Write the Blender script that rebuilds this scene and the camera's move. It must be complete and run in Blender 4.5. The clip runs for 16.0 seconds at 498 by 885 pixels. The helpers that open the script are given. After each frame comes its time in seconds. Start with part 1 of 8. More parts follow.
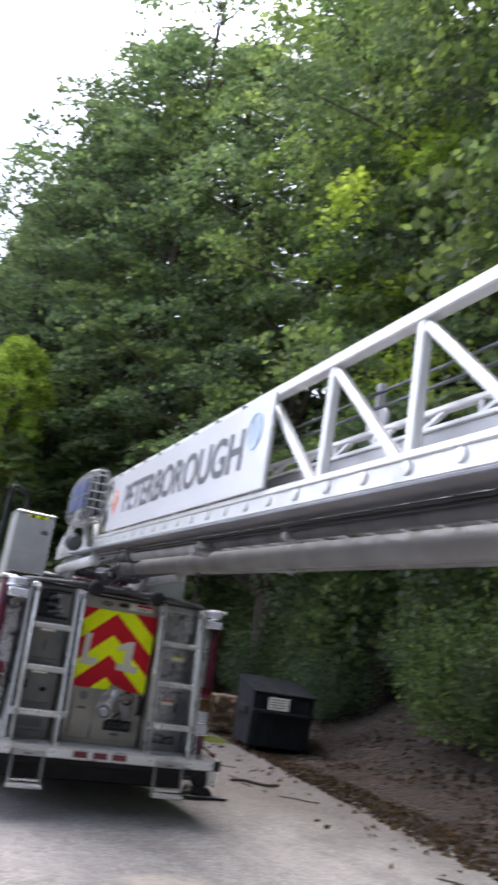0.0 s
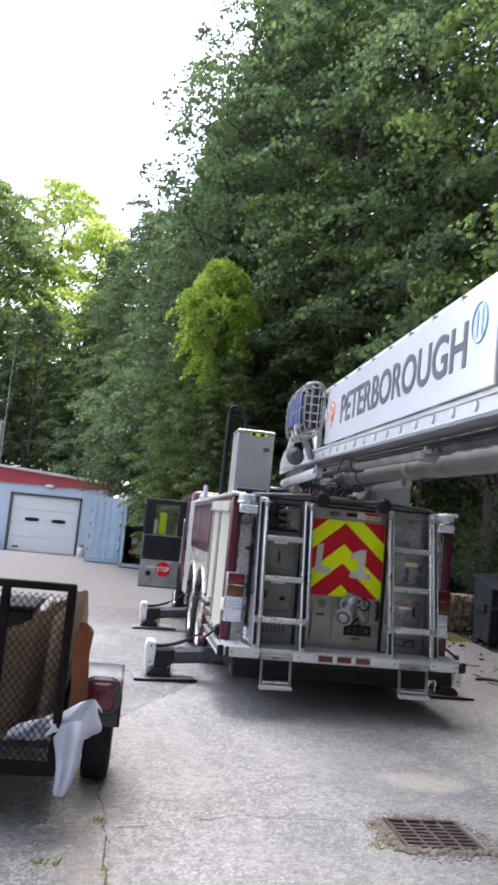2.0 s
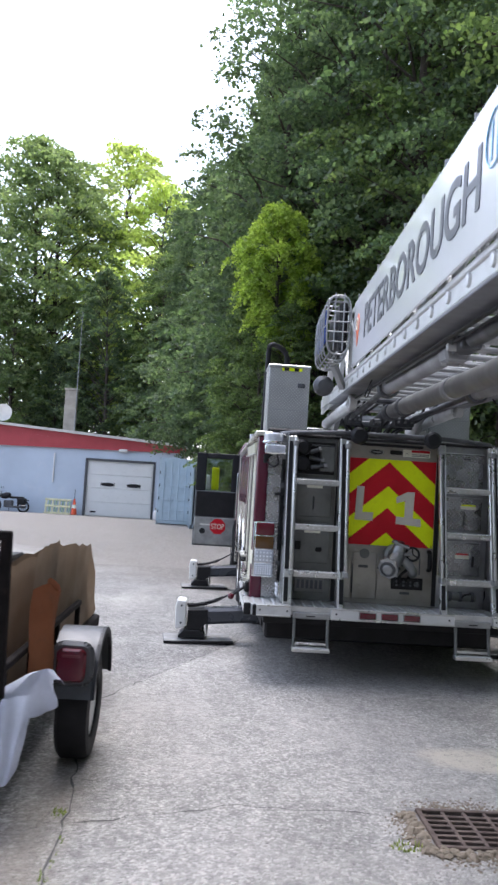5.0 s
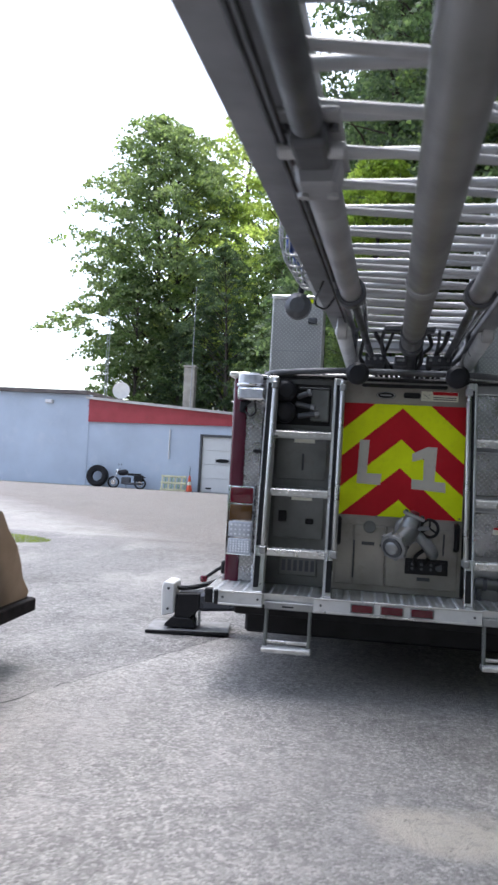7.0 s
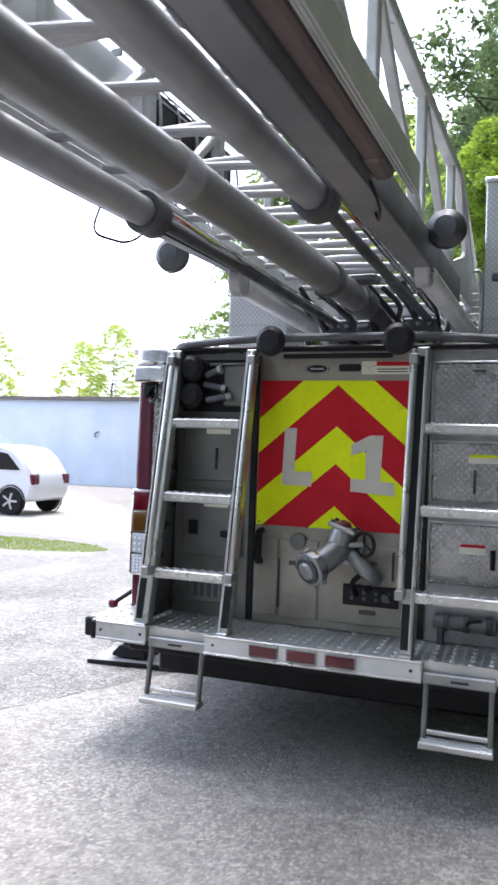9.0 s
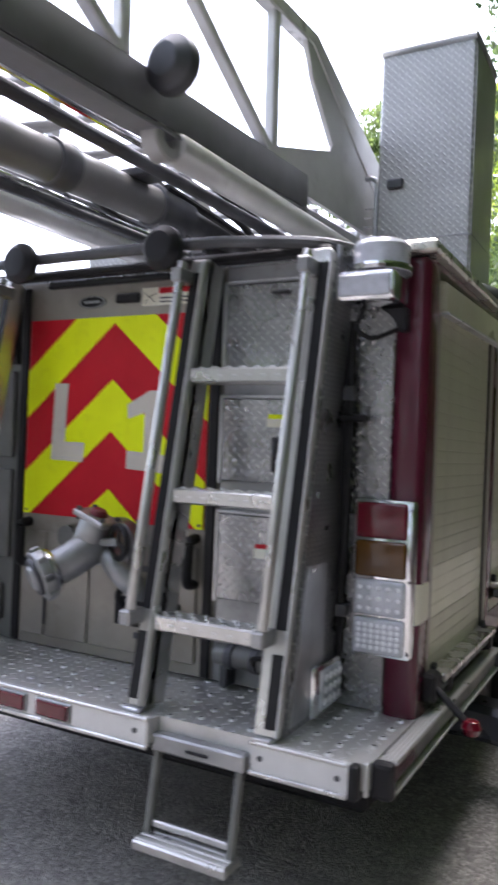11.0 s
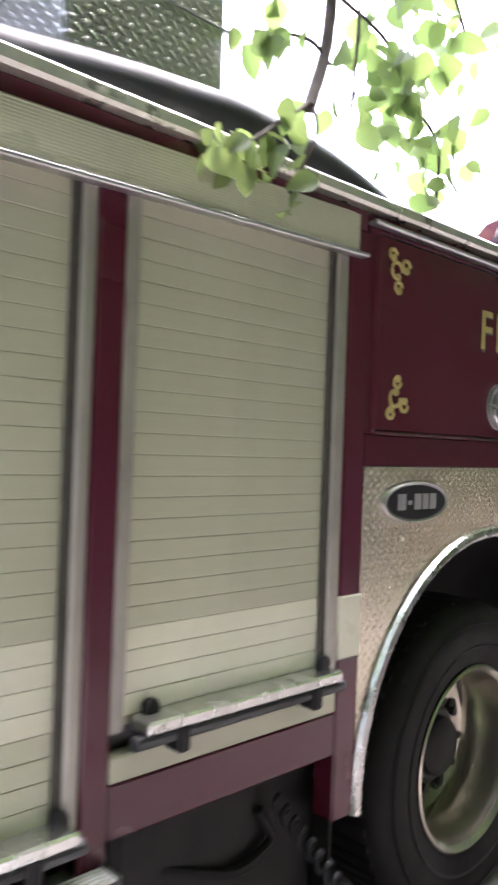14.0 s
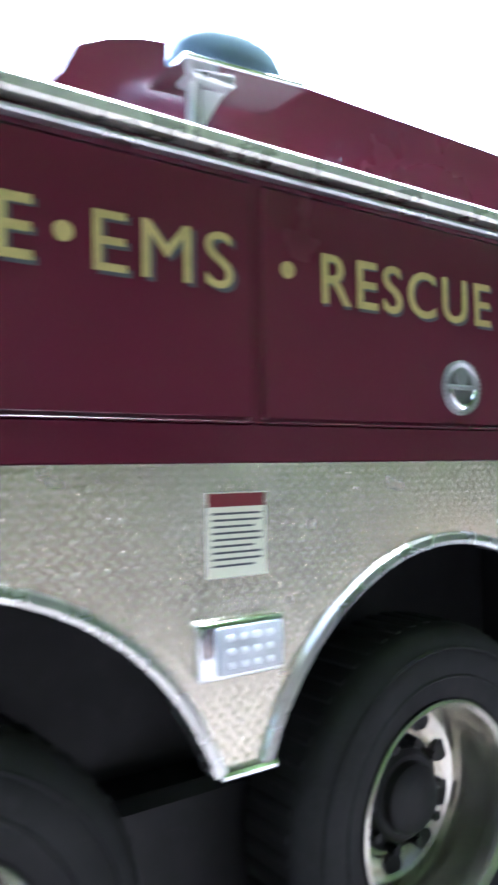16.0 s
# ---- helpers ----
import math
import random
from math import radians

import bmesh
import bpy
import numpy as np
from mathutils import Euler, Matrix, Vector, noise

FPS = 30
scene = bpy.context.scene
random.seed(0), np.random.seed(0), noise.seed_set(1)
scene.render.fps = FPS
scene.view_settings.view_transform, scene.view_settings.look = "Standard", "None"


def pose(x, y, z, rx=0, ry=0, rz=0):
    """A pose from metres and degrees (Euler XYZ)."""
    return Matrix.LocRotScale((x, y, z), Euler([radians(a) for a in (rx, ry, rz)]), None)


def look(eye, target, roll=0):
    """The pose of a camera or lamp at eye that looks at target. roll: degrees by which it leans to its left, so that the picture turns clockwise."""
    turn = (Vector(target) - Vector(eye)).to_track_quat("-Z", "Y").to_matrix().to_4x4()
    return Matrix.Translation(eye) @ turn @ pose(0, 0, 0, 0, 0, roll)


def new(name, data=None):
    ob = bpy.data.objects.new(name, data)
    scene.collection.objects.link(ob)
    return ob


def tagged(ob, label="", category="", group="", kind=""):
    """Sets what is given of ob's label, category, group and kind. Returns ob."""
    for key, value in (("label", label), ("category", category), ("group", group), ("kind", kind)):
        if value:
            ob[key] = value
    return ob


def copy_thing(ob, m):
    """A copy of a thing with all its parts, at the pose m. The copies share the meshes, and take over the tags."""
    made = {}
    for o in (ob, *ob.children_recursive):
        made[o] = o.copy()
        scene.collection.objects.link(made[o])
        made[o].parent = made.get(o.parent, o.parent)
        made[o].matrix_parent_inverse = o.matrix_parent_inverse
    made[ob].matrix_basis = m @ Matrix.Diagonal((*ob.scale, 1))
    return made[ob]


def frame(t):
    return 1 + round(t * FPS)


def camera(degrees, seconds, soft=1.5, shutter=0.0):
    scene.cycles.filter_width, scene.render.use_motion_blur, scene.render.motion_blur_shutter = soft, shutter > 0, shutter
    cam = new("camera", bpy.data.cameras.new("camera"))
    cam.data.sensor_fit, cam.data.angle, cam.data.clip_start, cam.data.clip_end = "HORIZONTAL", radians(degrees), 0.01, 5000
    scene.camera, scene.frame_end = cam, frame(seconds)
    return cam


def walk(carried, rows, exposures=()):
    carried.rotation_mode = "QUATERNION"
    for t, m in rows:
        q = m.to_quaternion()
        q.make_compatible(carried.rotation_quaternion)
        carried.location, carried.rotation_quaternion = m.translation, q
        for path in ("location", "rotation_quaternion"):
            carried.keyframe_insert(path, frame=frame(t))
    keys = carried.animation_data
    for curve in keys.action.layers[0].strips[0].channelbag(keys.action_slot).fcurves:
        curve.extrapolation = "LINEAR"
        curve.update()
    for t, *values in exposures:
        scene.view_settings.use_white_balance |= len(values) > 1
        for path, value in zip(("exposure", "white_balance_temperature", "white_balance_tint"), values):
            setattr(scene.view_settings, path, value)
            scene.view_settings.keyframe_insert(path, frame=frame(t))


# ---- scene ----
cam = camera(36.0, 16.0, soft=2.6, shutter=0.5)
PATH = [
    (0, (-2.318, -8.237, 1.751), (-1.561, -6.464, 2.284), 8.8),
    (0.5, (-2.31, -8.124, 1.758), (-1.799, -6.246, 2.218), 7.9),
    (1, (-2.294, -8.098, 1.825), (-1.873, -6.179, 2.196), 6.7),
    (1.5, (-2.302, -8.072, 1.81), (-1.941, -6.129, 2.111), 6.0),
    (2, (-2.311, -8.047, 1.798), (-2.027, -6.08, 2.027), 5.6),
    (2.5, (-2.323, -8.013, 1.782), (-2.103, -6.031, 1.935), 5.0),
    (3, (-2.324, -7.96, 1.768), (-2.159, -5.969, 1.862), 3.6),
    (3.5, (-2.235, -7.863, 1.728), (-2.132, -5.866, 1.773), 2.3),
    (4, (-2.067, -7.661, 1.707), (-2.031, -5.662, 1.744), 3.8),
    (4.5, (-1.875, -7.425, 1.692), (-1.83, -5.428, 1.779), 3.8),
    (4.7, (-1.783, -7.315, 1.688), (-1.689, -5.321, 1.805), 3.5),
    (6.8, (-0.421, -5.732, 1.573), (-0.683, -3.75, 1.617), 3.4),
    (7, (-0.301, -5.572, 1.572), (-0.585, -3.592, 1.611), 3.1),
    (7.5, (0.058, -5.217, 1.575), (-0.3, -3.249, 1.596), 2.6),
    (8, (0.404, -4.841, 1.58), (-0.075, -2.899, 1.581), 2.7),
    (8.2, (0.525, -4.674, 1.581), (0.011, -2.741, 1.584), 2.3),
    (10.3, (1.663, -2.988, 1.494), (0.704, -1.236, 1.582), 3.1),
    (10.5, (1.739, -2.809, 1.472), (0.768, -1.063, 1.561), 2.9),
    (11, (1.93, -2.373, 1.507), (0.979, -0.613, 1.523), 2.3),
    (11.5, (2.119, -1.947, 1.524), (1.081, -0.238, 1.481), 2.0),
    (12, (2.233, -1.505, 1.528), (1.088, 0.135, 1.483), 1.6),
    (12.5, (2.386, -1.043, 1.54), (1.114, 0.5, 1.51), 2.1),
    (13, (2.48, -0.572, 1.536), (1.135, 0.908, 1.507), 2.2),
    (13.5, (2.549, -0.111, 1.508), (1.154, 1.322, 1.5), 1.9),
    (14, (2.564, 0.38, 1.502), (1.113, 1.756, 1.515), 2.0),
    (14.5, (2.62, 0.932, 1.498), (1.096, 2.227, 1.552), 1.0),
    (14.6, (2.637, 1.054, 1.5), (1.09, 2.321, 1.538), -0.1),
    (15, (2.643, 1.47, 1.532), (1.051, 2.681, 1.548), 0.1),
    (15.3, (2.59, 1.771, 1.474), (0.987, 2.965, 1.525), -0.5),
    (15.5, (2.6, 1.958, 1.491), (0.988, 3.141, 1.539), -0.7),
    (15.8, (2.609, 2.242, 1.46), (1.012, 3.444, 1.51), -0.8),
    (16, (2.681, 2.501, 1.446), (1.051, 3.657, 1.516), -0.9),
]
walk(cam, [(t, look(eye, target, roll)) for t, eye, target, roll in PATH], [(0, 0.72, 6250, 18), (1.5, 0.76, 6150, 17), (4.5, 0.58, 6000, 15), (7, 0.53, 6000, 14), (8.2, 0.97, 6100, 14), (10.3, 1.3, 6200, 17), (11, 1.45, 6250, 20), (12, 2.2, 6150, 22), (13, 2.5, 6050, 18), (14, 3.1, 6200, 24), (14.5, 3.35, 6150, 31), (15, 3.6, 5600, 25), (16, 3.85, 5150, 15)])


# ---- world, sun, exposure ----
world = bpy.data.worlds.new("world")
scene.world = world
world.use_nodes = True
wn, wl = world.node_tree.nodes, world.node_tree.links
sky = wn.new("ShaderNodeTexSky")
sky.sky_type, sky.sun_disc = "NISHITA", False
SUN_EL, SUN_AZ = 70.0, -16.0          # degrees; azimuth clockwise from +y
sky.sun_elevation, sky.sun_rotation = radians(SUN_EL), radians(SUN_AZ)
sky.air_density, sky.dust_density, sky.ozone_density = 1.0, 2.5, 1.0
pale = wn.new("ShaderNodeHueSaturation")
pale.inputs["Saturation"].default_value = 0.5
wl.new(sky.outputs[0], pale.inputs["Color"])
wl.new(pale.outputs[0], wn["Background"].inputs["Color"])
wn["Background"].inputs["Strength"].default_value = 0.36
sun = new("sun", bpy.data.lights.new("sun", "SUN"))
sun.data.energy, sun.data.angle, sun.data.color = 1.4, radians(30), (1.0, 0.95, 0.86)
_a, _e = radians(SUN_AZ), radians(SUN_EL)
sun.matrix_world = look((math.sin(_a) * math.cos(_e) * 60, math.cos(_a) * math.cos(_e) * 60, math.sin(_e) * 60), (0, 0, 0))
scene.view_settings.exposure = 0.0


# ---- node helpers and materials ----
class Nodes:
    """A material's node tree, with short calls."""

    def __init__(self, name):
        self.mat = bpy.data.materials.new(name)
        self.mat.use_nodes = True
        self.t = self.mat.node_tree
        self.b = self.t.nodes["Principled BSDF"]

    def n(self, kind, **inputs):
        node = self.t.nodes.new(kind)
        for key, v in inputs.items():
            self.put(node.inputs[key.replace("_", " ")], v)
        return node

    def put(self, socket, v):
        if isinstance(v, bpy.types.NodeSocket):
            self.t.links.new(v, socket)
        else:
            socket.default_value = v

    def m(self, op, a, b=0.0, c=0.0):
        node = self.t.nodes.new("ShaderNodeMath")
        node.operation = op
        for s, v in zip(node.inputs, (a, b, c)):
            self.put(s, v)
        return node.outputs[0]

    def co(self):
        return self.t.nodes.new("ShaderNodeTexCoord").outputs["Object"]

    def xyz(self, v):
        return self.n("ShaderNodeSeparateXYZ", Vector=v).outputs

    def noise(self, scale, detail=4.0, rough=0.55, v=None):
        node = self.n("ShaderNodeTexNoise", Scale=scale, Detail=detail, Roughness=rough)
        self.put(node.inputs["Vector"], v if v is not None else self.co())
        return node.outputs["Fac"]

    def ramp(self, fac, *stops):
        node = self.t.nodes.new("ShaderNodeValToRGB")
        self.put(node.inputs[0], fac)
        el = node.color_ramp.elements
        while len(el) < len(stops):
            el.new(0.5)
        for e, (p, c) in zip(el, stops):
            e.position, e.color = p, (*c, 1) if len(c) == 3 else c
        return node.outputs[0]

    def fac(self, fac, lo, hi):
        node = self.n("ShaderNodeMapRange", Value=fac, From_Min=lo, From_Max=hi)
        return node.outputs[0]

    def mix(self, fac, a, b, blend="MIX"):
        node = self.t.nodes.new("ShaderNodeMix")
        node.data_type, node.blend_type = "RGBA", blend
        self.put(node.inputs[0], fac)
        for i, v in ((6, a), (7, b)):
            self.put(node.inputs[i], (*v, 1) if isinstance(v, tuple) and len(v) == 3 else v)
        return node.outputs[2]

    def bump(self, height, strength=0.3, distance=0.01):
        node = self.n("ShaderNodeBump", Height=height, Strength=strength, Distance=distance)
        self.t.links.new(node.outputs[0], self.b.inputs["Normal"])
        return node

    def set(self, **inputs):
        for key, v in inputs.items():
            s = self.b.inputs[key.replace("_", " ")]
            self.put(s, (*v, 1) if isinstance(v, tuple) and len(v) == 3 else v)
        return self.mat


def plain(name, color, rough=0.5, metal=0.0, vary=0.25, scale=6.0, bump=0.08, coat=0.0, grime=(0.12, 0.1, 0.08), dirt=0.25, trans=0.0, fine=60.0, spec=0.5):
    """Base colour with blotches, dirt specks, uneven gloss and fine relief."""
    k = Nodes(name)
    big, small = k.noise(scale, 5), k.noise(fine, 3)
    dark = tuple(c * (1 - vary) for c in color)
    col = k.mix(k.fac(big, 0.35, 0.7), color, dark)
    col = k.mix(k.m("MULTIPLY", k.fac(k.noise(scale * 2.7, 6, 0.7), 0.55, 0.8), dirt), col, grime)
    k.bump(small, bump, 0.004)
    k.set(Base_Color=col, Metallic=metal, Coat_Weight=coat, Transmission_Weight=trans, Specular_IOR_Level=spec,
          Roughness=k.fac(big, 0.2, 0.9))
    rr = k.n("ShaderNodeMapRange", Value=big, From_Min=0.25, From_Max=0.75, To_Min=max(0.02, rough - 0.3 * min(rough, 0.33)), To_Max=min(1, rough + 0.36 * min(rough, 0.33)))
    return k.set(Roughness=rr.outputs[0])


def tread(name, u, v, pitch=0.042, color=(0.42, 0.425, 0.43), rough=0.25, metal=0.92, wear_=0.62, lift=1.0, bar_glint=0.6):
    """Aluminium tread plate: raised bars that alternate, in the plane of the axes u and v."""
    k = Nodes(name)
    xyz = k.xyz(k.co())
    a, b = k.m("DIVIDE", xyz[u], pitch), k.m("DIVIDE", xyz[v], pitch)
    s, t = k.m("ADD", a, b), k.m("SUBTRACT", a, b)
    parity = k.m("PINGPONG", k.m("ADD", k.m("FLOOR", s), k.m("FLOOR", t)), 1.0)
    ls, lt = k.m("SUBTRACT", k.m("FRACT", s), 0.5), k.m("SUBTRACT", k.m("FRACT", t), 0.5)
    flip = k.m("SUBTRACT", 1.0, parity)
    p = k.m("ADD", k.m("MULTIPLY", ls, parity), k.m("MULTIPLY", lt, flip))
    q = k.m("ADD", k.m("MULTIPLY", lt, parity), k.m("MULTIPLY", ls, flip))
    d = k.m("ADD", k.m("POWER", k.m("ABSOLUTE", k.m("DIVIDE", p, 0.47)), 2.0), k.m("POWER", k.m("ABSOLUTE", k.m("DIVIDE", q, 0.16)), 2.0))
    up = k.m("MAXIMUM", k.m("SUBTRACT", 1.0, d), 0.0)
    wear = k.noise(3.5, 5)
    k.bump(k.m("POWER", up, 0.6), lift, 0.005)
    col = k.mix(k.fac(wear, 0.3, 0.75), color, tuple(c * wear_ for c in color))
    # the sky's glint on the raised bars is mixed into their colour
    col = k.mix(k.m("MULTIPLY", up, bar_glint), col, (0.86, 0.86, 0.84))
    rr = k.n("ShaderNodeMapRange", Value=k.noise(9, 4), From_Min=0.3, From_Max=0.7, To_Min=rough - 0.06, To_Max=rough + 0.26 * (1 - wear_))
    return k.set(Base_Color=col, Metallic=metal, Roughness=rr.outputs[0])


def leafy(name, a, b, c):
    """Leaves: each its own tone, light passing through."""
    k = Nodes(name)
    rnd = k.t.nodes.new("ShaderNodeNewGeometry").outputs["Random Per Island"]
    obj = k.t.nodes.new("ShaderNodeObjectInfo").outputs["Random"]
    col = k.ramp(rnd, (0.0, a), (0.55, b), (1.0, c))
    hsv = k.n("ShaderNodeHueSaturation", Color=col, Value=k.n("ShaderNodeMapRange", Value=obj, To_Min=0.75, To_Max=1.2).outputs[0])
    col = k.mix(k.fac(k.noise(0.5, 3), 0.35, 0.7), hsv.outputs[0], k.mix(1.0, hsv.outputs[0], (0.62, 0.72, 0.6), "MULTIPLY"))
    k.set(Base_Color=col, Roughness=0.55)
    tr = k.n("ShaderNodeBsdfTranslucent", Color=k.mix(1.0, col, (1.5, 1.6, 0.85), "MULTIPLY"))
    mx = k.n("ShaderNodeMixShader", Fac=0.58)
    k.t.links.new(k.b.outputs[0], mx.inputs[1])
    k.t.links.new(tr.outputs[0], mx.inputs[2])
    k.t.links.new(mx.outputs[0], k.t.nodes["Material Output"].inputs["Surface"])
    return k.mat


def paving():
    """Worn asphalt with coarse stones; an older dark strip, a pale worn apron and a pale yard beyond, some of its sun
    in the colour.
    """
    k = Nodes("paving")
    co = k.co()
    xyz = k.xyz(co)
    warp = k.m("MULTIPLY", k.m("SUBTRACT", k.noise(0.9, 4), 0.5), 0.5)
    x, y = k.m("ADD", xyz[0], warp), k.m("ADD", xyz[1], warp)
    stones = k.n("ShaderNodeTexVoronoi", Vector=co, Scale=70.0)
    stone = k.ramp(k.xyz(stones.outputs["Color"])[0], (0.0, (0.08, 0.08, 0.08)), (0.3, (0.25, 0.248, 0.243)), (0.7, (0.45, 0.445, 0.43)), (1.0, (0.9, 0.89, 0.86)))
    fine = k.noise(240, 3, 0.7, co)
    worn = k.noise(1.3, 6, 0.6, co)
    mottle = k.noise(11.0, 7, 0.8, co)
    pale = k.mix(k.fac(worn, 0.35, 0.68), (0.32, 0.312, 0.298), (0.54, 0.527, 0.503))
    pale = k.mix(0.46, pale, stone)
    dark = k.mix(k.fac(worn, 0.35, 0.7), (0.12, 0.122, 0.126), (0.21, 0.21, 0.211))
    dark = k.mix(0.42, dark, stone)
    # lighter asphalt lot; part of its sunlit brightness is put into this colour
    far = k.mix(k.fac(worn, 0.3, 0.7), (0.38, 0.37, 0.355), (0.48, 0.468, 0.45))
    strip = k.m("MULTIPLY", k.fac(x, -2.22, -2.34), 1.0)
    diag = k.fac(k.m("SUBTRACT", y, k.m("ADD", k.m("MULTIPLY", xyz[0], 2.19), 4.07)), -0.05, 0.05)
    col = k.mix(k.m("MAXIMUM", strip, diag), pale, dark)
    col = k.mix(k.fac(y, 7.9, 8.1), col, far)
    dust = k.fac(k.noise(0.8, 6, 0.62, k.n("ShaderNodeMapping", Vector=co, Location=(3.1, 7.7, 0), Scale=(1.0, 0.55, 1)).outputs[0]), 0.47, 0.68)
    col = k.mix(k.m("MULTIPLY", dust, 0.62), col, (0.52, 0.505, 0.485))
    stain = k.fac(k.noise(0.55, 5, 0.65, co), 0.54, 0.74)
    spill = k.m("ADD", k.m("POWER", k.m("DIVIDE", k.m("SUBTRACT", x, 0.16), 0.42), 2.0), k.m("POWER", k.m("DIVIDE", k.m("SUBTRACT", y, -2.12), 0.24), 2.0))
    col = k.mix(k.m("MULTIPLY", k.fac(spill, 1.1, 0.35), 0.9), col, (0.68, 0.64, 0.55))
    seam = k.fac(k.m("ABSOLUTE", k.m("SUBTRACT", x, -2.35)), 0.22, 0.02)
    col = k.mix(k.m("MULTIPLY", k.m("MULTIPLY", seam, k.fac(y, -1.5, -3.0)), 0.55), col, (0.42, 0.36, 0.29))
    col = k.mix(k.m("MULTIPLY", stain, 0.5), col, (0.1, 0.096, 0.092))
    col = k.mix(k.m("MULTIPLY", k.fac(fine, 0.55, 0.75), 0.35), col, (0.08, 0.08, 0.08))
    # brown dirt by the bank; shade beside and under the truck painted in too
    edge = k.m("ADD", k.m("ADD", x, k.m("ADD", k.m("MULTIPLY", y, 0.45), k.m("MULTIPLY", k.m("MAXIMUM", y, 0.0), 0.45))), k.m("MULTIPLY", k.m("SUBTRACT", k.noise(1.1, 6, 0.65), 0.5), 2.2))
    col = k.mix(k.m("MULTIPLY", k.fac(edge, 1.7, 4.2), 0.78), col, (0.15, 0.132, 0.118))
    track = k.fac(k.noise(1.0, 5, 0.6, k.n("ShaderNodeMapping", Vector=co, Location=(1.0, 2.0, 0), Scale=(2.2, 0.35, 1)).outputs[0]), 0.5, 0.72)
    col = k.mix(k.m("MULTIPLY", track, 0.4), col, (0.2, 0.195, 0.19))
    # blotches a hand wide, pitted spots, and a net of fine cracks in worn patches
    col = k.mix(k.m("MULTIPLY", k.fac(mottle, 0.5, 0.66), 0.5), col, (0.16, 0.155, 0.15))
    col = k.mix(k.m("MULTIPLY", k.fac(mottle, 0.48, 0.34), 0.4), col, (0.6, 0.59, 0.57))
    pits = k.fac(k.noise(42, 3, 0.6, co), 0.61, 0.7)
    col = k.mix(k.m("MULTIPLY", pits, 0.6), col, (0.07, 0.068, 0.066))
    shift = k.n("ShaderNodeTexNoise", Vector=co, Scale=3.0, Detail=4.0)
    bent = k.t.nodes.new("ShaderNodeVectorMath")
    bent.operation = "MULTIPLY_ADD"
    k.put(bent.inputs[0], shift.outputs["Color"])
    bent.inputs[1].default_value = (0.25, 0.25, 0.25)
    k.put(bent.inputs[2], co)
    net = k.n("ShaderNodeTexVoronoi", Scale=2.6)
    net.feature = "DISTANCE_TO_EDGE"
    k.put(net.inputs["Vector"], bent.outputs[0])
    line = k.m("MULTIPLY", k.fac(net.outputs["Distance"], 0.014, 0.003), k.m("MULTIPLY", k.m("MAXIMUM", strip, diag), k.fac(k.noise(0.6, 4, 0.6, co), 0.48, 0.6)))
    line = k.m("MULTIPLY", line, k.fac(y, 7.5, 6.5))
    col = k.mix(k.m("MULTIPLY", line, 0.7), col, (0.075, 0.072, 0.07))
    relief = k.m("ADD", k.m("MULTIPLY", stones.outputs["Distance"], -1.2), k.m("ADD", fine, k.m("MULTIPLY", mottle, 0.8)))
    k.bump(k.m("SUBTRACT", relief, k.m("ADD", k.m("MULTIPLY", line, 1.5), pits)), 0.8, 0.012)
    col = k.mix(1.0, col, (0.91, 0.89, 0.865), "MULTIPLY")
    return k.set(Base_Color=col, Roughness=k.m("ADD", 0.64, k.m("MULTIPLY", worn, 0.25)))


def soil():
    """Forest floor: brown fallen leaves and earth; grass past the yard."""
    k = Nodes("forest_floor")
    co = k.co()
    vor = k.n("ShaderNodeTexVoronoi", Vector=co, Scale=11.0, Randomness=1.0)
    leaf = k.ramp(k.xyz(vor.outputs["Color"])[0], (0.0, (0.025, 0.018, 0.014)), (0.5, (0.062, 0.042, 0.032)), (1.0, (0.13, 0.085, 0.064)))
    n = k.noise(1.2, 6)
    col = k.mix(k.fac(n, 0.35, 0.65), leaf, (0.05, 0.04, 0.03))
    k.bump(k.m("SUBTRACT", n, vor.outputs["Distance"]), 0.9, 0.06)
    return k.set(Base_Color=col, Roughness=0.95)


FENDER_PLATE = tread("fender_tread_plate", 1, 2, 0.034, (0.72, 0.645, 0.51), 0.28, 0.82, 1.0, 0.9, 0.55)
PEDESTAL = tread("pedestal_tread_plate", 0, 2, 0.036, (0.42, 0.42, 0.412), 0.34, 0.8, 0.8, 0.6, 0.5)
PEDESTAL_SIDE = tread("pedestal_side_plate", 1, 2, 0.036, (0.46, 0.46, 0.45), 0.34, 0.75, 0.85, 0.45, 0.3)
ROOF_TRIM = tread("roof_edge_tread_plate", 1, 0, 0.03, (0.74, 0.73, 0.66), 0.3, 0.7, 0.85, 0.3, 0.2)
ALU = plain("brushed_aluminium", (0.6, 0.61, 0.62), 0.32, 0.95, 0.3, 4, 0.05)
ALU_DULL = plain("dull_aluminium", (0.39, 0.4, 0.405), 0.45, 0.8, 0.35, 5, 0.06, dirt=0.4)
# side plate: its dark reflections are put into a darker base colour
TREAD_XZ, TREAD_YZ, TREAD_XY = tread("tread_plate_rear", 0, 2, 0.038, lift=0.6, bar_glint=0.4), tread("tread_plate_side", 1, 2, 0.032, (0.33, 0.335, 0.345), 0.3, lift=0.6, bar_glint=0.45), tread("tread_plate_top", 0, 1)
CHROME = plain("chrome", (0.78, 0.79, 0.8), 0.1, 1.0, 0.1, 8, 0.02, dirt=0.12)
MAROON = plain("maroon_paint", (0.09, 0.0105, 0.027), 0.24, 0.0, 0.06, 0.9, 0.012, coat=0.25, dirt=0.0, grime=(0.13, 0.05, 0.065), spec=0.42)
SHUTTER = plain("cream_shutter_paint", (0.56, 0.565, 0.44), 0.34, 0.1, 0.12, 2.5, 0.03, dirt=0.15)
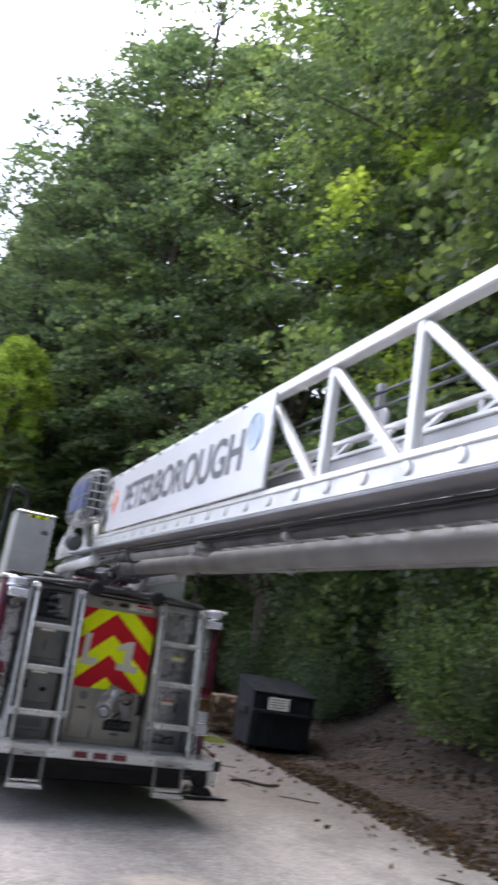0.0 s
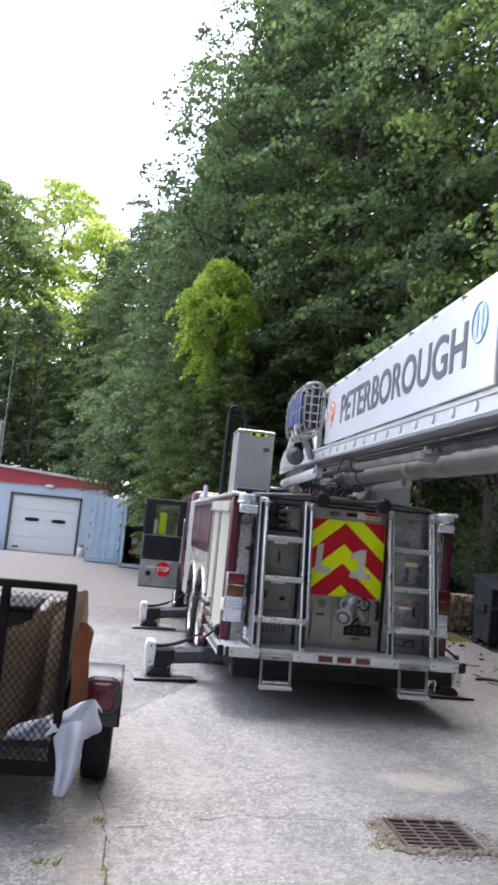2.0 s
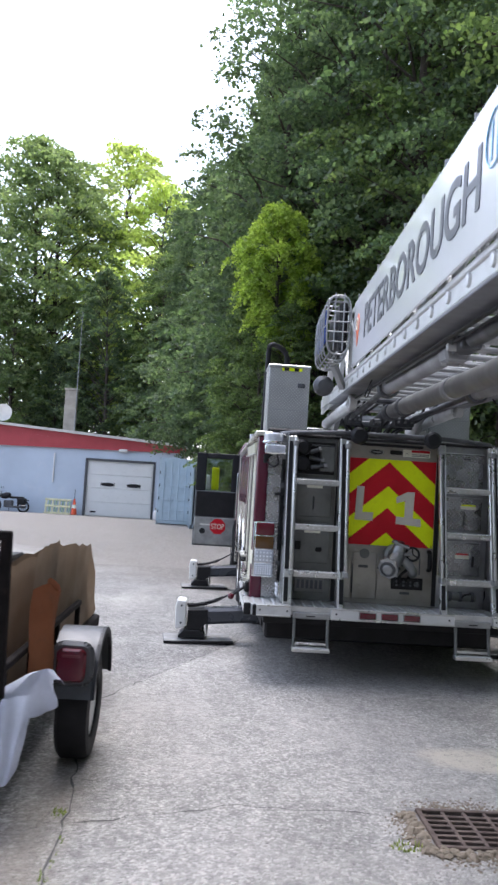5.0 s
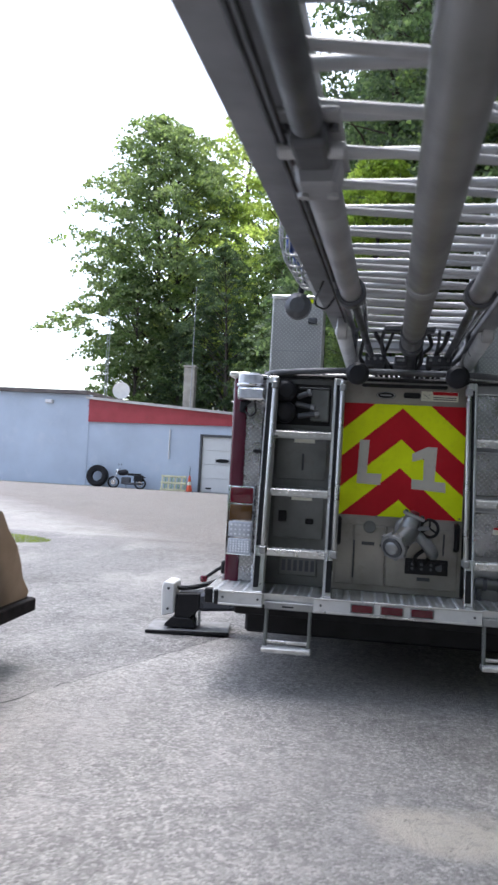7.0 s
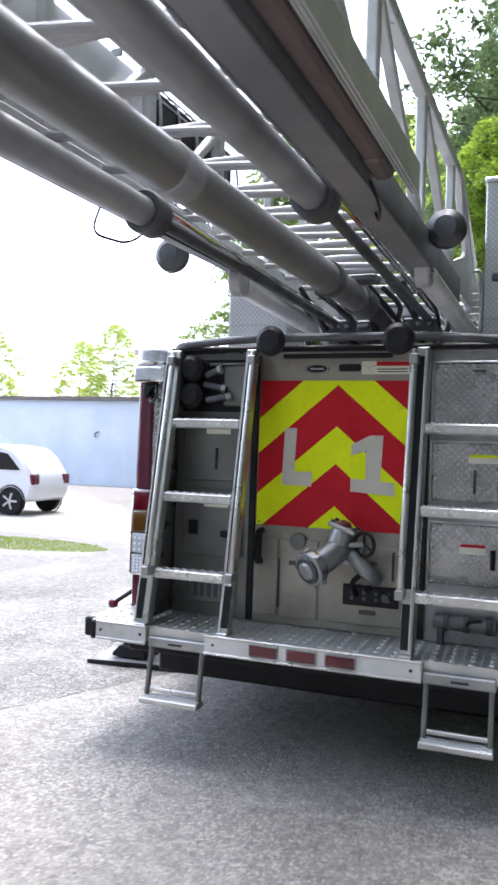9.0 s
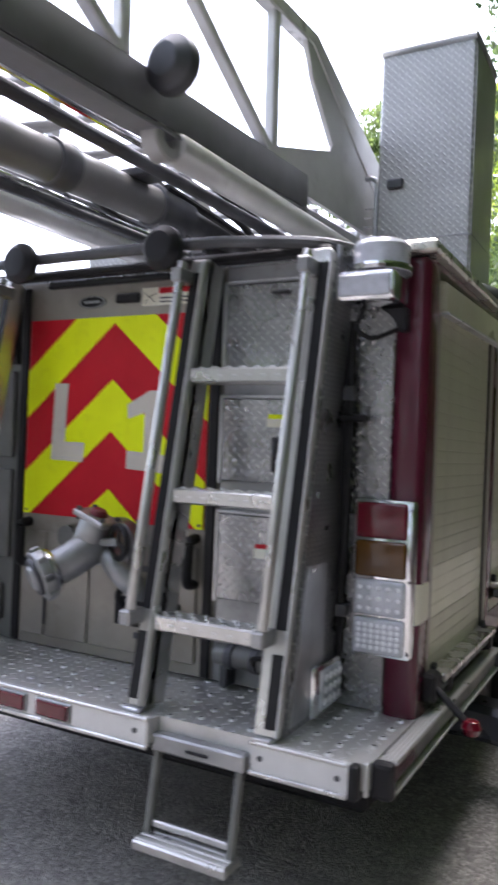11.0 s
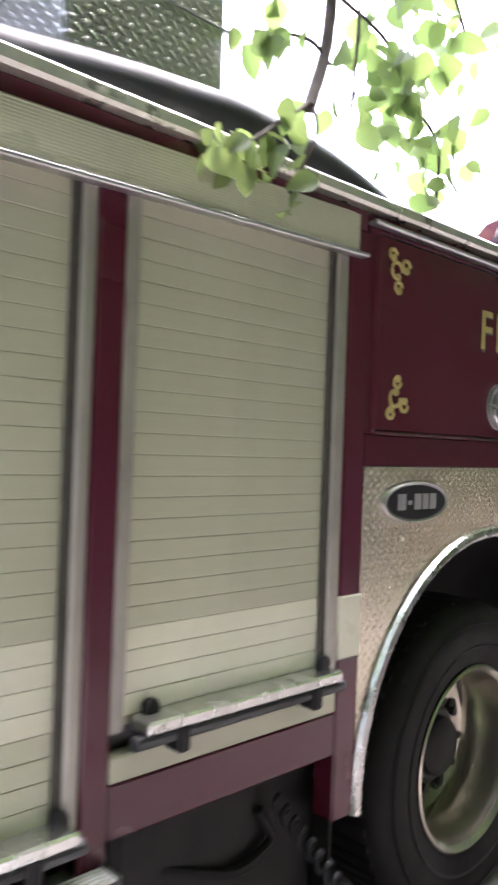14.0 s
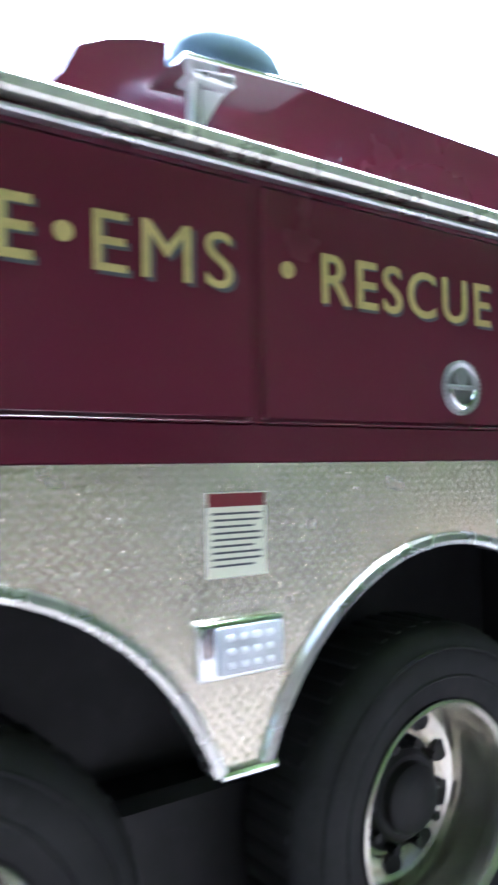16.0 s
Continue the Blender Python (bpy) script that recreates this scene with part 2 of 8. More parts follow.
FENDER = plain("fender_aluminium", (0.69, 0.7, 0.605), 0.3, 0.6, 0.12, 2.5, 0.03, dirt=0.1)
WORN_PANEL = plain("worn_beige_grey_panel", (0.35, 0.33, 0.29), 0.42, 0.35, 0.3, 3, 0.06, dirt=0.6, grime=(0.16, 0.14, 0.11))
DULL_RED = plain("dull_red_paint", (0.16, 0.012, 0.02), 0.5, 0.0, 0.3, 10, 0.08, dirt=0.4)
ARCH = plain("worn_polished_trim", (0.66, 0.66, 0.63), 0.26, 0.95, 0.2, 8, 0.05, dirt=0.3)
WHITE = plain("white_paint", (0.74, 0.74, 0.73), 0.4, 0.0, 0.1, 3, 0.03, dirt=0.2)
REFLECT = plain("white_reflective_tape", (0.8, 0.79, 0.66), 0.35, 0.0, 0.06, 6, 0.02, dirt=0.1)
PANEL = plain("white_sign_face", (0.72, 0.74, 0.77), 0.22, 0.0, 0.08, 1.5, 0.01, dirt=0.06, coat=0.5)
SILVER = plain("silver_ladder_paint", (0.42, 0.425, 0.43), 0.42, 0.2, 0.22, 3, 0.05, dirt=0.3)
GUNMETAL = plain("weathered_ladder_metal", (0.32, 0.325, 0.34), 0.45, 0.2, 0.35, 3, 0.06, dirt=0.35)
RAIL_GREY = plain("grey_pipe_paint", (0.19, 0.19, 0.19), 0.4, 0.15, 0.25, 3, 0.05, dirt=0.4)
# rail metal with the shade of underside and +x side in its colour
RAIL_SHADED = plain("shaded_rail_metal", (0.19, 0.195, 0.215), 0.45, 0.2, 0.3, 3, 0.06, dirt=0.4)
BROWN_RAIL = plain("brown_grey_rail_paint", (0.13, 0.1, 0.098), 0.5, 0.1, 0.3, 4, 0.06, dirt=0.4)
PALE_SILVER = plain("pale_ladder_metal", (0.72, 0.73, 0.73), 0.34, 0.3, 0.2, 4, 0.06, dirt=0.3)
STEEL = plain("dark_steel", (0.12, 0.125, 0.135), 0.5, 0.7, 0.4, 5, 0.08, dirt=0.35)
WORN_DECK = plain("worn_deck_aluminium", (0.62, 0.62, 0.605), 0.36, 0.6, 0.25, 5, 0.08, dirt=0.45, grime=(0.3, 0.29, 0.27))
STILE = plain("ladder_stile_aluminium", (0.62, 0.62, 0.6), 0.3, 0.8, 0.22, 5, 0.05, dirt=0.3)
SLAT_GAP = plain("shutter_joint", (0.4, 0.385, 0.3), 0.7, 0.0, 0.2, 6, 0.05)
SEAL = plain("grey_rubber_seal", (0.075, 0.07, 0.06), 0.6, 0.0, 0.3, 8, 0.06, dirt=0.3)
RAIL = plain("grey_guide_rail", (0.46, 0.44, 0.4), 0.4, 0.5, 0.2, 5, 0.04, dirt=0.3)
BLACK = plain("black_plastic", (0.018, 0.018, 0.02), 0.45, 0.0, 0.3, 6, 0.06, dirt=0.3, grime=(0.04, 0.038, 0.036), spec=0.2)
RUBBER = plain("tyre_rubber", (0.01, 0.01, 0.0115), 0.7, 0.0, 0.3, 5, 0.15, dirt=0.4, grime=(0.035, 0.034, 0.034), spec=0.3)
CHARCOAL = plain("charcoal_steel_paint", (0.02, 0.021, 0.025), 0.5, 0.1, 0.3, 4, 0.06, dirt=0.3, grime=(0.05, 0.05, 0.052), spec=0.25)
OUTRIG = plain("blue_grey_stabiliser_paint", (0.055, 0.062, 0.078), 0.26, 0.2, 0.25, 4, 0.05, dirt=0.3, grime=(0.12, 0.12, 0.12), spec=0.5)
LENS_RED = plain("red_lens", (0.115, 0.002, 0.012), 0.14, 0.0, 0.2, 12, 0.1, coat=0.3, dirt=0.05)
LENS_AMBER = plain("amber_lens", (0.10, 0.042, 0.007), 0.16, 0.0, 0.3, 12, 0.1, coat=0.3, dirt=0.05)
DIODE = plain("diode_reflector", (0.86, 0.88, 0.92), 0.2, 0.0, 0.1, 30, 0.02, coat=0.6, dirt=0.0)
LENS_CLEAR = plain("clear_lens", (0.58, 0.61, 0.67), 0.12, 0.1, 0.2, 30, 0.3, coat=0.8, dirt=0.05)
LENS_BLUE = plain("blue_lens", (0.1, 0.15, 0.2), 0.12, 0.0, 0.2, 10, 0.1, coat=0.8, dirt=0.05)
LIME = plain("lime_reflective_sheet", (0.82, 0.95, 0.0), 0.55, 0.0, 0.1, 5, 0.03, dirt=0.15, spec=0.2)
RED_SHEET = plain("red_reflective_sheet", (0.56, 0.012, 0.024), 0.55, 0.0, 0.15, 5, 0.03, dirt=0.15, spec=0.2)
GREY_SHEET = plain("pale_grey_vinyl", (0.6, 0.57, 0.5), 0.5, 0.0, 0.1, 6, 0.03)
GOLD = plain("gold_leaf", (0.62, 0.50, 0.20), 0.35, 0.35, 0.25, 20, 0.05)
INK = plain("charcoal_lettering", (0.06, 0.065, 0.08), 0.4, 0.0, 0.1, 5, 0.02)
ORANGE = plain("orange_emblem", (0.75, 0.16, 0.06), 0.4)
SKYBLUE = plain("blue_emblem", (0.25, 0.5, 0.72), 0.4)
CLEARGLASS = plain("window_glass", (0.75, 0.8, 0.8), 0.05, 0.0, 0.02, 4, 0.0, trans=1.0, dirt=0.02)
GREY_PANEL = plain("grey_panel_paint", (0.19, 0.197, 0.19), 0.42, 0.35, 0.35, 4, 0.05, dirt=0.5)
DARK_PANEL = plain("dark_grey_panel_paint", (0.14, 0.15, 0.16), 0.5, 0.3, 0.3, 4, 0.05, dirt=0.4, spec=0.25)
BLUE_PLASTIC = plain("blue_plastic", (0.035, 0.085, 0.36), 0.5, dirt=0.05)


# ---- mesh helpers ----
def part(name, bm, mat, parent, label="", smooth=False, m=None):
    """Links a bmesh as one mesh object under a thing or a part."""
    me = bpy.data.meshes.new(name)
    bmesh.ops.recalc_face_normals(bm, faces=bm.faces)
    bm.to_mesh(me)
    bm.free()
    if smooth:
        me.polygons.foreach_set("use_smooth", [True] * len(me.polygons))
        me.set_sharp_from_angle(angle=radians(35))
    me.materials.append(mat)
    ob = new(name, me)
    if parent:
        ob.parent = parent
    if m is not None:
        ob.matrix_basis = m
    return tagged(ob, label)


def thing(name, label, category, m=None, group="", kind=""):
    ob = new(name)
    ob.empty_display_size = 0.3
    if m is not None:
        ob.matrix_basis = m
    return tagged(ob, label, category, group, kind)


def add(bm, other):
    """Joins a bmesh into another."""
    me = bpy.data.meshes.new("tmp")
    other.to_mesh(me)
    other.free()
    bm.from_mesh(me)
    bpy.data.meshes.remove(me)
    return bm


def box(x0, x1, y0, y1, z0, z1, bevel=0.006, bm=None, m=None, seg=1):
    one = bmesh.new()
    bmesh.ops.create_cube(one, size=1)
    lo, hi = (min(x0, x1), min(y0, y1), min(z0, z1)), (max(x0, x1), max(y0, y1), max(z0, z1))
    for v in one.verts:
        v.co = [lo[i] + (v.co[i] + 0.5) * (hi[i] - lo[i]) for i in range(3)]
    bevel = min(bevel, 0.45 * min(hi[i] - lo[i] for i in range(3)))
    if bevel > 0:
        bmesh.ops.bevel(one, geom=one.edges[:], offset=bevel, segments=seg, affect="EDGES", profile=0.5)
    if m is not None:
        one.transform(m)
    return one if bm is None else add(bm, one)


def rod(p, q, r, r2=None, seg=14, bm=None, bevel=0.0):
    """A round bar from p to q."""
    one = bmesh.new()
    p, q = Vector(p), Vector(q)
    bmesh.ops.create_cone(one, cap_ends=True, segments=seg, radius1=r, radius2=r if r2 is None else r2, depth=(q - p).length)
    if bevel:
        bmesh.ops.bevel(one, geom=[e for e in one.edges if any(len(f.verts) > 4 for f in e.link_faces)], offset=bevel, segments=2, affect="EDGES", profile=0.5)
    one.transform(Matrix.Translation((p + q) / 2) @ (q - p).to_track_quat("Z", "Y").to_matrix().to_4x4())
    return one if bm is None else add(bm, one)


def beam(p, q, w, h, bm=None, up=(0, 0, 1), bevel=0.006):
    """A rectangular bar from p to q, w wide and h along up."""
    p, q = Vector(p), Vector(q)
    d = (q - p).normalized()
    side = d.cross(Vector(up)).normalized()
    top = side.cross(d)
    m = Matrix.Translation((p + q) / 2) @ Matrix((side, d, top)).transposed().to_4x4()
    L = (q - p).length
    return box(-w / 2, w / 2, -L / 2, L / 2, -h / 2, h / 2, bevel, bm, m)


def pipe(pts, r, seg=10, bm=None, closed=False):
    """A bent tube along points."""
    one = bmesh.new() if bm is None else bm
    pts = [Vector(p) for p in pts]
    rings, n = [], len(pts)
    up = Vector((0.13, 0.27, 1)).normalized()
    for i, p in enumerate(pts):
        d = (pts[(i + 1) % n] - pts[i - 1]) if closed else pts[min(i + 1, n - 1)] - pts[max(i - 1, 0)]
        d.normalize()
        a = d.cross(up)
        if a.length < 0.1:
            a = d.cross(Vector((1, 0, 0)))
        a.normalize()
        b = d.cross(a)
        rings.append([one.verts.new(p + r * (math.cos(t) * a + math.sin(t) * b)) for t in [2 * math.pi * k / seg for k in range(seg)]])
    for i in range(n if closed else n - 1):
        for k in range(seg):
            one.faces.new((rings[i][k], rings[i][(k + 1) % seg], rings[(i + 1) % n][(k + 1) % seg], rings[(i + 1) % n][k]))
    if not closed:
        one.faces.new(rings[0][::-1])
        one.faces.new(rings[-1])
    return one


def bend(pts, steps=6):
    """Rounds the corners of a list of points."""
    pts = [Vector(p) for p in pts]
    out = [pts[0]]
    for a, b, c in zip(pts, pts[1:], pts[2:]):
        k = min((a - b).length, (c - b).length) * 0.45
        s, e = b + (a - b).normalized() * k, b + (c - b).normalized() * k
        for i in range(steps + 1):
            t = i / steps
            out.append((1 - t) ** 2 * s + 2 * t * (1 - t) * b + t * t * e)
    return out + [pts[-1]]


def prism(poly, axis, lo, hi, bm=None, bevel=0.0):
    """A flat outline given in the two other axes, drawn out along an axis from lo to hi."""
    one = bmesh.new()
    put = {0: lambda a, b, c: (c, a, b), 1: lambda a, b, c: (a, c, b), 2: lambda a, b, c: (a, b, c)}[axis]
    lower, upper = [[one.verts.new(put(a, b, c)) for a, b in poly] for c in (lo, hi)]
    one.faces.new(lower[::-1])
    one.faces.new(upper)
    for i in range(len(poly)):
        j = (i + 1) % len(poly)
        one.faces.new((lower[i], lower[j], upper[j], upper[i]))
    if bevel:
        bmesh.ops.bevel(one, geom=one.edges[:], offset=bevel, segments=1, affect="EDGES")
    return one if bm is None else add(bm, one)


def lathe(profile, seg=28, bm=None, m=None, caps=True):
    """Turns (radius, height) pairs round the z axis."""
    one = bmesh.new()
    rings = [[one.verts.new((r * math.cos(2 * math.pi * k / seg), r * math.sin(2 * math.pi * k / seg), z)) for k in range(seg)] for r, z in profile]
    for a, b in zip(rings, rings[1:]):
        for k in range(seg):
            one.faces.new((a[k], a[(k + 1) % seg], b[(k + 1) % seg], b[k]))
    if caps and profile[0][0] > 1e-4:
        one.faces.new(rings[0][::-1])
    if caps and profile[-1][0] > 1e-4:
        one.faces.new(rings[-1])
    bmesh.ops.remove_doubles(one, verts=one.verts, dist=1e-5)
    if m is not None:
        one.transform(m)
    return one if bm is None else add(bm, one)


def writing(words, height, depth, m, width=None, bold=0.0, gap=1.0):
    """Words in the built-in font as a mesh: capitals of that height, stretched to a width, standing in the plane of m."""
    cu = bpy.data.curves.new("words", "FONT")
    cu.body, cu.size, cu.extrude, cu.offset, cu.align_x, cu.space_character = words, 1.0, 0.01, bold, "CENTER", gap
    ob = new("words", cu)
    bpy.context.view_layer.update()
    me = bpy.data.meshes.new_from_object(ob.evaluated_get(bpy.context.evaluated_depsgraph_get()))
    one = bmesh.new()
    one.from_mesh(me)
    bpy.data.objects.remove(ob)
    bpy.data.meshes.remove(me)
    xs, ys = [v.co.x for v in one.verts], [v.co.y for v in one.verts]
    sx = (width / (max(xs) - min(xs))) if width else height / (max(ys) - min(ys))
    sy, mx, my = height / (max(ys) - min(ys)), (max(xs) + min(xs)) / 2, (max(ys) + min(ys)) / 2
    for v in one.verts:
        v.co = ((v.co.x - mx) * sx, (v.co.y - my) * sy, v.co.z / 0.01 * depth)
    one.transform(m)
    return one


FACING_REAR = pose(0, 0, 0, 90, 0, 0)        # writing that is read from -y
FACING_RIGHT = pose(0, 0, 0, 90, 0, 90)      # writing that is read from +x
FACING_LEFT = pose(0, 0, 0, 90, 0, -90)      # writing that is read from -x


# ---- ground ----
def fall(y):
    """The far end of the yard falls away a little."""
    return -0.46 * min(1.0, max(0.0, (y - 24.0) / 11.0))


def bank(x, y):
    """Height of the ground: a flat yard, with a wooded bank along its +x side and behind the containers."""
    d = x - (4.3 + 0.13 * max(0.0, y + 1.0))
    e = min(y - 45.0, (x + 9.0) * 1.2)
    d = max(d, e)
    if d <= 0:
        return fall(y)
    h = 0.16 * d * d if d < 1.4 else 0.3136 + (d - 1.4) * 0.45
    h = min(h, 9.0 + 0.02 * d)
    return h + fall(y) + 0.12 * min(d, 1.0) * noise.noise((x * 0.6, y * 0.6, 0))


def build_ground():
    near = [-30 + i * 1.0 for i in range(91)]
    xs = [-1500, -600, -250, -120, -70, -45] + near + [75, 110, 180, 400, 900, 1500]
    ys = [-1500, -600, -250, -120, -70, -45] + near + [75, 110, 180, 400, 900, 1500]
    bm = bmesh.new()
    grid = [[bm.verts.new((x, y, bank(x, y) - 0.03)) for y in ys] for x in xs]
    for i in range(len(xs) - 1):
        for j in range(len(ys) - 1):
            bm.faces.new((grid[i][j], grid[i + 1][j], grid[i + 1][j + 1], grid[i][j + 1]))
    g = part("ground", bm, soil(), None, "brown leaf-strewn earth rising to a wooded bank", smooth=True)
    tagged(g, category="ground", kind="structure")
    edge = [(3.9, -40), (3.9, -6), (4.1, -2), (4.35, 0.8), (4.6, 3.0), (5.3, 5.4), (6.4, 8.6), (7.0, 14), (8.0, 22), (8.0, 44), (-60, 44), (-60, -40)]
    rng = random.Random(3)
    out = []
    for (ax, ay), (bx, by) in zip(edge, edge[1:] + edge[:1]):
        n = 14 if max(ax, bx) < 9 and min(ax, bx) > 3 else 1
        for i in range(n):
            t = i / n
            out.append((ax + (bx - ax) * t + (rng.uniform(-0.12, 0.12) if n > 1 else 0), ay + (by - ay) * t))
    slab = prism(out, 2, -0.25, 0.0)
    for y in (24.0, 35.0):
        bmesh.ops.bisect_plane(slab, geom=slab.verts[:] + slab.edges[:] + slab.faces[:], plane_co=(0, y, 0), plane_no=(0, 1, 0))
    for v in slab.verts:
        v.co.z += fall(v.co.y)
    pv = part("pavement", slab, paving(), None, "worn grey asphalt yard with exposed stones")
    tagged(pv, category="pavement", kind="structure")


build_ground()
GRASS = leafy("grass_blades", (0.12, 0.15, 0.035), (0.19, 0.24, 0.055), (0.28, 0.31, 0.1))
CRACK = plain("crack_fill", (0.10, 0.097, 0.092), 0.9, 0, 0.4, 8, 0.1)


def crack(points, width, seed):
    rng = random.Random(seed)
    pts = []
    for (ax, ay), (bx, by) in zip(points, points[1:]):
        n = max(2, int(math.hypot(bx - ax, by - ay) / 0.09))
        pts += [(ax + (bx - ax) * i / n + rng.uniform(-0.02, 0.02), ay + (by - ay) * i / n + rng.uniform(-0.02, 0.02)) for i in range(n)]
    bm = bmesh.new()
    rows = []
    for i, (x, y) in enumerate(pts):
        q = pts[min(i + 1, len(pts) - 1)]
        p = pts[max(i - 1, 0)]
        d = Vector((q[0] - p[0], q[1] - p[1])).normalized()
        w = width * rng.uniform(0.1, 0.75)
        rows.append((bm.verts.new((x - d.y * w, y + d.x * w, 0.003)), bm.verts.new((x + d.y * w, y - d.x * w, 0.003))))
    for a, b in zip(rows, rows[1:]):
        bm.faces.new((a[0], a[1], b[1], b[0]))
    ob = part("crack", bm, CRACK, None, "dark jagged crack in the worn asphalt")
    tagged(ob, category="crack", kind="structure", group="cracks in the asphalt")


for i, (w, pts) in enumerate([
        (0.012, [(-2.22, -7.5), (-2.22, -4.7), (-2.27, -3.0), (-2.42, -1.8)]),
        (0.011, [(-2.55, -1.5), (-2.32, -1.01), (-1.5, 0.79), (-0.9, 2.1), (-0.3, 3.4)]),
        (0.008, [(-6.0, 7.5), (-4.66, 8.0), (-3.85, 8.03), (-2.5, 8.0), (-0.5, 8.4)]),
        (0.007, [(-2.2, -3.3), (-1.4, -3.0), (-0.6, -3.05)]),
        (0.007, [(0.3, -2.9), (1.4, -3.3), (2.8, -3.0), (4.0, -3.3)]),
        (0.008, [(1.9, 0.2), (2.6, -0.6), (3.4, -1.2), (4.1, -1.3)]),
        (0.006, [(-4.6, 3.1), (-3.9, 2.6), (-3.0, 2.5), (-2.4, 2.2)]),
        (0.006, [(-1.9, -5.1), (-1.2, -5.3), (-0.4, -5.2)])]):
    crack(pts, w, i)


def scatter_blades(name, label, spots, mat, height, seed, kind="stuff", category="grass"):
    rng = random.Random(seed)
    verts, faces = [], []
    for cx, cy, rx, ry, n in spots:
        for _ in range(n):
            a, r = rng.uniform(0, 6.283), math.sqrt(rng.random())
            x, y = cx + rx * r * math.cos(a), cy + ry * r * math.sin(a)
            z = bank(x, y) if bank(x, y) <= 0 else max(0.0, bank(x, y) - 0.03)
            h, w, t = height * rng.uniform(0.4, 1.2), 0.006, rng.uniform(0, 6.283)
            dx, dy = math.cos(t) * w, math.sin(t) * w
            lx, ly = rng.uniform(-0.6, 0.6) * h, rng.uniform(-0.6, 0.6) * h
            k = len(verts)
            verts += [(x - dx, y - dy, z), (x + dx, y + dy, z), (x + lx, y + ly, z + h)]
            faces.append((k, k + 1, k + 2))
    me = bpy.data.meshes.new(name)
    me.from_pydata(verts, [], faces)
    me.materials.append(mat)
    return tagged(new(name, me), label, category, kind=kind)


scatter_blades("grass", "tufts of green grass in the pavement joints and beside the yard",
               [(-2.3, -3.2, 0.05, 0.06, 26), (-2.24, -4.15, 0.03, 0.12, 40), (-2.24, -4.45, 0.035, 0.1, 36), (-2.54, -3.78, 0.08, 0.04, 40), (-2.25, -5.0, 0.04, 0.25, 70), (-2.64, -4.25, 0.06, 0.08, 40), (-2.23, -3.9, 0.02, 0.5, 40),
                (-7.2, 6.6, 1.9, 0.75, 9000), (4.4, 7.5, 0.45, 0.7, 4000), (-0.6, -3.4, 0.08, 0.05, 40), (-19.5, 34.85, 6.0, 0.15, 1500)], GRASS, 0.028, 4)


# ---- building at the back of the yard ----
BLUE_WALL = plain("pale_blue_masonry_paint", (0.53, 0.61, 0.71), 0.7, 0, 0.16, 0.5, 0.25, dirt=0.75, grime=(0.62, 0.66, 0.72), fine=25)
RED_FASCIA = plain("red_fascia_paint", (0.42, 0.05, 0.06), 0.5, 0, 0.15, 2, 0.05)
ROOF_EDGE = plain("roof_edge_metal", (0.62, 0.6, 0.56), 0.5, 0.2, 0.2, 3, 0.05)
DOOR_PAINT = plain("white_door_paint", (0.74, 0.75, 0.73), 0.45, 0, 0.05, 2, 0.02, dirt=0.15)
CONCRETE = plain("chimney_render", (0.38, 0.35, 0.3), 0.85, 0, 0.3, 2, 0.3)
BY = 26.0


# the building stands further off than its drawn plan: enlarged about a point of the yard
SET_BACK = Matrix.Translation((-2.25, -7.9, 1.7)) @ Matrix.Scale(1.27, 4) @ Matrix.Translation((2.25, 7.9, -1.7))


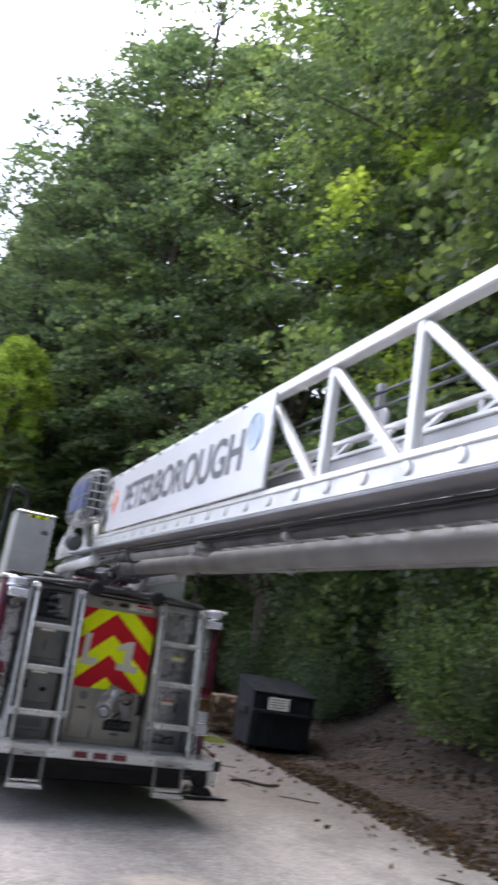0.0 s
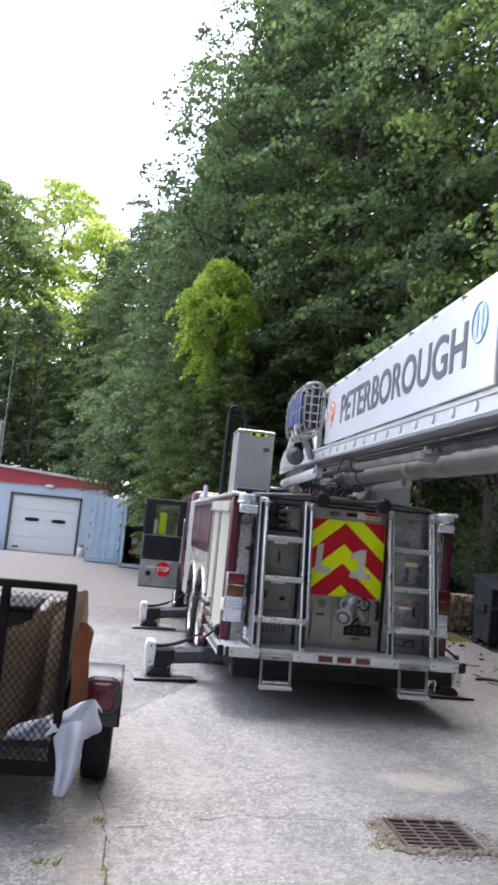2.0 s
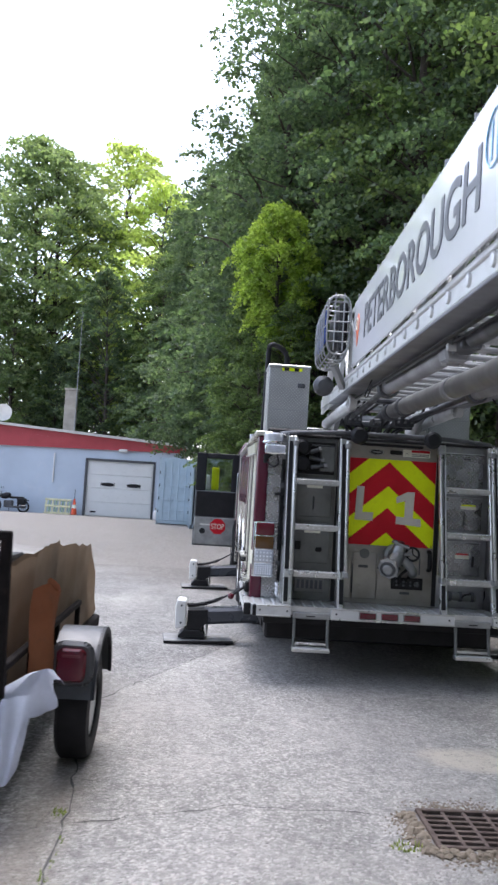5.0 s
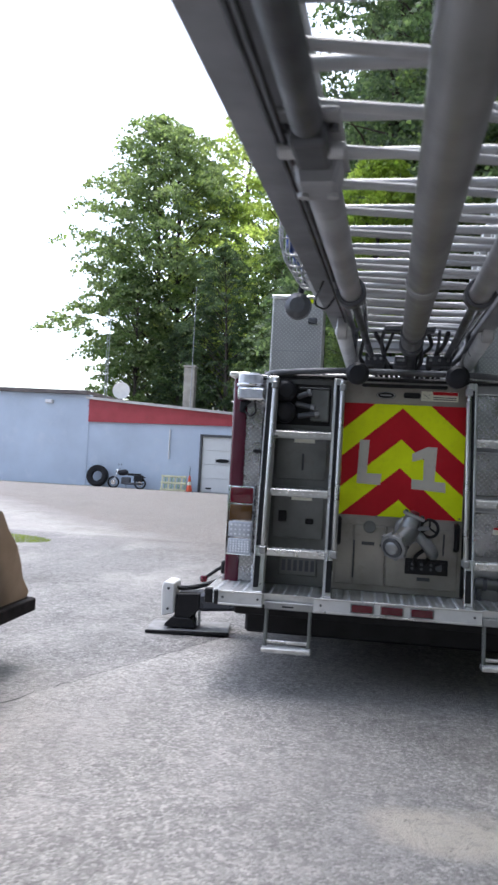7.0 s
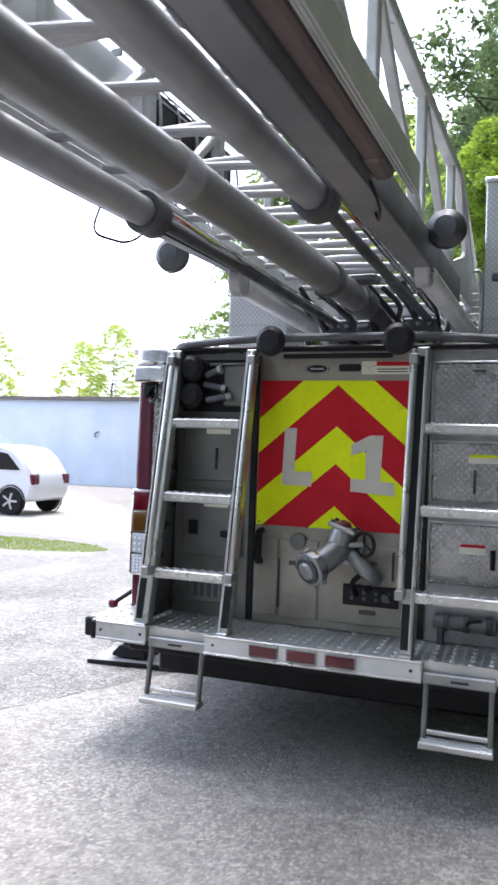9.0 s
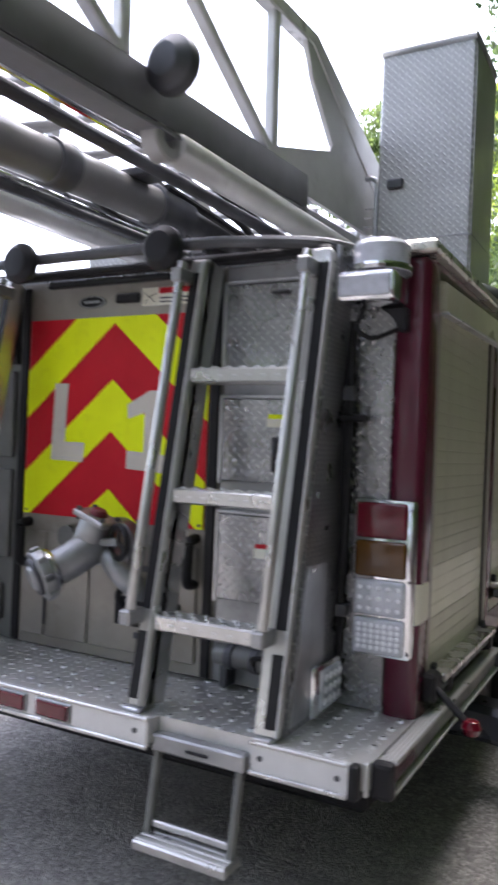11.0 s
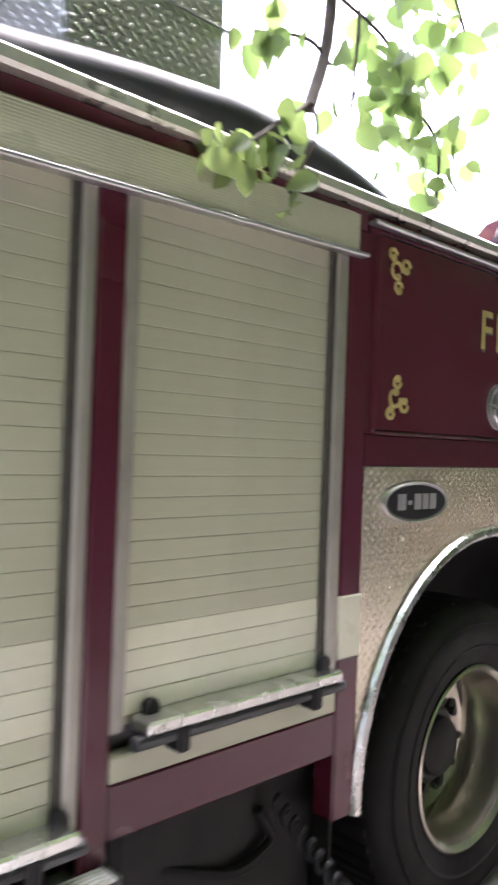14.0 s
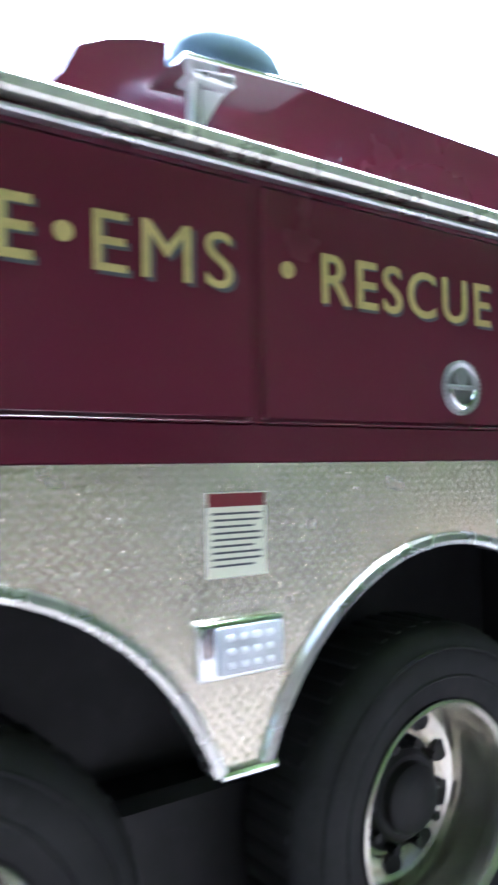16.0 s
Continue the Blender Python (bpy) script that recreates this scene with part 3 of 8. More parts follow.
def build_building():
    b = thing("workshop_building", "low pale blue workshop with red fascia and white garage door", "building", SET_BACK)
    roof = lambda x: 3.75 - (x + 11.9) * (3.75 - 3.2) / 8.6
    part("wall", prism([(-12.4, 0), (-7.36, 0), (-7.36, 2.42), (-4.46, 2.42), (-4.46, 0), (-3.3, 0), (-3.3, roof(-3.3) - 0.28), (-12.4, roof(-12.4) - 1.0)], 1, BY, BY + 0.3), BLUE_WALL, b)
    part("wall", box(-45, -12.4, BY - 0.02, BY + 0.3, 0, 3.95, 0.0), BLUE_WALL, b, "stained pale blue wall of the long wing")
    part("wall", box(-3.6, -3.3, BY + 0.3, BY + 5.4, 0, 3.1, 0.0), BLUE_WALL, b)
    part("wall", box(-45, -3.6, BY + 5.1, BY + 5.4, 0, 3.1, 0.0), BLUE_WALL, b)
    part("fascia", prism([(-12.4, roof(-12.4) - 1.0), (-3.15, roof(-3.3) - 0.28), (-3.15, roof(-3.3) - 0.02), (-12.4, roof(-12.4) - 0.02)], 1, BY - 0.1, BY - 0.003), RED_FASCIA, b, "sloping red fascia board")
    part("trim", prism([(-12.45, roof(-12.4) - 0.32), (-3.15, roof(-3.3) - 0.17), (-3.15, roof(-3.3) - 0.15), (-12.45, roof(-12.4) - 0.29)], 1, BY - 0.115, BY - 0.1), RED_FASCIA, b)
    part("trim", prism([(-12.5, roof(-12.4) - 0.02), (-2.9, roof(-3.0) - 0.02), (-2.9, roof(-3.0) + 0.09), (-12.5, roof(-12.4) + 0.09)], 1, BY - 0.25, BY + 5.6), ROOF_EDGE, b, "pale metal roof edge")
    part("roof", box(-45.2, -12.45, BY - 0.25, BY + 5.6, 3.95, 4.12, 0.01), plain("roof_felt", (0.16, 0.14, 0.13), 0.9, 0, 0.3, 3, 0.2), b)
    d = part("garage_door", box(-7.33, -4.49, BY + 0.1, BY + 0.14, 0.0, 2.39, 0.004), DOOR_PAINT, b, "white sectional garage door with two dark windows")
    for i in range(4):
        part("panel", box(-7.3, -4.52, BY + 0.075, BY + 0.1, 0.03 + i * 0.59, 0.03 + i * 0.59 + 0.575, 0.012), DOOR_PAINT, d)
    for x in (-6.42, -5.3):
        part("pane", box(x - 0.3, x + 0.3, BY + 0.06, BY + 0.076, 1.3, 1.46, 0.02), BLACK, d)
        part("frame", pipe([(x + 0.32 * math.cos(a) , BY + 0.06, 1.38 + 0.1 * math.sin(a)) for a in [k * math.pi / 8 for k in range(16)]], 0.012, 6, closed=True), WHITE, d)
    part("handle", box(-7.1, -6.85, BY + 0.05, BY + 0.076, 0.15, 0.22, 0.01), BLACK, d)
    for x0, x1, z0, z1 in ((-7.42, -7.33, 0, 2.44), (-4.49, -4.4, 0, 2.44), (-7.42, -4.4, 2.39, 2.48)):
        part("door_frame", box(x0, x1, BY - 0.02, BY + 0.12, z0, z1, 0.004), STEEL, b)
    part("lamp", box(-6.0, -5.65, BY - 0.25, BY - 0.1, roof(-5.8) - 0.55, roof(-5.8) - 0.43, 0.02), WHITE, b, "small white wall lamp")
    part("lamp", box(-14.4, -14.05, BY - 0.2, BY - 0.02, 3.5, 3.68, 0.03), WHITE, b, "small white wall lamp")
    part("downpipe", rod((-8.75, BY - 0.06, 1.35), (-8.75, BY - 0.06, 2.6), 0.035), WHITE, b, "short white drainpipe")
    dish = part("satellite_dish", lathe([(0.0, 0.0), (0.3, 0.03), (0.5, 0.1), (0.56, 0.16), (0.5, 0.13), (0.3, 0.06), (0.0, 0.03)], 20, m=pose(-11.56, BY + 1.6, 4.35, 105, 0, 25) @ Matrix.Scale(0.7, 4)), WHITE, b, "white satellite dish", True)
    part("arm", rod((-11.56, BY + 1.7, 3.7), (-11.56, BY + 1.65, 4.35), 0.03), STEEL, dish)
    for x, h in ((-12.3, 7.6), (-12.4, 8.1), (-8.35, 9.2)):
        part("antenna", rod((x, BY + 1.8, 3.6), (x, BY + 1.8, h), 0.025, 0.012, 8), ALU_DULL, b, "thin aluminium mast")
    part("wall_tap", pipe(bend([(-18.7, BY - 0.02, 2.25), (-18.7, BY - 0.12, 2.3), (-18.65, BY - 0.14, 2.45), (-18.5, BY - 0.1, 2.5)]), 0.03, 8), STEEL, b, "dark bent pipe on the wall")
    tv = part("antenna", rod((-18.35, BY + 1.0, 4.0), (-18.35, BY + 1.0, 6.0), 0.03, 0.03, 8), ALU_DULL, b, "television aerial")
    for z, w in ((5.9, 0.55), (5.6, 0.45), (5.0, 0.35)):
        part("bar", rod((-18.35 - w, BY + 1.0, z), (-18.35 + w, BY + 1.0, z), 0.02, 0.02, 6), ALU_DULL, tv)
    part("post", rod((-3.0, BY - 0.1, 2.2), (-3.55, BY - 0.1, 4.1), 0.06, 0.04, 8), plain("grey_timber", (0.4, 0.37, 0.32), 0.8), b, "leaning grey pole")


build_building()


def chimney_stack():
    ch = thing("chimney_stack", "weathered square rendered chimney behind the workshop", "chimney", pose(-11.58, 44.1, -0.46))
    part("shaft", box(-0.36, 0.36, -0.36, 0.36, 0.0, 7.75, 0.03), CONCRETE, ch)
    part("cap", box(-0.42, 0.42, -0.42, 0.42, 7.75, 7.88, 0.02), CONCRETE, ch)


chimney_stack()


# ---- fire truck ----
truck = thing("fire_truck", "maroon and aluminium ladder fire truck with red and lime chevrons", "fire truck", pose(0, 0, 0))
W = 1.25


def side_panels(s):
    """One side of the body; s is 1 for the +x side and -1 for the other."""
    X = lambda a, b: (s * a, s * b)
    part("corner_post", box(*X(1.135, W), 0.075, 0.225, 0.62, 2.165, 0.03, seg=3), MAROON, truck, "glossy maroon rear corner post", True)
    part("reflective_stripe", box(*X(1.14, W + 0.0035), 0.0715, 0.2265, 0.938, 1.103, 0.0315, seg=3), REFLECT, truck, "white reflective band", True)
    rise = Matrix(((1, 0, 0, 0), (0, 1, 0, 0), (0, 0.022, 1, -0.0048), (0, 0, 0, 1)))    # the housing climbs a little towards the cab
    header = part("shutter_housing", box(*X(1.2, 1.268), 0.218, 2.0, 1.995, 2.105, 0.012, m=rise), SHUTTER, truck, "ribbed cream roller shutter housing")
    for i in range(14):
        part("rib", box(*X(1.266, 1.2686), 0.222, 1.995, 2.003 + i * 0.007, 2.0068 + i * 0.007, 0.0015, m=rise), SHUTTER, header)
    part("drip_lip", box(*X(1.25, 1.283), 0.215, 2.022, 1.985, 1.996, 0.003, m=rise), ALU, header)
    for y0, y1, z0, zb in ((0.262, 1.147, 0.752, 0.69), (1.308, 1.918, 0.93, 0.86)):
        sh = part("roller_shutter", box(*X(1.205, 1.2262), y0 - 0.005, y1 + 0.005, z0 - 0.02, 2.03, 0.0), SLAT_GAP, truck, "cream aluminium roller shutter")
        n = int((2.03 - z0) / 0.0445)
        pitch = (2.03 - z0) / n
        made = {}
        for i in range(n):
            zc = z0 + (i + 0.5) * pitch
            mat = REFLECT if 0.935 < zc < 1.105 and s > 0 else SHUTTER
            if mat not in made:
                prof = [(1.222, -0.5), (1.2278, -0.497), (1.2286, -0.46), (1.229, -0.2), (1.229, 0.25), (1.2286, 0.44), (1.2278, 0.468), (1.222, 0.471)]
                made[mat] = part("slat", prism([(s * x, z * pitch) for x, z in prof], 1, y0, y1), mat, sh, m=pose(0, 0, zc))
            else:
                o = made[mat].copy()
                scene.collection.objects.link(o)
                o.matrix_basis = pose(0, 0, zc)
        for a, b in ((y0 - 0.04, y0 - 0.004), (y1 + 0.018, y1 + (0.052 if y0 < 1 else 0.064))):
            part("guide_rail", box(*X(1.215, 1.246), a, b, z0 - 0.03, 2.03, 0.006), RAIL, sh)
        part("seal", box(*X(1.216, 1.238), y1 - 0.002, y1 + 0.019, z0, 2.03, 0.002), SEAL, sh)
        part("lift_bar", box(*X(1.228, 1.30), y0 + 0.02, y1 + 0.03, zb + 0.04, zb + 0.07, 0.006), ARCH, sh, "worn bright lift bar")
        part("lift_bar", rod((s * 1.275, y0 + 0.0, zb + 0.025), (s * 1.275, y1 + 0.05, zb + 0.025), 0.016), STEEL, sh)
        for y in (y0 + 0.1, y1 - 0.08):
            part("latch", box(*X(1.24, 1.30), y, y + 0.035, zb - 0.015, zb + 0.05, 0.008), BLACK, sh)
        for y in (y0 + 0.06, y1 + 0.01):
            part("latch", rod((s * 1.236, y, z0 + 0.012), (s * 1.256, y, z0 + 0.012), 0.02, bevel=0.004), BLACK, sh)
    part("pillar", box(*X(1.17, W - 0.004), 1.2, 1.272, 0.6, 2.11, 0.008), MAROON, truck)
    part("sill", box(*X(1.2, 1.245), 1.272, 1.984, 0.80, 0.855, 0.004), SHUTTER, truck)
    part("sill", box(*X(1.17, 1.243), 1.272, 1.984, 0.68, 0.80, 0.006), MAROON, truck)
    rail = part("rub_rail", box(*X(1.2, 1.288), -0.28, 1.25, 0.562, 0.638, 0.004), GREY_PANEL, truck, "scuffed aluminium rub rail")
    part("top_flange", box(*X(1.252, 1.308), -0.28, 1.255, 0.638, 0.648, 0.003), STILE, rail, "pale ribbed flange")
    for k in range(4):
        part("flange_rib", box(*X(1.26 + k * 0.012, 1.266 + k * 0.012), -0.27, 1.25, 0.6478, 0.6505, 0.001), PALE_SILVER, rail)
    part("bottom_lip", box(*X(1.25, 1.306), -0.28, 1.255, 0.554, 0.562, 0.002), PALE_SILVER, rail)
    part("red_strip", box(*X(1.287, 1.2905), -0.27, -0.03, 0.572, 0.628, 0.001), MAROON, rail, "dull red reflective strip")
    part("end_cap", box(*X(1.245, 1.31), -0.325, -0.28, 0.55, 0.655, 0.014, seg=2), BLACK, rail)
    part("end_cap", box(*X(1.2, 1.308), 1.25, 1.268, 0.555, 0.648, 0.006), STEEL, rail)
    part("drain_stub", rod((s * 1.27, 1.1, 0.5), (s * 1.27, 1.1, 0.56), 0.014, seg=10), STEEL, rail)
    part("pillar", box(*X(1.17, W - 0.002), 1.983, 2.072, 0.5, 2.11, 0.008), MAROON, truck)
    part("reflective_stripe", box(*X(1.2, W + 0.002), 1.982, 2.073, 0.94, 1.111, 0.004), REFLECT, truck)
    # fender panel with two wheel arches
    cy, a, b, cz = (2.775, 4.20), 0.685, 0.713, 0.52
    arcs = []
    for c in cy:
        t0, t1 = (math.pi - math.asin((0.5 - cz) / b), math.asin((0.775 - cz) / b)) if c == cy[0] else (math.pi - math.asin((0.775 - cz) / b), math.asin((0.5 - cz) / b))
        arcs.append([(c + a * math.cos(t0 + (t1 - t0) * i / 28), cz + b * math.sin(t0 + (t1 - t0) * i / 28)) for i in range(29)])
    outline = [(2.074, 0.5)] + arcs[0] + arcs[1] + [(5.0, 0.5), (5.0, 1.46), (2.074, 1.46)]
    part("fender_panel", prism(outline, 0, s * 1.19, s * 1.244), FENDER_PLATE, truck, "bright tread plate fender panel with two wheel arches")
    for arc in arcs:
        bm = bmesh.new()
        rows = []
        for i, (y, z) in enumerate(arc):
            p, q = arc[max(i - 1, 0)], arc[min(i + 1, len(arc) - 1)]
            d = Vector((q[0] - p[0], q[1] - p[1])).normalized()
            o = Vector((-d.y, d.x))
            rows.append([bm.verts.new((s * x, y + o.x * r, z + o.y * r)) for x, r in ((1.19, 0.0), (1.258, -0.004), (1.264, 0.008), (1.26, 0.024), (1.246, 0.03))])
        for u, v in zip(rows, rows[1:]):
            for k in range(4):
                bm.faces.new((u[k], u[k + 1], v[k + 1], v[k]))
        part("arch_trim", bm, ARCH, truck, "polished wheel arch trim", True)
    part("arch_trim", box(*X(1.19, 1.266), 3.425, 3.575, 0.762, 0.782, 0.006), CHROME, truck)
    for y0, y1 in ((2.10, 3.535), (3.56, 4.98)):
        dr = part("locker_door", box(*X(1.19, 1.252), y0, y1, 1.556, 2.118, 0.01), MAROON, truck, "glossy maroon locker door with gold writing")
        part("door_edge", box(*X(1.246, 1.262), y0 + 0.01, y1 - 0.01, 1.5515, 1.5545, 0.001), MAROON, dr)
        part("scuff", box(*X(1.2, 1.21), y0, y1, 1.5, 1.51, 0.002), STEEL, dr)
    part("side_panel", box(*X(1.18, 1.244), 2.072, 5.0, 1.461, 1.55, 0.003), MAROON, truck)
    part("side_panel", box(*X(1.18, 1.24), 2.072, 5.0, 1.55, 2.165, 0.003), MAROON, truck)
    part("drip_rail", box(*X(1.24, 1.275), 2.06, 5.0, 2.128, 2.142, 0.005), ALU, truck, "bright drip rail above the lockers")
    part("side_panel", box(*X(1.18, 1.244), 0.2, 2.06, 2.106, 2.165, 0.003), MAROON, truck)
    part("top_trim", box(*X(1.12, 1.278), 0.045, 5.02, 2.166, 2.205, 0.008), ROOF_TRIM, truck, "pale tread plate edge along the roof")


for s in (1, -1):
    side_panels(s)


def gold_writing():
    for word, y, w in (("FIRE", 2.835, 0.352), ("EMS", 3.308, 0.342), ("RESCUE", 4.07, 0.66)):
        part("letter_shade", writing(word, 0.13, 0.0006, pose(1.2535, y + 0.009, 1.91) @ FACING_RIGHT, w, 0.0, 1.18), INK, truck, "dark shade behind the gold lettering")
    part("writing", writing("FIRE", 0.128, 0.0015, pose(1.2545, 2.835, 1.917) @ FACING_RIGHT, 0.35, 0.008, 1.2), GOLD, truck, "gold lettering reading FIRE")
    part("writing", writing("EMS", 0.128, 0.0015, pose(1.2545, 3.305, 1.917) @ FACING_RIGHT, 0.34, 0.0, 1.18), GOLD, truck, "gold lettering reading EMS")
    part("writing", writing("RESCUE", 0.128, 0.0015, pose(1.2545, 4.07, 1.917) @ FACING_RIGHT, 0.655, 0.008, 1.16), GOLD, truck, "gold lettering reading RESCUE")
    for y in (3.072, 3.635):
        part("dot", rod((1.252, y, 1.922), (1.2555, y, 1.922), 0.021, seg=20), GOLD, truck)
    for y, z, f in ((2.18, 2.02, 1), (2.19, 1.66, -1)):
        bm = bmesh.new()
        for dy, dz, k in ((0.0, 0.0, 1.0), (0.045, 0.02, 0.7), (-0.02, 0.045, 0.6), (0.01, -0.045, 0.6)):
            pts = [(1.2545, y + dy + k * 0.03 * math.cos(t * 5.2) * (1 - t * 0.5), z + f * (dz + k * 0.03 * math.sin(t * 5.2) * (1 - t * 0.4))) for t in [i / 14 for i in range(15)]]
            pipe(pts, 0.0055, 6, bm)
            add(bm, rod((1.252, pts[-1][1], pts[-1][2]), (1.258, pts[-1][1], pts[-1][2]), 0.011))
        part("scroll", bm, GOLD, truck, "small gold scroll ornament")
    for y in (2.787, 4.255):
        h = part("door_latch", lathe([(0.078, 0.0), (0.078, 0.006), (0.07, 0.012), (0.062, 0.008), (0.05, 0.004), (0.0, 0.002)], 28, m=pose(1.252, y, 1.668) @ pose(0, 0, 0, 0, 90, 0)), ALU, truck, "round chrome latch with a folding ring", True)
        part("recess", rod((1.2525, y, 1.668), (1.2565, y, 1.668), 0.056, seg=28), GREY_PANEL, h, "dark recess of the latch")
        part("ring", box(1.254, 1.266, y - 0.06, y + 0.06, 1.662, 1.676, 0.004), ALU_DULL, h)
        part("ring", pipe([(1.262, y + 0.05 * math.cos(a), 1.664 + 0.05 * math.sin(a)) for a in [math.pi + k * math.pi / 12 for k in range(13)]], 0.008, 6), CHROME, h)
        part("thumb_piece", rod((1.255, y, 1.7), (1.262, y, 1.7), 0.026, seg=16, bevel=0.003), ALU_DULL, h)
        bm = bmesh.new()
        for k in range(36):
            q = k * math.pi / 18
            box(-0.004, 0.004, -0.004, 0.004, -0.003, 0.004, 0.001, bm, pose(1.262, y + 0.074 * math.cos(q), 1.668 + 0.074 * math.sin(q)))
        tagged(part("knurl", bm, ALU_DULL, h), kind="stuff")
    badge = part("maker_badge", lathe([(0.168, 0.0), (0.168, 0.008), (0.16, 0.012), (0.148, 0.009)], 36, m=pose(1.2445, 2.322, 1.357) @ pose(0, 0, 0, 0, 90, 0) @ Matrix.Diagonal((0.36, 1, 1, 1))), ALU, truck, "oval black and silver badge", True)
    part("badge_face", lathe([(0.15, 0.0), (0.15, 0.011), (0.0, 0.0115)], 36, m=pose(1.2445, 2.322, 1.357) @ pose(0, 0, 0, 0, 90, 0) @ Matrix.Diagonal((0.34, 1, 1, 1))), BLACK, badge, "", True)
    for y0, y1, z in ((2.222, 2.236, 0), (2.238, 2.262, 0), (2.272, 2.292, 0), (2.304, 2.34, 0), (2.346, 2.378, 0), (2.384, 2.418, 0)):
        part("badge_mark", box(1.2555, 1.2575, y0, y1, 1.335 if y0 < 2.27 or y0 > 2.3 else 1.35, 1.382 if y0 < 2.27 or y0 > 2.3 else 1.362, 0.001), ALU, badge)
    st = part("notice_plate", box(1.244, 1.2465, 3.402, 3.56, 1.205, 1.395, 0.001), REFLECT, truck, "white notice with a red heading and rows of print")
    part("heading", box(1.2465, 1.2475, 3.404, 3.558, 1.363, 1.393, 0.0), DULL_RED, st)
    for i in range(9):
        part("print_line", box(1.2465, 1.2472, 3.415, 3.548 - 0.02 * (i % 3 == 2), 1.345 - i * 0.0145, 1.35 - i * 0.0145, 0.0), INK, st)
    mk = part("marker_lamp", box(1.244, 1.274, 3.362, 3.592, 0.985, 1.117, 0.016, seg=3), CHROME, truck, "square lamp in a chrome bezel", True)
    part("lens", box(1.265, 1.285, 3.402, 3.58, 0.998, 1.104, 0.012, seg=2), LENS_CLEAR, mk, "", True)
    for i in range(4):
        for j in range(3):
            part("diode", lathe([(0.009, 0), (0.007, 0.005), (0.0, 0.007)], 8, m=pose(1.2845, 3.435 + i * 0.035, 1.02 + j * 0.03) @ pose(0, 0, 0, 0, 90, 0)), DIODE, mk)


gold_writing()


RIM = plain("polished_rim_aluminium", (0.66, 0.63, 0.56), 0.2, 0.9, 0.12, 4, 0.03, dirt=0.08)


def wheel(x, y, s, name="wheel"):
    """A truck wheel at the side s with a tyre and a polished rim with hand holes."""
    m = pose(x, y, 0.474) @ pose(0, 0, 0, 0, 90 * s, 0)
    tyre = lathe([(0.508, -0.12), (0.522, -0.1), (0.524, 0.08), (0.512, 0.115), (0.48, 0.14), (0.4, 0.15), (0.318, 0.132), (0.306, 0.1), (0.306, -0.12)], 56, m=m)
    for v in tyre.verts:
        v.co.z = max(v.co.z, 0.003)          # the loaded tyre flattens on the ground
    w = part(name, tyre, RUBBER, truck, "black truck tyre on a polished rim", True)
    bm = bmesh.new()
    for k in range(56):
        a = 2 * math.pi * k / 56
        box(0.505, 0.528, -0.012, 0.012, -0.1, 0.085, 0.003, bm, m @ pose(0, 0, 0, 0, 0, math.degrees(a)))
    for v in bm.verts:
        v.co.z = max(v.co.z, 0.002)
    part("tread", bm, RUBBER, w)
    part("rim", lathe([(0.304, 0.128), (0.312, 0.136), (0.304, 0.141), (0.288, 0.124), (0.281, 0.07), (0.285, 0.04), (0.27, 0.01), (0.262, -0.06), (0.228, -0.078), (0.2, -0.08), (0.155, -0.05), (0.13, -0.048)], 48, m=m, caps=False), RIM, w, "polished aluminium rim", True)
    part("hub", lathe([(0.172, -0.066), (0.172, -0.054), (0.135, -0.04), (0.135, -0.02), (0.12, -0.005), (0.105, -0.005), (0.1, 0.02), (0.085, 0.03), (0.0, 0.034)], 28, m=m), BLACK, w, "black hub", True)
    for k in range(10):
        a = 2 * math.pi * k / 10
        d = m.to_3x3() @ Vector((0, 0, 1))
        c = m @ Vector((0.226 * math.cos(a), 0.226 * math.sin(a), -0.076))
        # black disc on the rim for the dark inside the hole
        part("hand_hole", rod(c - d * 0.004, c + d * 0.008, 0.033, seg=18), BLACK, w)
        b = a + 0.31
        c = m @ Vector((0.152 * math.cos(b), 0.152 * math.sin(b), -0.06))
        part("nut", rod(c, c + d * 0.055, 0.019, 0.016, 6), BLACK, w)
    for r in (0.375, 0.455):
        part("sidewall_ring", lathe([(r, 0.146), (r + 0.006, 0.1525), (r + 0.012, 0.146)], 48, m=m, caps=False), RUBBER, w, "", True)


for s in (1, -1):
    for y in (2.757, 4.20):
        wheel(s * 1.075, y, s)
    wheel(s * 1.1, 7.75, s)


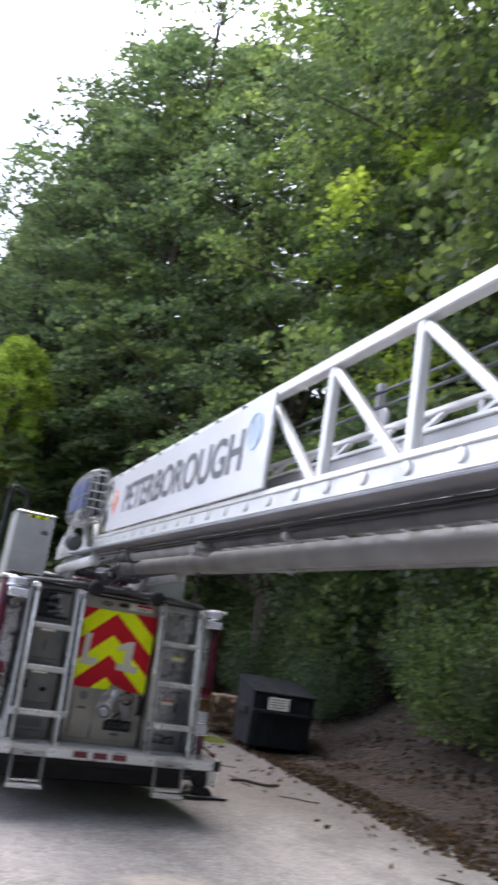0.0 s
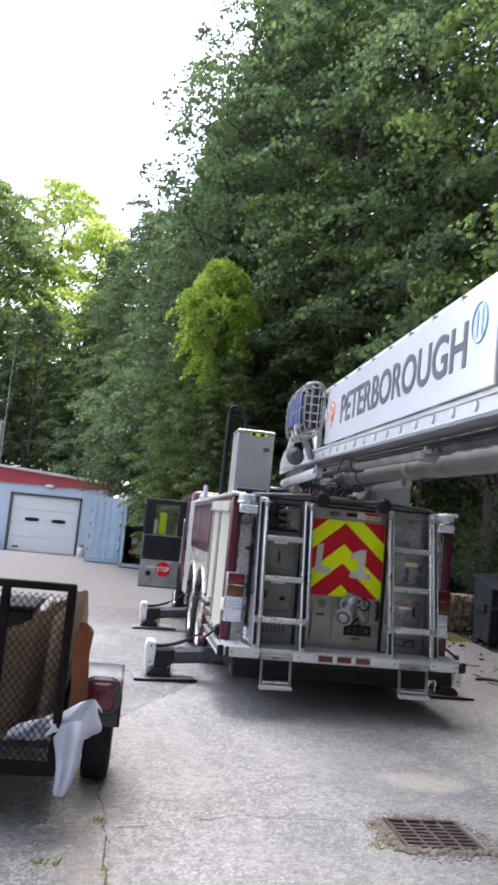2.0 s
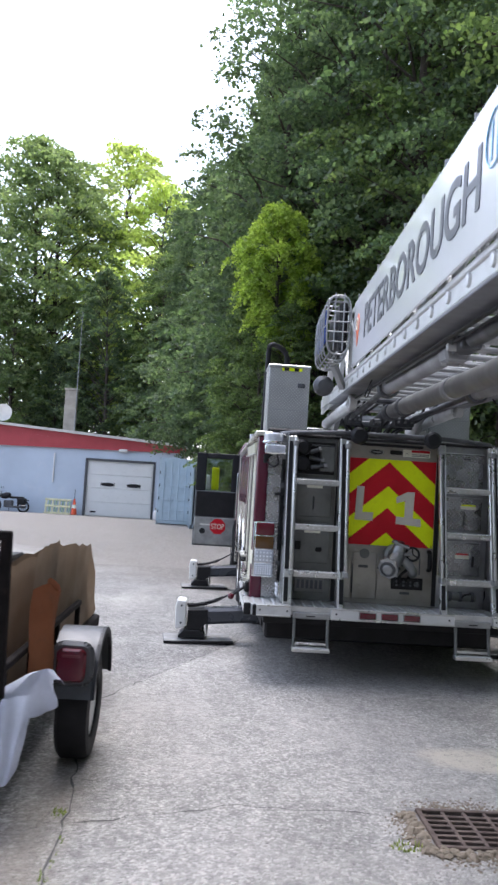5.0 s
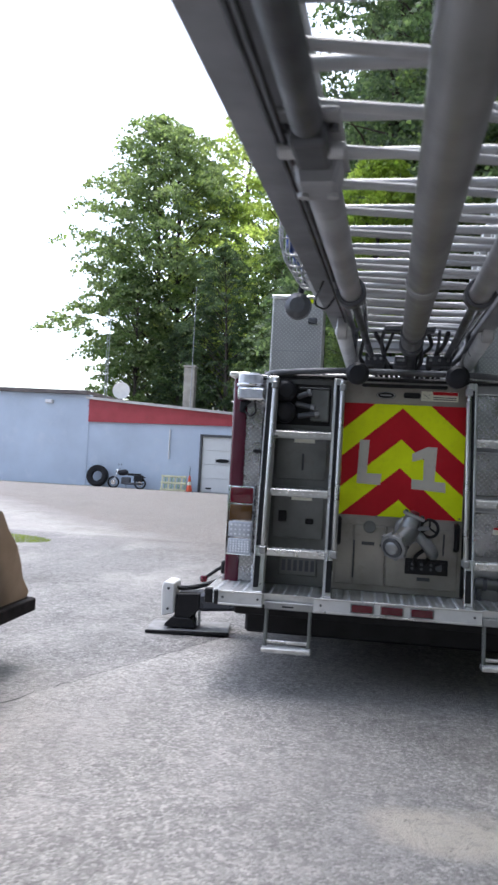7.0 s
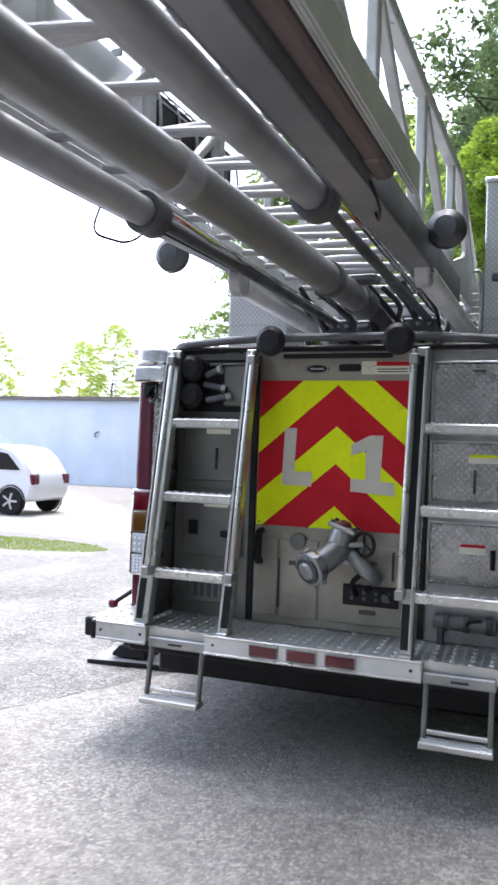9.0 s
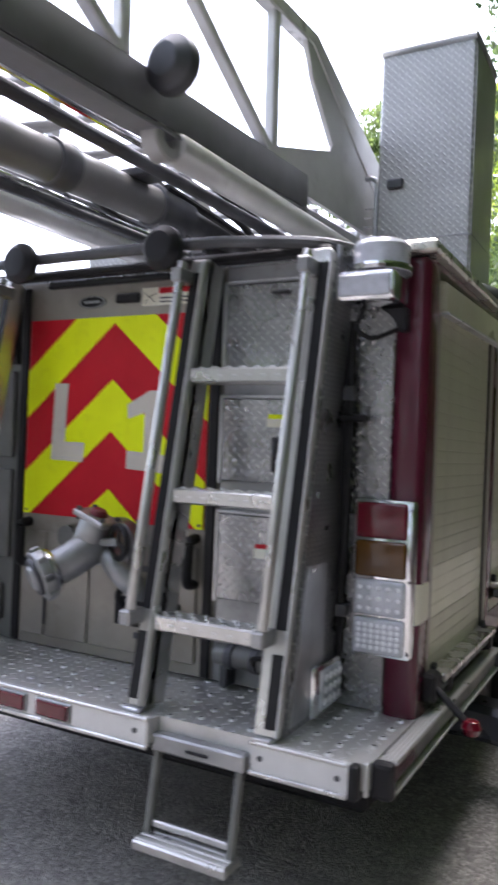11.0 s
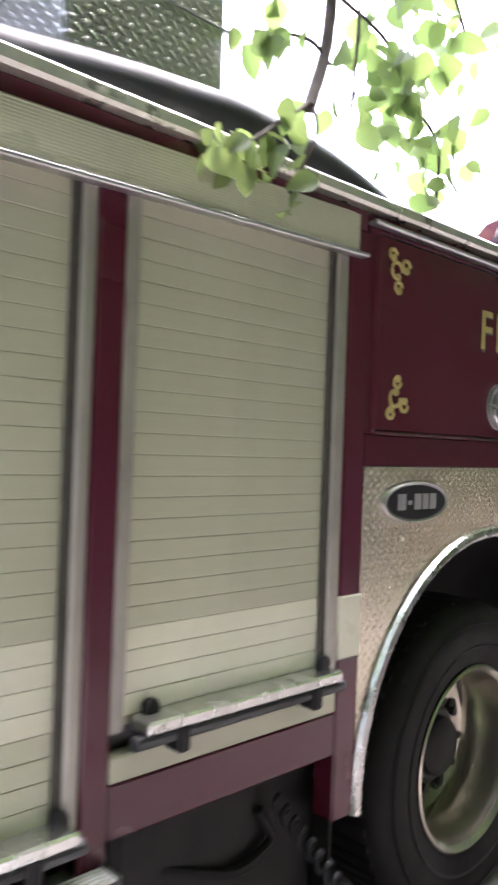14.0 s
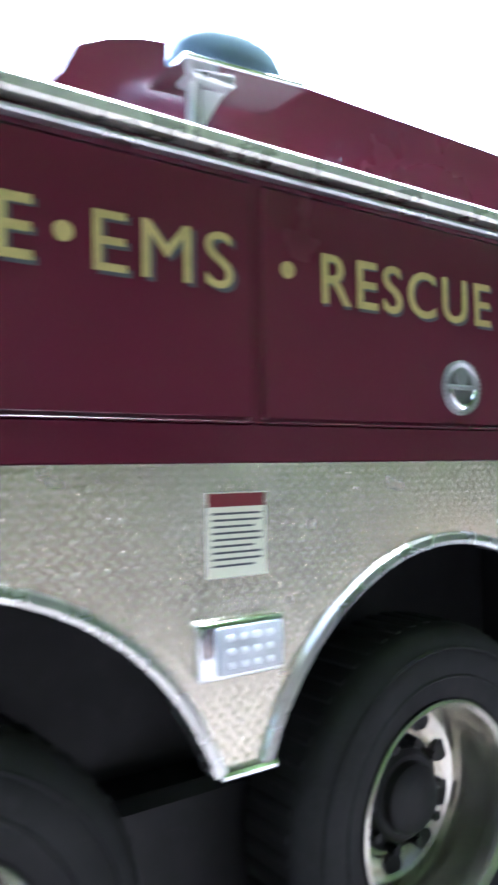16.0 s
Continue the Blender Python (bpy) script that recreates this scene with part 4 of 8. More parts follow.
def body_core():
    part("body_core", box(-1.2, 1.2, 0.1, 2.07, 0.66, 2.17, 0.0), STEEL, truck)
    part("body_core", box(-1.2, 1.2, 2.07, 5.0, 1.28, 2.17, 0.0), STEEL, truck)
    part("body_core", box(-0.5, 0.5, 0.3, 8.6, 0.42, 1.0, 0.0), CHARCOAL, truck, "black chassis frame")
    # unseen black slabs added to keep light off the ground below
    part("underbody_light_block", box(-1.08, 1.08, 0.5, 2.04, 0.3, 0.37, 0.01), BLACK, truck, "added black slab that keeps light from under the body")
    part("underbody_light_block", box(-0.73, 0.73, 2.04, 6.2, 0.3, 0.42, 0.01), BLACK, truck)
    for y in (2.8, 4.2, 7.75):
        part("axle", rod((-1.0, y, 0.474), (1.0, y, 0.474), 0.09), CHARCOAL, truck)
    part("roof_deck", box(-1.13, 1.13, 0.05, 5.02, 2.168, 2.19, 0.004), TREAD_XY, truck, "tread plate roof deck")
    part("pump_section", box(-1.22, 1.22, 5.02, 6.3, 0.6, 2.25, 0.02), FENDER, truck, "bright pump section")
    for s in (1, -1):
        part("wheel_well", box(s * 0.74, s * 0.76, 2.08, 4.98, 0.35, 1.28, 0.0), BLACK, truck, "dark inner wheel well")
        part("wheel_well", box(s * 0.76, s * 1.19, 4.96, 4.98, 0.4, 1.28, 0.0), BLACK, truck)
        part("wheel_well", box(s * 0.76, s * 1.17, 2.05, 2.07, 0.4, 1.28, 0.0), BLACK, truck)
        # black blocks added at the sides to darken the underbody
        part("underbody_side_block", box(s * 0.5, s * 1.14, 1.36, 2.04, 0.17, 0.68, 0.02), BLACK, truck, "added black block that darkens the space under the body")
        part("underbody_side_block", box(s * 0.5, s * 1.1, 0.4, 1.14, 0.31, 0.56, 0.02), BLACK, truck)
        part("mud_flap", box(s * 0.78, s * 1.2, 2.03, 2.045, 0.1, 0.6, 0.004), RUBBER, truck)
    # black block added to darken each wheel gap, then the coiled air hose
    for s in (1, -1):
        part("wheel_gap_block", box(s * 0.3, s * 0.92, 3.1, 3.86, 0.1, 0.62, 0.03), BLACK, truck, "added black block that darkens the gap between the wheels")
    part("coiled_hose", pipe([(1.17 + 0.0014 * i, 1.84 + 0.0012 * i + 0.02 * math.cos(i * 0.5), 0.58 - 0.0022 * i + 0.02 * math.sin(i * 0.5)) for i in range(230)], 0.007, 6), CHARCOAL, truck, "coiled air line")
    part("hose_loop", pipe(bend([(1.13, 1.5, 0.5), (1.16, 1.72, 0.42), (1.16, 1.86, 0.47), (1.15, 1.8, 0.56)]), 0.014, 8), CHARCOAL, truck)
    cab = part("cab", box(-1.2, 1.2, 6.3, 9.3, 0.62, 2.46, 0.12, seg=3), MAROON, truck, "maroon crew cab", True)
    part("windscreen", box(-1.05, 1.05, 9.29, 9.31, 1.5, 2.4, 0.05), BLACK, cab)
    for s in (1, -1):
        for y0, y1 in ((6.6, 7.3), (8.0, 8.8)):
            part("window", box(s * 1.195, s * 1.21, y0, y1, 1.5, 2.35, 0.03), BLACK, cab)
        part("headlight", box(s * 0.75, s * 1.05, 9.28, 9.33, 0.8, 1.0, 0.02), LENS_CLEAR, cab)
    part("front_bumper", box(-1.22, 1.22, 9.3, 9.6, 0.45, 0.75, 0.03), CHROME, truck)
    # open cab door with a stop decal
    d = part("cab_door", box(-2.08, -1.27, 7.6, 7.66, 0.5, 1.55, 0.012), DARK_PANEL, truck, "open dark cab door with a stop decal")
    for x0, x1, z0, z1 in ((-2.08, -1.89, 1.55, 2.27), (-1.4, -1.27, 1.55, 2.27), (-1.89, -1.4, 2.17, 2.27)):
        part("window_frame", box(x0, x1, 7.6, 7.66, z0, z1, 0.012), CHARCOAL, d)
    part("window_pane", box(-1.89, -1.4, 7.625, 7.635, 1.55, 2.17, 0.0), CLEARGLASS, d)
    part("kick_panel", box(-2.06, -1.3, 7.585, 7.602, 0.53, 1.04, 0.01), ALU_DULL, d)
    part("upper_panel", box(-2.05, -1.31, 7.588, 7.602, 1.06, 1.53, 0.01), BLACK, d)
    oct_ = [(-1.61 + 0.155 * math.cos(math.pi / 8 + k * math.pi / 4), 0.875 + 0.155 * math.sin(math.pi / 8 + k * math.pi / 4)) for k in range(8)]
    sg = part("stop_decal", prism(oct_, 1, 7.578, 7.584), RED_SHEET, d, "red octagonal decal reading STOP")
    part("writing", writing("STOP", 0.1, 0.001, pose(-1.61, 7.5765, 0.875) @ FACING_REAR, 0.24, 0.004), REFLECT, sg)
    part("speaker", rod((-1.9, 7.58, 0.78), (-1.9, 7.59, 0.78), 0.055, seg=20), BLACK, d)
    part("maker_strip", box(-1.95, -1.75, 7.58, 7.586, 0.89, 0.915, 0.002), WHITE, d)
    part("hi_vis_panel", box(-1.78, -1.64, 7.66, 7.69, 1.57, 2.0, 0.02), LIME, d, "lime reflective sheet behind the glass")
    part("hi_vis_panel", box(-1.88, -1.81, 7.66, 7.68, 1.57, 1.85, 0.02), WHITE, d)
    part("grab_rail", pipe(bend([(-1.28, 7.57, 1.0), (-1.28, 7.5, 1.02), (-1.28, 7.5, 1.9), (-1.28, 7.57, 1.92)]), 0.018), CHROME, d)
    d.matrix_basis = pose(0.07, 0, 0)


body_core()


def clip(poly, a, b, c):
    """Keeps the side a*x + b*y <= c of an outline."""
    out = []
    for p, q in zip(poly, poly[1:] + poly[:1]):
        fp, fq = a * p[0] + b * p[1] - c, a * q[0] + b * q[1] - c
        if fp <= 0:
            out.append(p)
        if fp * fq < 0:
            t = fp / (fp - fq)
            out.append((p[0] + (q[0] - p[0]) * t, p[1] + (q[1] - p[1]) * t))
    return out


def rear_end():
    def inset(name, bm, *rest, **more):
        """A part of the rear wall, which stands a hand's breadth behind the ladders."""
        bmesh.ops.translate(bm, verts=bm.verts, vec=(0, 0.048, 0))
        return part(name, bm, *rest, **more)

    inset("rear_panel", box(-0.5, 0.5, 0.0, 0.1, 0.655, 2.17, 0.004), WORN_PANEL, truck, "grey painted rear panel")
    ch = inset("chevron_sheet", box(-0.447, 0.447, -0.006, -0.0005, 1.2, 2.01, 0.0), RED_SHEET, truck, "red and lime chevron sheet marked L1")
    k = 0.86
    for top, low in ((2.18, 1.985), (1.76, 1.555), (1.325, 1.1)):
        for s in (1, -1):
            poly = [(0, 1.2), (0.447, 1.2), (0.447, 2.01), (0, 2.01)]
            poly = clip(clip(poly, k, 1, top), -k, -1, -low)
            inset("chevron_band", prism([(s * x, z) for x, z in poly], 1, -0.0085, -0.006), LIME, ch)
    inset("letter", prism([(-0.305, 1.43), (-0.135, 1.425), (-0.13, 1.505), (-0.235, 1.505), (-0.225, 1.745), (-0.295, 1.745)], 1, -0.0105, -0.0085), GREY_SHEET, ch, "pale grey letter L")
    inset("numeral", prism([(0.085, 1.41), (0.325, 1.395), (0.32, 1.465), (0.245, 1.47), (0.255, 1.715), (0.185, 1.715), (0.08, 1.66), (0.085, 1.605), (0.165, 1.63), (0.165, 1.475), (0.085, 1.48)], 1, -0.0105, -0.0085), GREY_SHEET, ch, "pale grey numeral 1")
    for x, z in ((-0.43, 1.215), (0.43, 1.215), (-0.15, 1.2), (0.15, 1.21)):
        inset("rivet", rod((x, -0.012, z), (x, -0.006, z), 0.006, seg=8), STEEL, ch)
    ov = inset("oval_badge", lathe([(0.07, 0.0), (0.07, 0.004), (0.0, 0.004)], 28, m=pose(-0.125, 0.0, 2.075) @ pose(0, 0, 0, 90, 0, 0) @ Matrix.Diagonal((1, 0.36, 1, 1))), BLACK, truck, "small oval black badge")
    inset("badge_ring", lathe([(0.066, 0.004), (0.066, 0.0055), (0.058, 0.0055), (0.058, 0.004)], 28, m=pose(-0.125, 0.0, 2.075) @ pose(0, 0, 0, 90, 0, 0) @ Matrix.Diagonal((1, 0.36, 1, 1)), caps=False), ALU_DULL, ov)
    inset("badge_mark", box(-0.165, -0.085, -0.0055, -0.004, 2.07, 2.08, 0.0), ALU_DULL, ov)
    inset("label_plate", box(0.0, 0.12, -0.02, 0.0, 2.06, 2.1, 0.01), BLACK, truck)
    lb = inset("warning_label", box(0.125, 0.385, -0.004, 0.0, 2.045, 2.115, 0.001), REFLECT, truck, "white warning label with a red band")
    inset("band", box(0.205, 0.38, -0.005, -0.004, 2.09, 2.113, 0.0), RED_SHEET, lb)
    for p, q in (((0.135, 2.098), (0.188, 2.056)), ((0.16, 2.08), (0.196, 2.092)), ((0.15, 2.072), (0.14, 2.055))):
        inset("pictogram", beam((p[0], -0.0045, p[1]), (q[0], -0.0045, q[1]), 0.001, 0.009, up=(0, 1, 0), bevel=0), BLACK, lb)
    for i in range(2):
        inset("print_line", box(0.21, 0.37, -0.005, -0.004, 2.055 + i * 0.014, 2.061 + i * 0.014, 0.0), INK, lb)
    part("top_bar", box(-0.3, 0.3, -0.03, 0.0, 2.125, 2.15, 0.006), BLACK, truck)
    part("top_bar", box(-0.95, 0.95, -0.045, 0.02, 2.165, 2.195, 0.01), BLACK, truck, "black rubber edge along the roof")
    part("top_tube", pipe(bend([(-1.02, 0.2, 2.2), (-0.95, -0.03, 2.2), (-0.5, -0.1, 2.225), (0.5, -0.1, 2.225), (0.95, -0.03, 2.2), (1.02, 0.3, 2.2)]), 0.022), STEEL, truck)
    for x in (-0.335, 0.35):
        part("buffer_pad", lathe([(0.078, 0.0), (0.082, 0.01), (0.08, 0.03), (0.055, 0.055), (0.0, 0.06)], 28, m=pose(x, -0.13, 2.203) @ pose(0, 0, 0, 90, 0, 0)), CHARCOAL, truck, "round black rubber buffer", True)
    # lower middle: doors, valve, connection box
    for x0, x1, z0, z1 in ((-0.43, -0.31, 0.70, 1.13), (-0.30, -0.08, 0.70, 1.13), (-0.07, 0.43, 0.70, 1.13)):
        inset("access_door", box(x0, x1, -0.012, 0.0, z0, z1, 0.004), WORN_PANEL, truck)
    inset("connection_box", box(0.067, 0.365, -0.025, 0.0, 0.805, 0.915, 0.004), BLACK, truck, "black open connection box")
    inset("connection_box", box(0.09, 0.34, -0.03, -0.02, 0.825, 0.895, 0.0), CHARCOAL, truck)
    for i in range(4):
        for j in range(2):
            inset("socket", rod((0.118 + i * 0.065, -0.036, 0.845 + j * 0.032), (0.118 + i * 0.065, -0.029, 0.845 + j * 0.032), 0.011, seg=10), STEEL, truck)
    inset("plug", rod((0.3, -0.03, 0.86), (0.3, -0.06, 0.86), 0.022, seg=14), STEEL, truck)
    inset("cable", pipe(bend([(0.14, -0.03, 0.86), (0.12, -0.09, 0.93), (0.22, -0.1, 1.02), (0.25, -0.05, 0.96), (0.2, -0.03, 0.88)]), 0.014, 8), BLACK, truck)
    for x in (-0.415, 0.415):
        inset("grab_handle", pipe(bend([(x, 0.0, 1.165), (x, -0.05, 1.16), (x, -0.055, 1.0), (x, 0.0, 0.995)]), 0.02), BLACK, truck, "black rubber grab handle")
    for x, z0, z1 in ((-0.3, 0.75, 1.02), (0.33, 0.95, 1.1)):
        inset("latch_rod", rod((x, -0.018, z0), (x, -0.018, z1), 0.006, seg=8), STEEL, truck)
    for x, z in ((-0.2, 1.0), (0.2, 1.03), (0.2, 0.77)):
        inset("name_plate", box(x - 0.045, x + 0.045, -0.015, -0.011, z - 0.012, z + 0.012, 0.002), STEEL, truck)
    inset("gauge", lathe([(0.045, 0), (0.045, 0.012), (0.036, 0.014), (0.0, 0.012)], 20, m=pose(-0.195, -0.012, 1.12) @ pose(0, 0, 0, 90, 0, 0)), GREY_PANEL, truck)
    v = part("intake_valve", lathe([(0.1, -0.05), (0.1, 0.02), (0.075, 0.03), (0.072, 0.1)], 24, m=pose(0.08, 0.0, 1.12) @ pose(0, 0, 0, 90, 0, 0)), ALU_DULL, truck, "cast aluminium hose valve with capped elbow", True)
    part("elbow", pipe([(0.08, -0.08, 1.12), (0.08, -0.13, 1.12), (0.06, -0.17, 1.1), (0.03, -0.2, 1.07), (-0.01, -0.24, 1.04)], 0.066, 18), ALU_DULL, v, smooth=True)
    c, d = Vector((-0.01, -0.24, 1.04)), Vector((-0.45, -0.75, -0.35)).normalized()
    e1 = d.cross(Vector((0, 0, 1))).normalized()
    e2 = d.cross(e1)
    part("coupling", rod(c - d * 0.005, c + d * 0.02, 0.078, 0.088, 24, bevel=0.006), CHROME, v, smooth=True)
    part("coupling", rod(c + d * 0.02, c + d * 0.065, 0.094, 0.092, 24, bevel=0.008), ALU_DULL, v, smooth=True)
    part("cap", rod(c + d * 0.065, c + d * 0.08, 0.072, 0.07, 24, bevel=0.004), STEEL, v, smooth=True)
    part("cap", rod(c + d * 0.08, c + d * 0.092, 0.05, 0.036, 20, bevel=0.004), ALU_DULL, v, smooth=True)
    for i in range(8):
        o = e1 * (0.092 * math.cos(i * math.pi / 4)) + e2 * (0.092 * math.sin(i * math.pi / 4))
        part("lug", rod(c + d * 0.025 + o, c + d * 0.06 + o, 0.013, seg=8, bevel=0.003), ALU_DULL if i % 4 else STEEL, v)
    part("bonnet", rod((0.06, -0.14, 1.12), (0.1, -0.14, 1.225), 0.064, 0.058, 20, bevel=0.008), ALU_DULL, v, smooth=True)
    part("bonnet_flange", box(-0.075, 0.075, -0.06, 0.06, -0.012, 0.012, 0.006, m=pose(0.1, -0.14, 1.228, 0, 20, 0)), ALU_DULL, v)
    for i, j in ((-1, -1), (-1, 1), (1, -1), (1, 1)):
        p = pose(0.1, -0.14, 1.228, 0, 20, 0) @ Vector((0.058 * i, 0.044 * j, 0.01))
        part("flange_bolt", rod(p, p + Vector((0.004, 0, 0.014)), 0.011, seg=6), STEEL, v)
    part("bonnet", rod((0.104, -0.14, 1.24), (0.112, -0.14, 1.262), 0.036, 0.026, 18, bevel=0.005), DULL_RED, v, "dull red cap")
    part("branch", pipe(bend([(0.1, -0.08, 1.12), (0.17, -0.13, 1.07), (0.23, -0.11, 1.0), (0.25, -0.03, 0.96)]), 0.042, 16), ALU_DULL, v, smooth=True)
    part("hand_wheel", pipe([(0.21 + 0.055 * math.sin(q), -0.15 - 0.025 * math.sin(q), 1.15 + 0.06 * math.cos(q)) for q in [k * math.pi / 10 for k in range(20)]], 0.011, 8, closed=True), BLACK, v, "black hand wheel")
    for q in (0.0, 2.09, 4.19):
        part("spoke", rod((0.21, -0.15, 1.15), (0.21 + 0.055 * math.sin(q), -0.15 - 0.025 * math.sin(q), 1.15 + 0.06 * math.cos(q)), 0.007, seg=6), BLACK, v)
    part("handle", beam((0.1, -0.15, 1.14), (0.21, -0.15, 1.15), 0.02, 0.03), ALU_DULL, v)
    # columns behind the access ladders
    for s in (1, -1):
        X = lambda a, b: (s * a, s * b)
        inset("rear_panel", box(*X(0.5, 0.96), 0.012, 0.1, 0.655, 2.17, 0.0), ALU_DULL if s > 0 else GREY_PANEL, truck)
        inset("edge_strip", box(*X(0.456, 0.494), -0.012, 0.02, 0.66, 2.15, 0.004), BLACK, truck)
        if s > 0:
            for z0, z1 in ((1.785, 2.10), (1.387, 1.687), (0.958, 1.269)):
                dr = inset("tread_door", box(0.512, 0.90, -0.008, 0.012, z0, z1, 0.005), TREAD_XZ, truck, "tread plate locker door")
                inset("rim_strip", box(0.5, 0.514, -0.012, 0.0, z0 - 0.01, z1 + 0.01, 0.003), ALU, dr)
                inset("rim_strip", box(0.5, 0.905, -0.012, 0.0, z1, z1 + 0.012, 0.003), ALU, dr)
            inset("handle", box(0.7, 0.77, -0.03, -0.008, 2.055, 2.07, 0.005), STEEL, truck)
            for x0, x1, z0, z1, mat in ((0.7, 0.84, 1.615, 1.63, LIME), (0.695, 0.845, 1.585, 1.615, REFLECT), (0.67, 0.79, 1.155, 1.17, RED_SHEET), (0.665, 0.795, 1.12, 1.155, REFLECT)):
                inset("label_plate", box(x0, x1, -0.0105, -0.008, z0, z1, 0.0), mat, truck)
            inset("latch_rod", rod((0.73, -0.02, 1.43), (0.73, -0.02, 1.55), 0.007, seg=8), STEEL, truck)
            inset("latch_rod", rod((0.83, -0.025, 1.05), (0.83, -0.025, 1.15), 0.012, seg=8), BLACK, truck)
            pb = inset("pipe_stub", rod((0.55, -0.05, 0.775), (0.86, -0.05, 0.765), 0.038, seg=20, bevel=0.006), GREY_PANEL, truck, "grey pipe with fittings behind the ladder", smooth=True)
            for x in (0.6, 0.7, 0.81):
                inset("pipe_band", rod((x, -0.05, 0.773), (x + 0.03, -0.05, 0.772), 0.046, seg=18, bevel=0.004), STEEL, pb)
            inset("pipe_lever", pipe(bend([(0.72, -0.09, 0.77), (0.73, -0.13, 0.8), (0.79, -0.13, 0.81)]), 0.009, 8), BLACK, pb)
            inset("pipe_foot", box(0.57, 0.6, -0.06, 0.01, 0.66, 0.76, 0.004), STEEL, pb)
        else:
            # the shade inside the open locker is drawn as a flat black sheet
            inset("recess_dark_sheet", box(-0.93, -0.52, -0.004, 0.012, 1.83, 2.13, 0.0), BLACK, truck, "open black locker recess")
            for z in (2.07, 1.915):
                inset("stored_drum", lathe([(0.0, 0.0), (0.05, 0.004), (0.076, 0.03), (0.08, 0.07), (0.07, 0.12), (0.06, 0.14)], 22, m=pose(-0.84, -0.14, z) @ pose(0, 0, 0, -90, 0, 0)), BLACK, truck, "black stowed drum", True)
            inset("recess_panel", box(-0.66, -0.53, -0.05, -0.006, 1.86, 2.09, 0.006), GREY_PANEL, truck, "grey bracket panel in the recess")
            inset("recess_bar", box(-0.75, -0.53, -0.06, -0.03, 2.09, 2.105, 0.004), STEEL, truck)
            for p, q in (((-0.77, -0.07, 1.98), (-0.66, -0.07, 1.96)), ((-0.76, -0.07, 2.03), (-0.68, -0.08, 2.06)), ((-0.75, -0.08, 1.89), (-0.63, -0.07, 1.91))):
                inset("stored_fitting", rod(p, q, 0.02, seg=12, bevel=0.004), STEEL, truck)
                inset("stored_fitting", rod(q, tuple(a + 0.25 * (a - b) for a, b in zip(q, p)), 0.026, seg=6), ALU_DULL, truck)
            for z0, z1 in ((1.43, 1.80), (1.0, 1.38)):
                inset("grey_door", box(-0.9, -0.53, -0.01, 0.012, z0, z1, 0.006), GREY_PANEL, truck, "grey locker door")
                inset("name_plate", box(-0.77, -0.62, -0.013, -0.01, z1 - 0.1, z1 - 0.06, 0.001), REFLECT, truck)
            inset("latch_rod", rod((-0.7, -0.02, 1.5), (-0.7, -0.02, 1.62), 0.008, seg=8), STEEL, truck)
            inset("latch_rod", box(-0.86, -0.8, -0.025, -0.01, 1.12, 1.2, 0.005), BLACK, truck)
            inset("latch_rod", box(-0.66, -0.6, -0.03, -0.01, 1.11, 1.15, 0.01), BLACK, truck)
            pl = inset("number_plate", box(-0.84, -0.56, -0.014, 0.012, 0.73, 0.89, 0.006), GREY_PANEL, truck, "pale number plate with dark bars")
            for i in range(6):
                inset("bar", box(-0.815 + i * 0.042, -0.788 + i * 0.042, -0.016, -0.014, 0.765, 0.845, 0.001), INK, pl)
        # corner plate, lamps
        part("corner_plate", box(*X(0.955, 1.14), 0.08, 0.11, 0.655, 2.16, 0.003), TREAD_XZ, truck, "tread plate rear corner")
        tl = part("tail_lamp", box(*X(1.038, 1.243), 0.03, 0.082, 0.845, 1.362, 0.016, seg=2), CHROME, truck, "four-lens tail lamp in a chrome bezel", True)
        for i, mat in enumerate((LENS_CLEAR, LENS_CLEAR, LENS_AMBER, LENS_RED)):
            z = 0.857 + i * 0.125
            part("lens", box(*X(1.05, 1.222), 0.016, 0.04, z, z + 0.117, 0.013, seg=3), mat, tl, ("clear ribbed lens", "clear ribbed lens", "amber lens", "red lens")[i], True)
            if i < 2:
                for r in range(3 if i else 5):
                    for cidx in range(5 if i else 7):
                        part("diode", lathe([(0.009, 0), (0.0075, 0.003), (0.0, 0.005)], 8, m=pose(s * (1.072 + cidx * (0.032 if i else 0.0215)), 0.017, z + 0.022 + r * (0.034 if i else 0.018)) @ pose(0, 0, 0, 90, 0, 0)), DIODE, tl)
        for z in (0.87, 1.1, 1.33):
            part("bezel_screw", rod((s * 1.2335, 0.026, z), (s * 1.2335, 0.031, z), 0.0045, seg=8), BLACK, tl)
        fl = part("scene_light", box(*X(0.99, 1.19), -0.1, 0.06, 1.985, 2.085, 0.018, seg=2), CHROME, truck, "chrome scene light below a clear beacon", True)
        part("lens", box(*X(1.005, 1.175), -0.108, -0.098, 2.0, 2.07, 0.01), LENS_CLEAR, fl)
        part("beacon", lathe([(0.098, 0.0), (0.1, 0.02), (0.092, 0.025), (0.092, 0.085), (0.08, 0.1), (0.0, 0.105)], 28, m=pose(s * 1.11, 0.0, 2.088)), LENS_CLEAR, fl, "clear round beacon", True)
        part("beacon_band", lathe([(0.1, 0.0), (0.102, 0.012), (0.1, 0.02)], 28, m=pose(s * 1.11, 0.0, 2.09)), CHROME, fl)
        part("bracket", prism([(s * 1.1, 1.985), (s * 1.19, 1.985), (s * 1.19, 1.91), (s * 1.165, 1.905), (s * 1.15, 1.95)], 1, 0.03, 0.075, bevel=0.004), CHARCOAL, fl)
        part("cable", pipe(bend([(s * 1.07, -0.03, 1.985), (s * 1.05, -0.06, 1.9), (s * 1.1, -0.04, 1.87), (s * 1.16, 0.06, 1.92)]), 0.008, 8), BLACK, fl)
